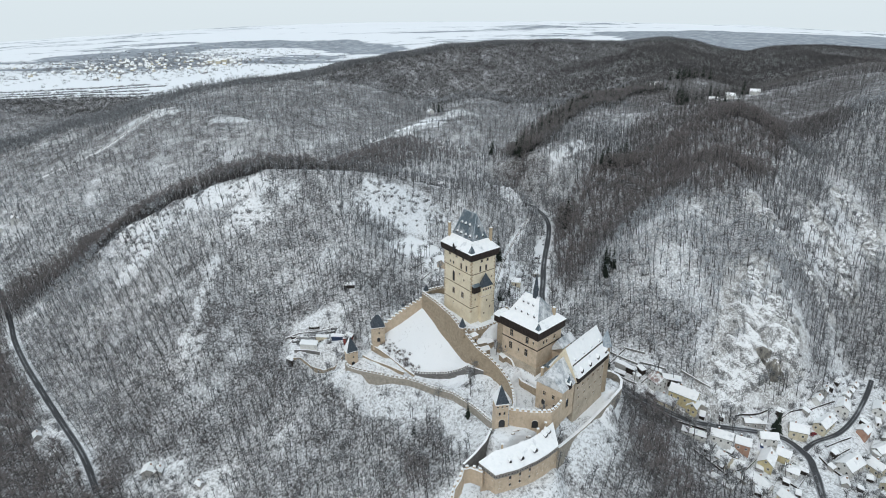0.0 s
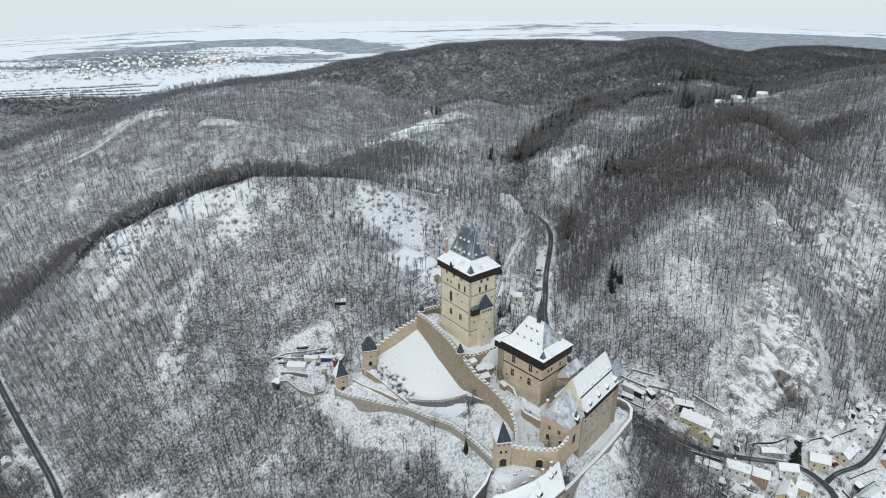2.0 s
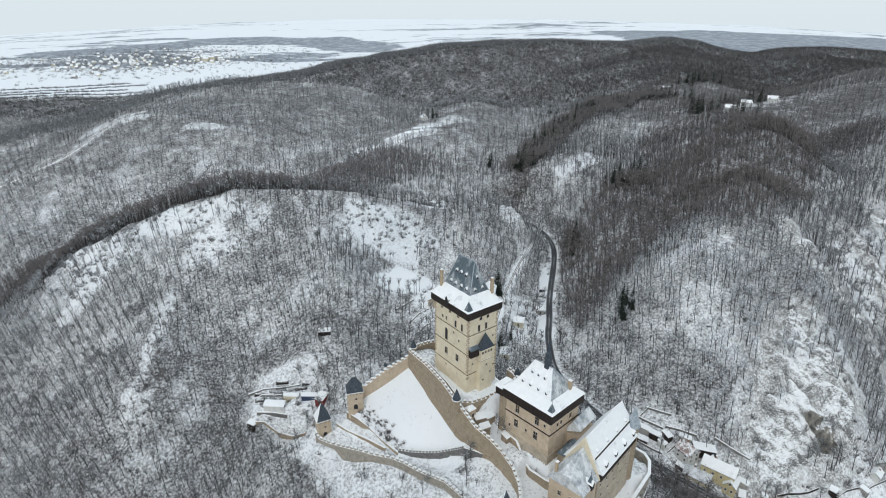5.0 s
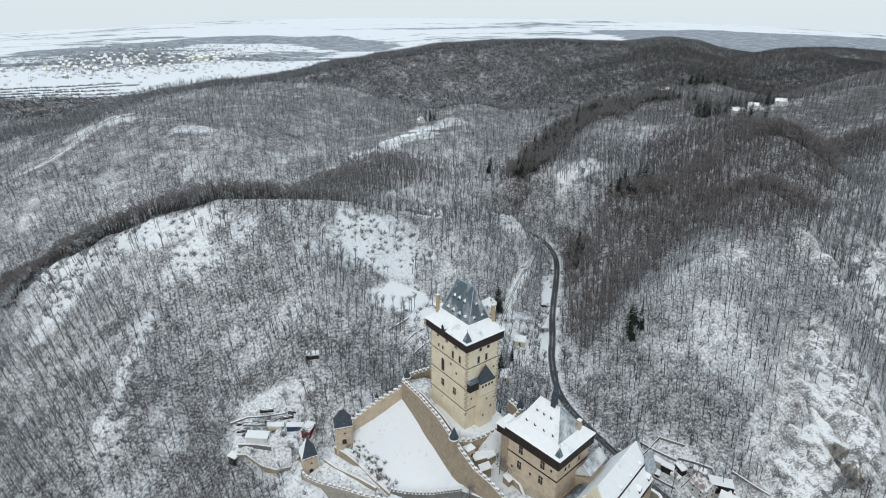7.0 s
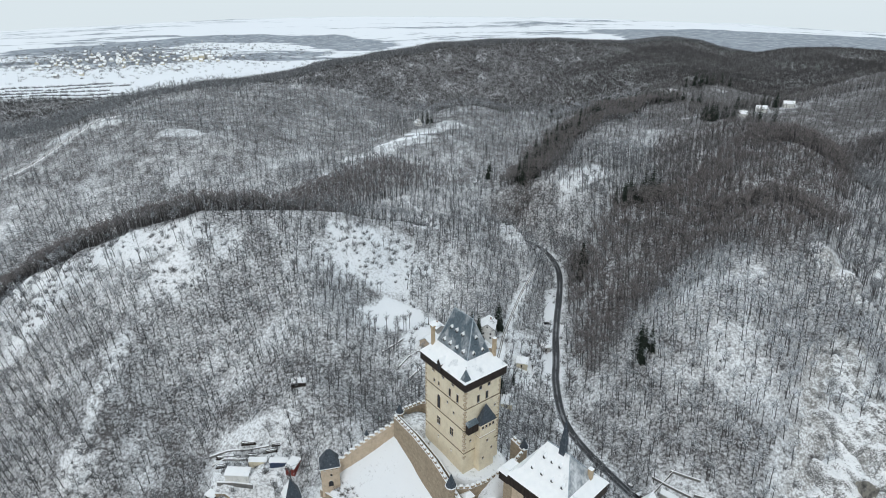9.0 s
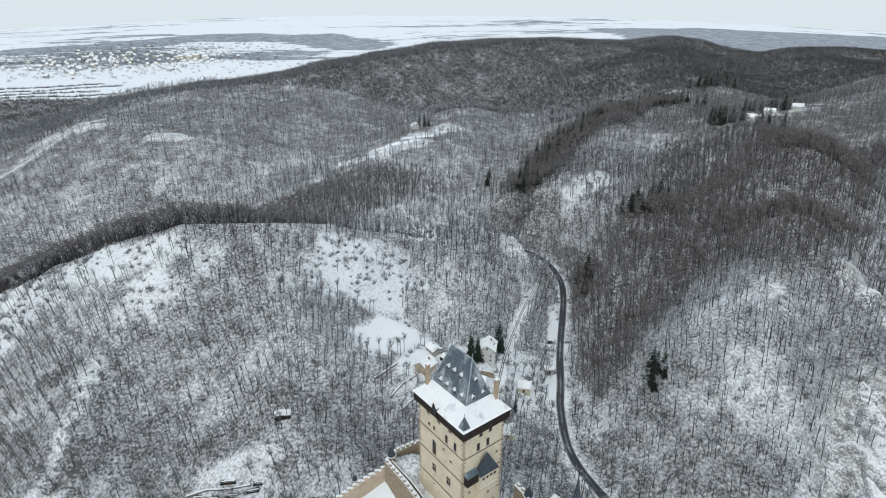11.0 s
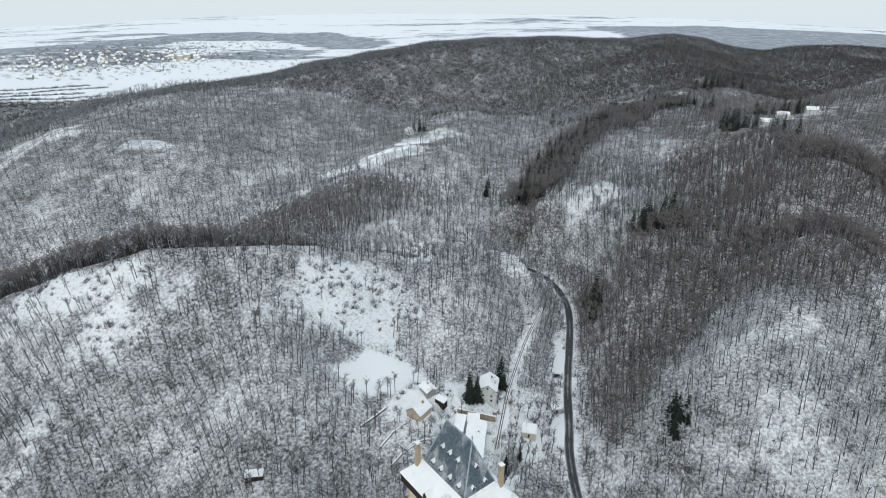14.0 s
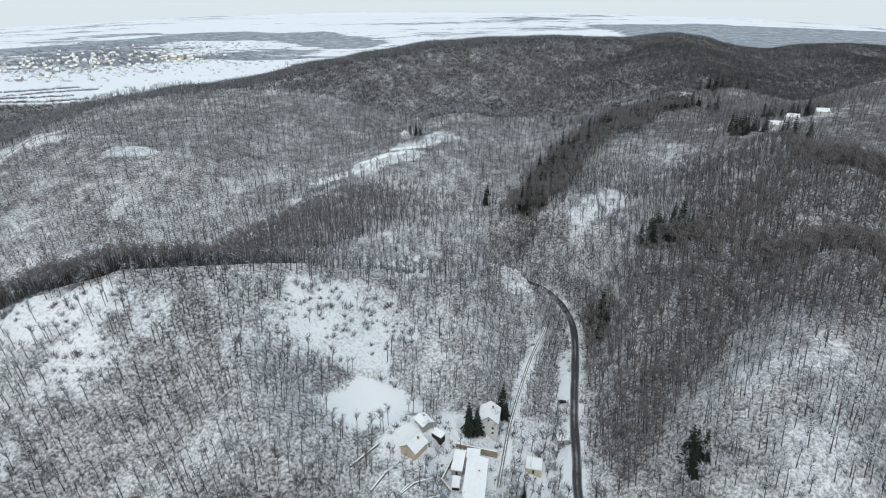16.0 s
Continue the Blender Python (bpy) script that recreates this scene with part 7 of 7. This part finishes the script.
for i in order:
    tree = empty("tree", Matrix.LocRotScale((px[i], py[i], pz[i]), Euler((0, 0, turn[i])), Vector((size[i],) * 3)), "bare broadleaf tree dusted with snow on a slope", "tree", "trees below the castle")
    placed(trunk_me[kinds[i]], "trunk", tree, Matrix())
    placed(crown_me[kinds[i]], "crown", tree, Matrix())
rest = ~single
me = scatter_mesh("forest", whole(near_t), np.column_stack([px, py, pz])[rest], turn[rest], size[rest], kinds[rest], tone[rest], M_BARK, 36, downhill(px[rest], py[rest]))
tagged(new("forest", me), "dense bare winter forest with snow on its twigs", "forest", kind="stuff")

qx, qy = jitter_grid(-1500, 1500, 640, 1000, 7.8, 41)
rx_, ry_ = jitter_grid(-1500, 1500, 1000, 2100, 5.9, 42)
qx, qy = np.concatenate([qx, rx_]), np.concatenate([qy, ry_])
keep = in_view(qx, qy, 30) & (rng.uniform(size=qx.size) > openness(qx, qy)) & (rng.uniform(size=qx.size) > plain(qx, qy) * 1.2) & (rng.uniform(size=qx.size) > 0.08)
qx, qy = qx[keep], qy[keep]
qn = len(qx)
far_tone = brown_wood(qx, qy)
# haze painted into the far woods: paler and bluer, in uneven patches
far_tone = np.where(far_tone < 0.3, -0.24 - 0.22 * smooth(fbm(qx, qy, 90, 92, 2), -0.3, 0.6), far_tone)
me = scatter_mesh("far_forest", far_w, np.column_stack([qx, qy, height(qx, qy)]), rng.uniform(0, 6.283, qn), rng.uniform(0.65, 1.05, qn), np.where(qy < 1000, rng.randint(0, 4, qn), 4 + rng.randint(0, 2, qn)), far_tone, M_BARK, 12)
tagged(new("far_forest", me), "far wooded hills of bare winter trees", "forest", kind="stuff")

# close-grown woods along and behind the crests
wall_t = [bare_tree(360 + i, 15, 4.0, 3, 26, 0.30, 0.4) for i in range(3)]
wall_w = [np.concatenate([t[:6], c]) for t, c in wall_t]
cx, cy = jitter_grid(-430, 40, 420, 680, 2.8, 43)
behind = cy - np.interp(cx, [-480, -400, -320, -260, -215, -180, -140, -100, -50, 30, 70], [560, 530, 490, 455, 440, 440, 440, 452, 480, 485, 530])
ck = (behind > np.interp(cx, [-375, -240, -160, -110, -60, -30, 40], [-8, -3, 5, 6, 40, 74, 110])) & (behind < np.interp(cx, [-430, -375, -300, -200, -140, -90, -30, 40], [8, 14, 42, 72, 98, 122, 136, 150])) & (rng.uniform(size=cx.size) > openness(cx, cy)) & (rng.uniform(size=cx.size) > 0.15 * smooth(cx, -150, -90) + 0.7 * smooth(cx + 12 * fbm(cx, cy, 25, 151, 2), -50, 30)) & in_view(cx, cy, 20)
ck = np.where(cx < -285, (near_line(cx, cy, BEND)[0] + 4 * fbm(cx, cy, 20, 155, 2) < 19) & (rng.uniform(size=cx.size) > 0.15), ck)
cx, cy = cx[ck], cy[ck]
me = scatter_mesh("crest_wood", wall_w, np.column_stack([cx, cy, height(cx, cy)]), rng.uniform(0, 6.283, cx.size), rng.uniform(0.85, 1.05, cx.size) * (1.0 + 0.16 * smooth(cx, -330, -240) - 0.26 * smooth(cx, -150, -60)), rng.randint(0, 3, cx.size), rng.uniform(0.5, 1.0, cx.size), M_BARK, 6)
tagged(new("crest_wood", me), "close brown wood along a ridge crest", "forest", kind="stuff")
cx, cy = jitter_grid(50, 380, 560, 970, 3.4, 45)
ck = near_line(cx, cy, MIXED)[0] + 7 * fbm(cx, cy, 22, 153, 2) < np.interp(cy, [560, 640, 760, 960], [10, 22, 26, 18])
cx, cy = cx[ck], cy[ck]
me = scatter_mesh("spur_wood", wall_w, np.column_stack([cx, cy, height(cx, cy)]), rng.uniform(0, 6.283, cx.size), rng.uniform(0.7, 1.05, cx.size), rng.randint(0, 3, cx.size), rng.uniform(0.4, 1.0, cx.size), M_BARK, 6)
tagged(new("spur_wood", me), "close dark brown wood along a spur", "forest", kind="stuff")
cx, cy = jitter_grid(-1000, 880, 560, 1900, 5.0, 44)
behind = cy - np.interp(cx, [-900, -720, -600, -491, -442, -394, -328, -243, -166, -72, 24, 178, 341, 529, 690, 877], [640, 720, 770, 820, 870, 940, 1000, 1050, 1150, 1280, 1350, 1480, 1620, 1750, 1800, 1800])
ck = (behind > -40) & (behind < 70) & in_view(cx, cy, 20)
cx, cy = cx[ck], cy[ck]
# tone just below zero: a faint painted haze along the great ridge
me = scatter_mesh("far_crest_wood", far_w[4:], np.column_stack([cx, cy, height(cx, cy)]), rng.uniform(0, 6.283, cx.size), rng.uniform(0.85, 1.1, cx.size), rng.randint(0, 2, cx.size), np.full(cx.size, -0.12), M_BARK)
tagged(new("far_crest_wood", me), "close grey wood along the great ridge", "forest", kind="stuff")

# undergrowth in the glades
bushes = [bush(500 + i, s, 40, 0.2) for i, s in enumerate((2.0, 2.8, 3.8, 4.8))]
bx, by = jitter_grid(-300, 330, 160, 560, 4.2, 51)
o = openness(bx, by)
inside = (tufted(bx, by) < 0.5) & (np.abs(bx) < 70) & (by < 300)
field = np.hypot((bx + 17) / 24, (by - 410) / 16) < 1
clump = fbm(bx, by, 16, 61, 3)
keep = in_view(bx, by, 10) & ((craggy(bx, by) < 0.12) | (rng.uniform(size=bx.size) < 0.5)) & ~field & (o < 0.985) & (((clump > np.where((np.abs(bx - 10) < 80) & (by < 275), 0.35, -0.1)) & (o > 0.3) & ~inside) | ((rng.uniform(size=bx.size) < 0.12) & (o < 0.3)))
bx, by = bx[keep], by[keep]
bn = len(bx)
me = scatter_mesh("undergrowth", bushes, np.column_stack([bx, by, height(bx, by)]), rng.uniform(0, 6.283, bn), rng.uniform(0.6, 1.3, bn), rng.randint(0, 4, bn), rng.uniform(-0.3, 0.4, bn), M_BARK)
tagged(new("undergrowth", me), "low bare bushes scattered in the snow", "bushes", kind="stuff")

# bare trees and shrubs standing singly about the castle yards
for x, y, k, s_ in ((16.5, 191, 2, 0.75), (-1, 244.5, 6, 0.7), (14, 230.5, 4, 0.62), (-3, 243, 0, 0.6), (30.5, 254, 2, 0.8), (33, 252, 6, 0.7), (36, 251, 0, 0.6), (45, 236.5, 6, 0.3), (43, 238.5, 6, 0.25), (42, 221, 6, 0.4), (46, 223, 2, 0.35), (22, 228, 6, 0.4), (25, 232, 2, 0.35), (20, 236, 6, 0.35), (28, 222, 6, 0.35), (30, 258, 4, 0.5), (-12, 292, 2, 0.7), (46, 368, 2, 0.85), (49, 362, 4, 0.8), (52, 372, 0, 0.6), (57, 376, 2, 0.7), (60, 374, 4, 0.65), (14, 374, 6, 0.4), (20, 391, 6, 0.45), (26, 393, 2, 0.4), (-30, 274.5, 6, 0.3), (-26, 271.4, 6, 0.32), (-19, 266.5, 6, 0.3), (-71.5, 292.6, 2, 0.62), (-64.5, 292.4, 4, 0.68), (-62, 297, 6, 0.6), (-81, 293.6, 0, 0.6), (-90, 294.4, 6, 0.6), (127.5, 303.6, 6, 0.4), (124.5, 306, 6, 0.35)):
    tree = empty("tree", Matrix.LocRotScale((x, y, ground_at(x, y)), Euler((0, 0, x)), Vector((s_,) * 3)), "bare twisted tree standing alone in a snowy yard", "tree", "yard trees")
    placed(trunk_me[k], "trunk", tree, Matrix())
    placed(crown_me[k], "crown", tree, Matrix())

# spruces
spr = [spruce(700, 22, 13, 8), spruce(701, 19, 12, 8), spruce(702, 16, 11, 7)]
spr_me = []
for t, c in spr:
    a = mesh_from_arrays("trunk", t.reshape(-1, 3), np.arange(t.shape[0] * 3, dtype=np.int32).reshape(-1, 3))
    a.materials.append(M_BARK)
    b_ = mesh_from_arrays("crown", c.reshape(-1, 3), np.arange(c.shape[0] * 3, dtype=np.int32).reshape(-1, 3))
    b_.materials.append(M_NEEDLE)
    spr_me.append((a, b_))


# small tufts and shoots on the open slopes
tufts = [bush(540 + i, s, 14, 0.12) for i, s in enumerate((0.8, 1.1, 1.5))]
tx, ty = jitter_grid(-90, 130, 150, 300, 1.6, 55)
keep = (openness(tx, ty) > 0.35) & (tufted(tx, ty) > 0.36) & (rng.uniform(size=tx.size) < 0.55)
keep |= (rng.uniform(size=tx.size) < 0.7) & (np.abs(inside_by(tx, ty, YARDS[1][0])) < 4) & (tx < -12) & (ty < 281)
tx, ty = tx[keep], ty[keep]
tn = len(tx)
me = scatter_mesh("tufts", tufts, np.column_stack([tx, ty, height(tx, ty)]), rng.uniform(0, 6.283, tn), rng.uniform(0.5, 1.3, tn), rng.randint(0, 3, tn), np.full(tn, 0.6), M_BARK)
tagged(new("tufts", me), "tufts of dry grass and shoots poking through snow", "grass", kind="stuff")


# brush along the ramp below the bailey
bp = np.repeat(np.array([(-33.4, 280.0), (-29.5, 278.0), (-26.2, 275.0), (-22.7, 271.8), (-19.4, 268.0), (-16.1, 264.6)]), 9, axis=0) + rng.normal(size=(54, 2)) * (1.5, 1.3)
me = scatter_mesh("brush", bushes[:2], np.column_stack([bp, height(bp[:, 0], bp[:, 1])]), rng.uniform(0, 6.283, 54), rng.uniform(0.45, 0.95, 54), rng.randint(0, 2, 54), np.full(54, 0.9), M_BARK)
tagged(new("brush", me), "dark bare brush along a snowy ramp", "bushes", kind="stuff")


def spruce_tree(x, y, k, s, turn=0.0, label="tall dark spruce with snow on its boughs"):
    ob = empty("spruce", Matrix.LocRotScale((x, y, ground_at(x, y)), Euler((0, 0, turn)), Vector((s, s, s))), label, "tree", "spruces")
    placed(spr_me[k][0], "trunk", ob, Matrix())
    placed(spr_me[k][1], "crown", ob, Matrix())


for x, y, k, s in ((29, 396, 0, 0.95), (33, 396.5, 1, 0.95), (47, 412, 0, 1.0), (44, 362, 1, 0.7), (52, 372, 2, 0.6), (201, 262, 0, 0.85), (-8, 815, 1, 0.8), (107, 300, 2, 0.6), (110, 303, 2, 0.5), (288, 262, 2, 0.4), (283, 259, 2, 0.4), (-14, 231, 2, 0.5), (14, 226, 2, 0.55)):
    spruce_tree(x, y, k, s, x * 1.7)
crng = np.random.RandomState(77)
groups = [(292, 680, 10, 8, 7), (320, 705, 40, 10, 14), (345, 925, 34, 12, 26), (400, 790, 40, 10, 14), (166, 524, 16, 12, 18), (192, 541, 12, 10, 8), (117, 486, 6, 10, 4), (124, 369, 4, 8, 5), (92, 600, 10, 14, 12), (106, 640, 12, 14, 16), (128, 680, 14, 14, 20), (154, 722, 16, 14, 20), (190, 762, 18, 16, 22), (240, 825, 24, 24, 24), (300, 895, 26, 22, 26), (60, 640, 12, 14, 2), (-5, 812, 8, 6, 3), (440, 1000, 60, 20, 14), (230, 900, 50, 40, 16)]
for gx_, gy_, sx, sy, n in groups:
    for _ in range(n):
        spruce_tree(gx_ + crng.normal() * sx * 0.6, gy_ + crng.normal() * sy * 0.6, crng.randint(3), crng.uniform(0.75, 1.15), crng.uniform(0, 6), "dark spruce standing among bare trees")
# garden trees of the far town
gx_, gy_ = -1000 + crng.normal(size=2600) * 260, 2080 + crng.normal(size=2600) * 300
me = scatter_mesh("town_trees", far_w[4:], np.column_stack([gx_, gy_, height(gx_, gy_)]), crng.uniform(0, 6.28, 2600), crng.uniform(0.6, 1.2, 2600), crng.randint(0, 2, 2600), np.full(2600, 0.2), M_BARK)
tagged(new("town_trees", me), "bare garden trees about the far town", "trees", kind="stuff")
# hedgerows out on the plain
hx, hy = [], []
for k in range(5):
    n = 330
    w_ = np.linspace(-190, 235 - 22 * (k % 3), n)
    hx.append(-735 - 34 * k + 0.84 * w_ + crng.normal(size=n) * 3)
    hy.append(1062 + 48 * k + 0.55 * w_ + crng.normal(size=n) * 4)
hx, hy = np.concatenate(hx), np.concatenate(hy)
hk = crng.uniform(size=hx.size) > 0.12
hx, hy = hx[hk], hy[hk]
me = scatter_mesh("hedgerows", [bush(600, 5.0, 11, 0.8)], np.column_stack([hx, hy, height(hx, hy)]), crng.uniform(0, 6.28, hx.size), crng.uniform(0.6, 1.1, hx.size), np.zeros(hx.size, int), np.full(hx.size, 0.2), M_BARK)
tagged(new("hedgerows", me), "rows of bare orchard hedges on snowy fields", "hedges", kind="stuff")
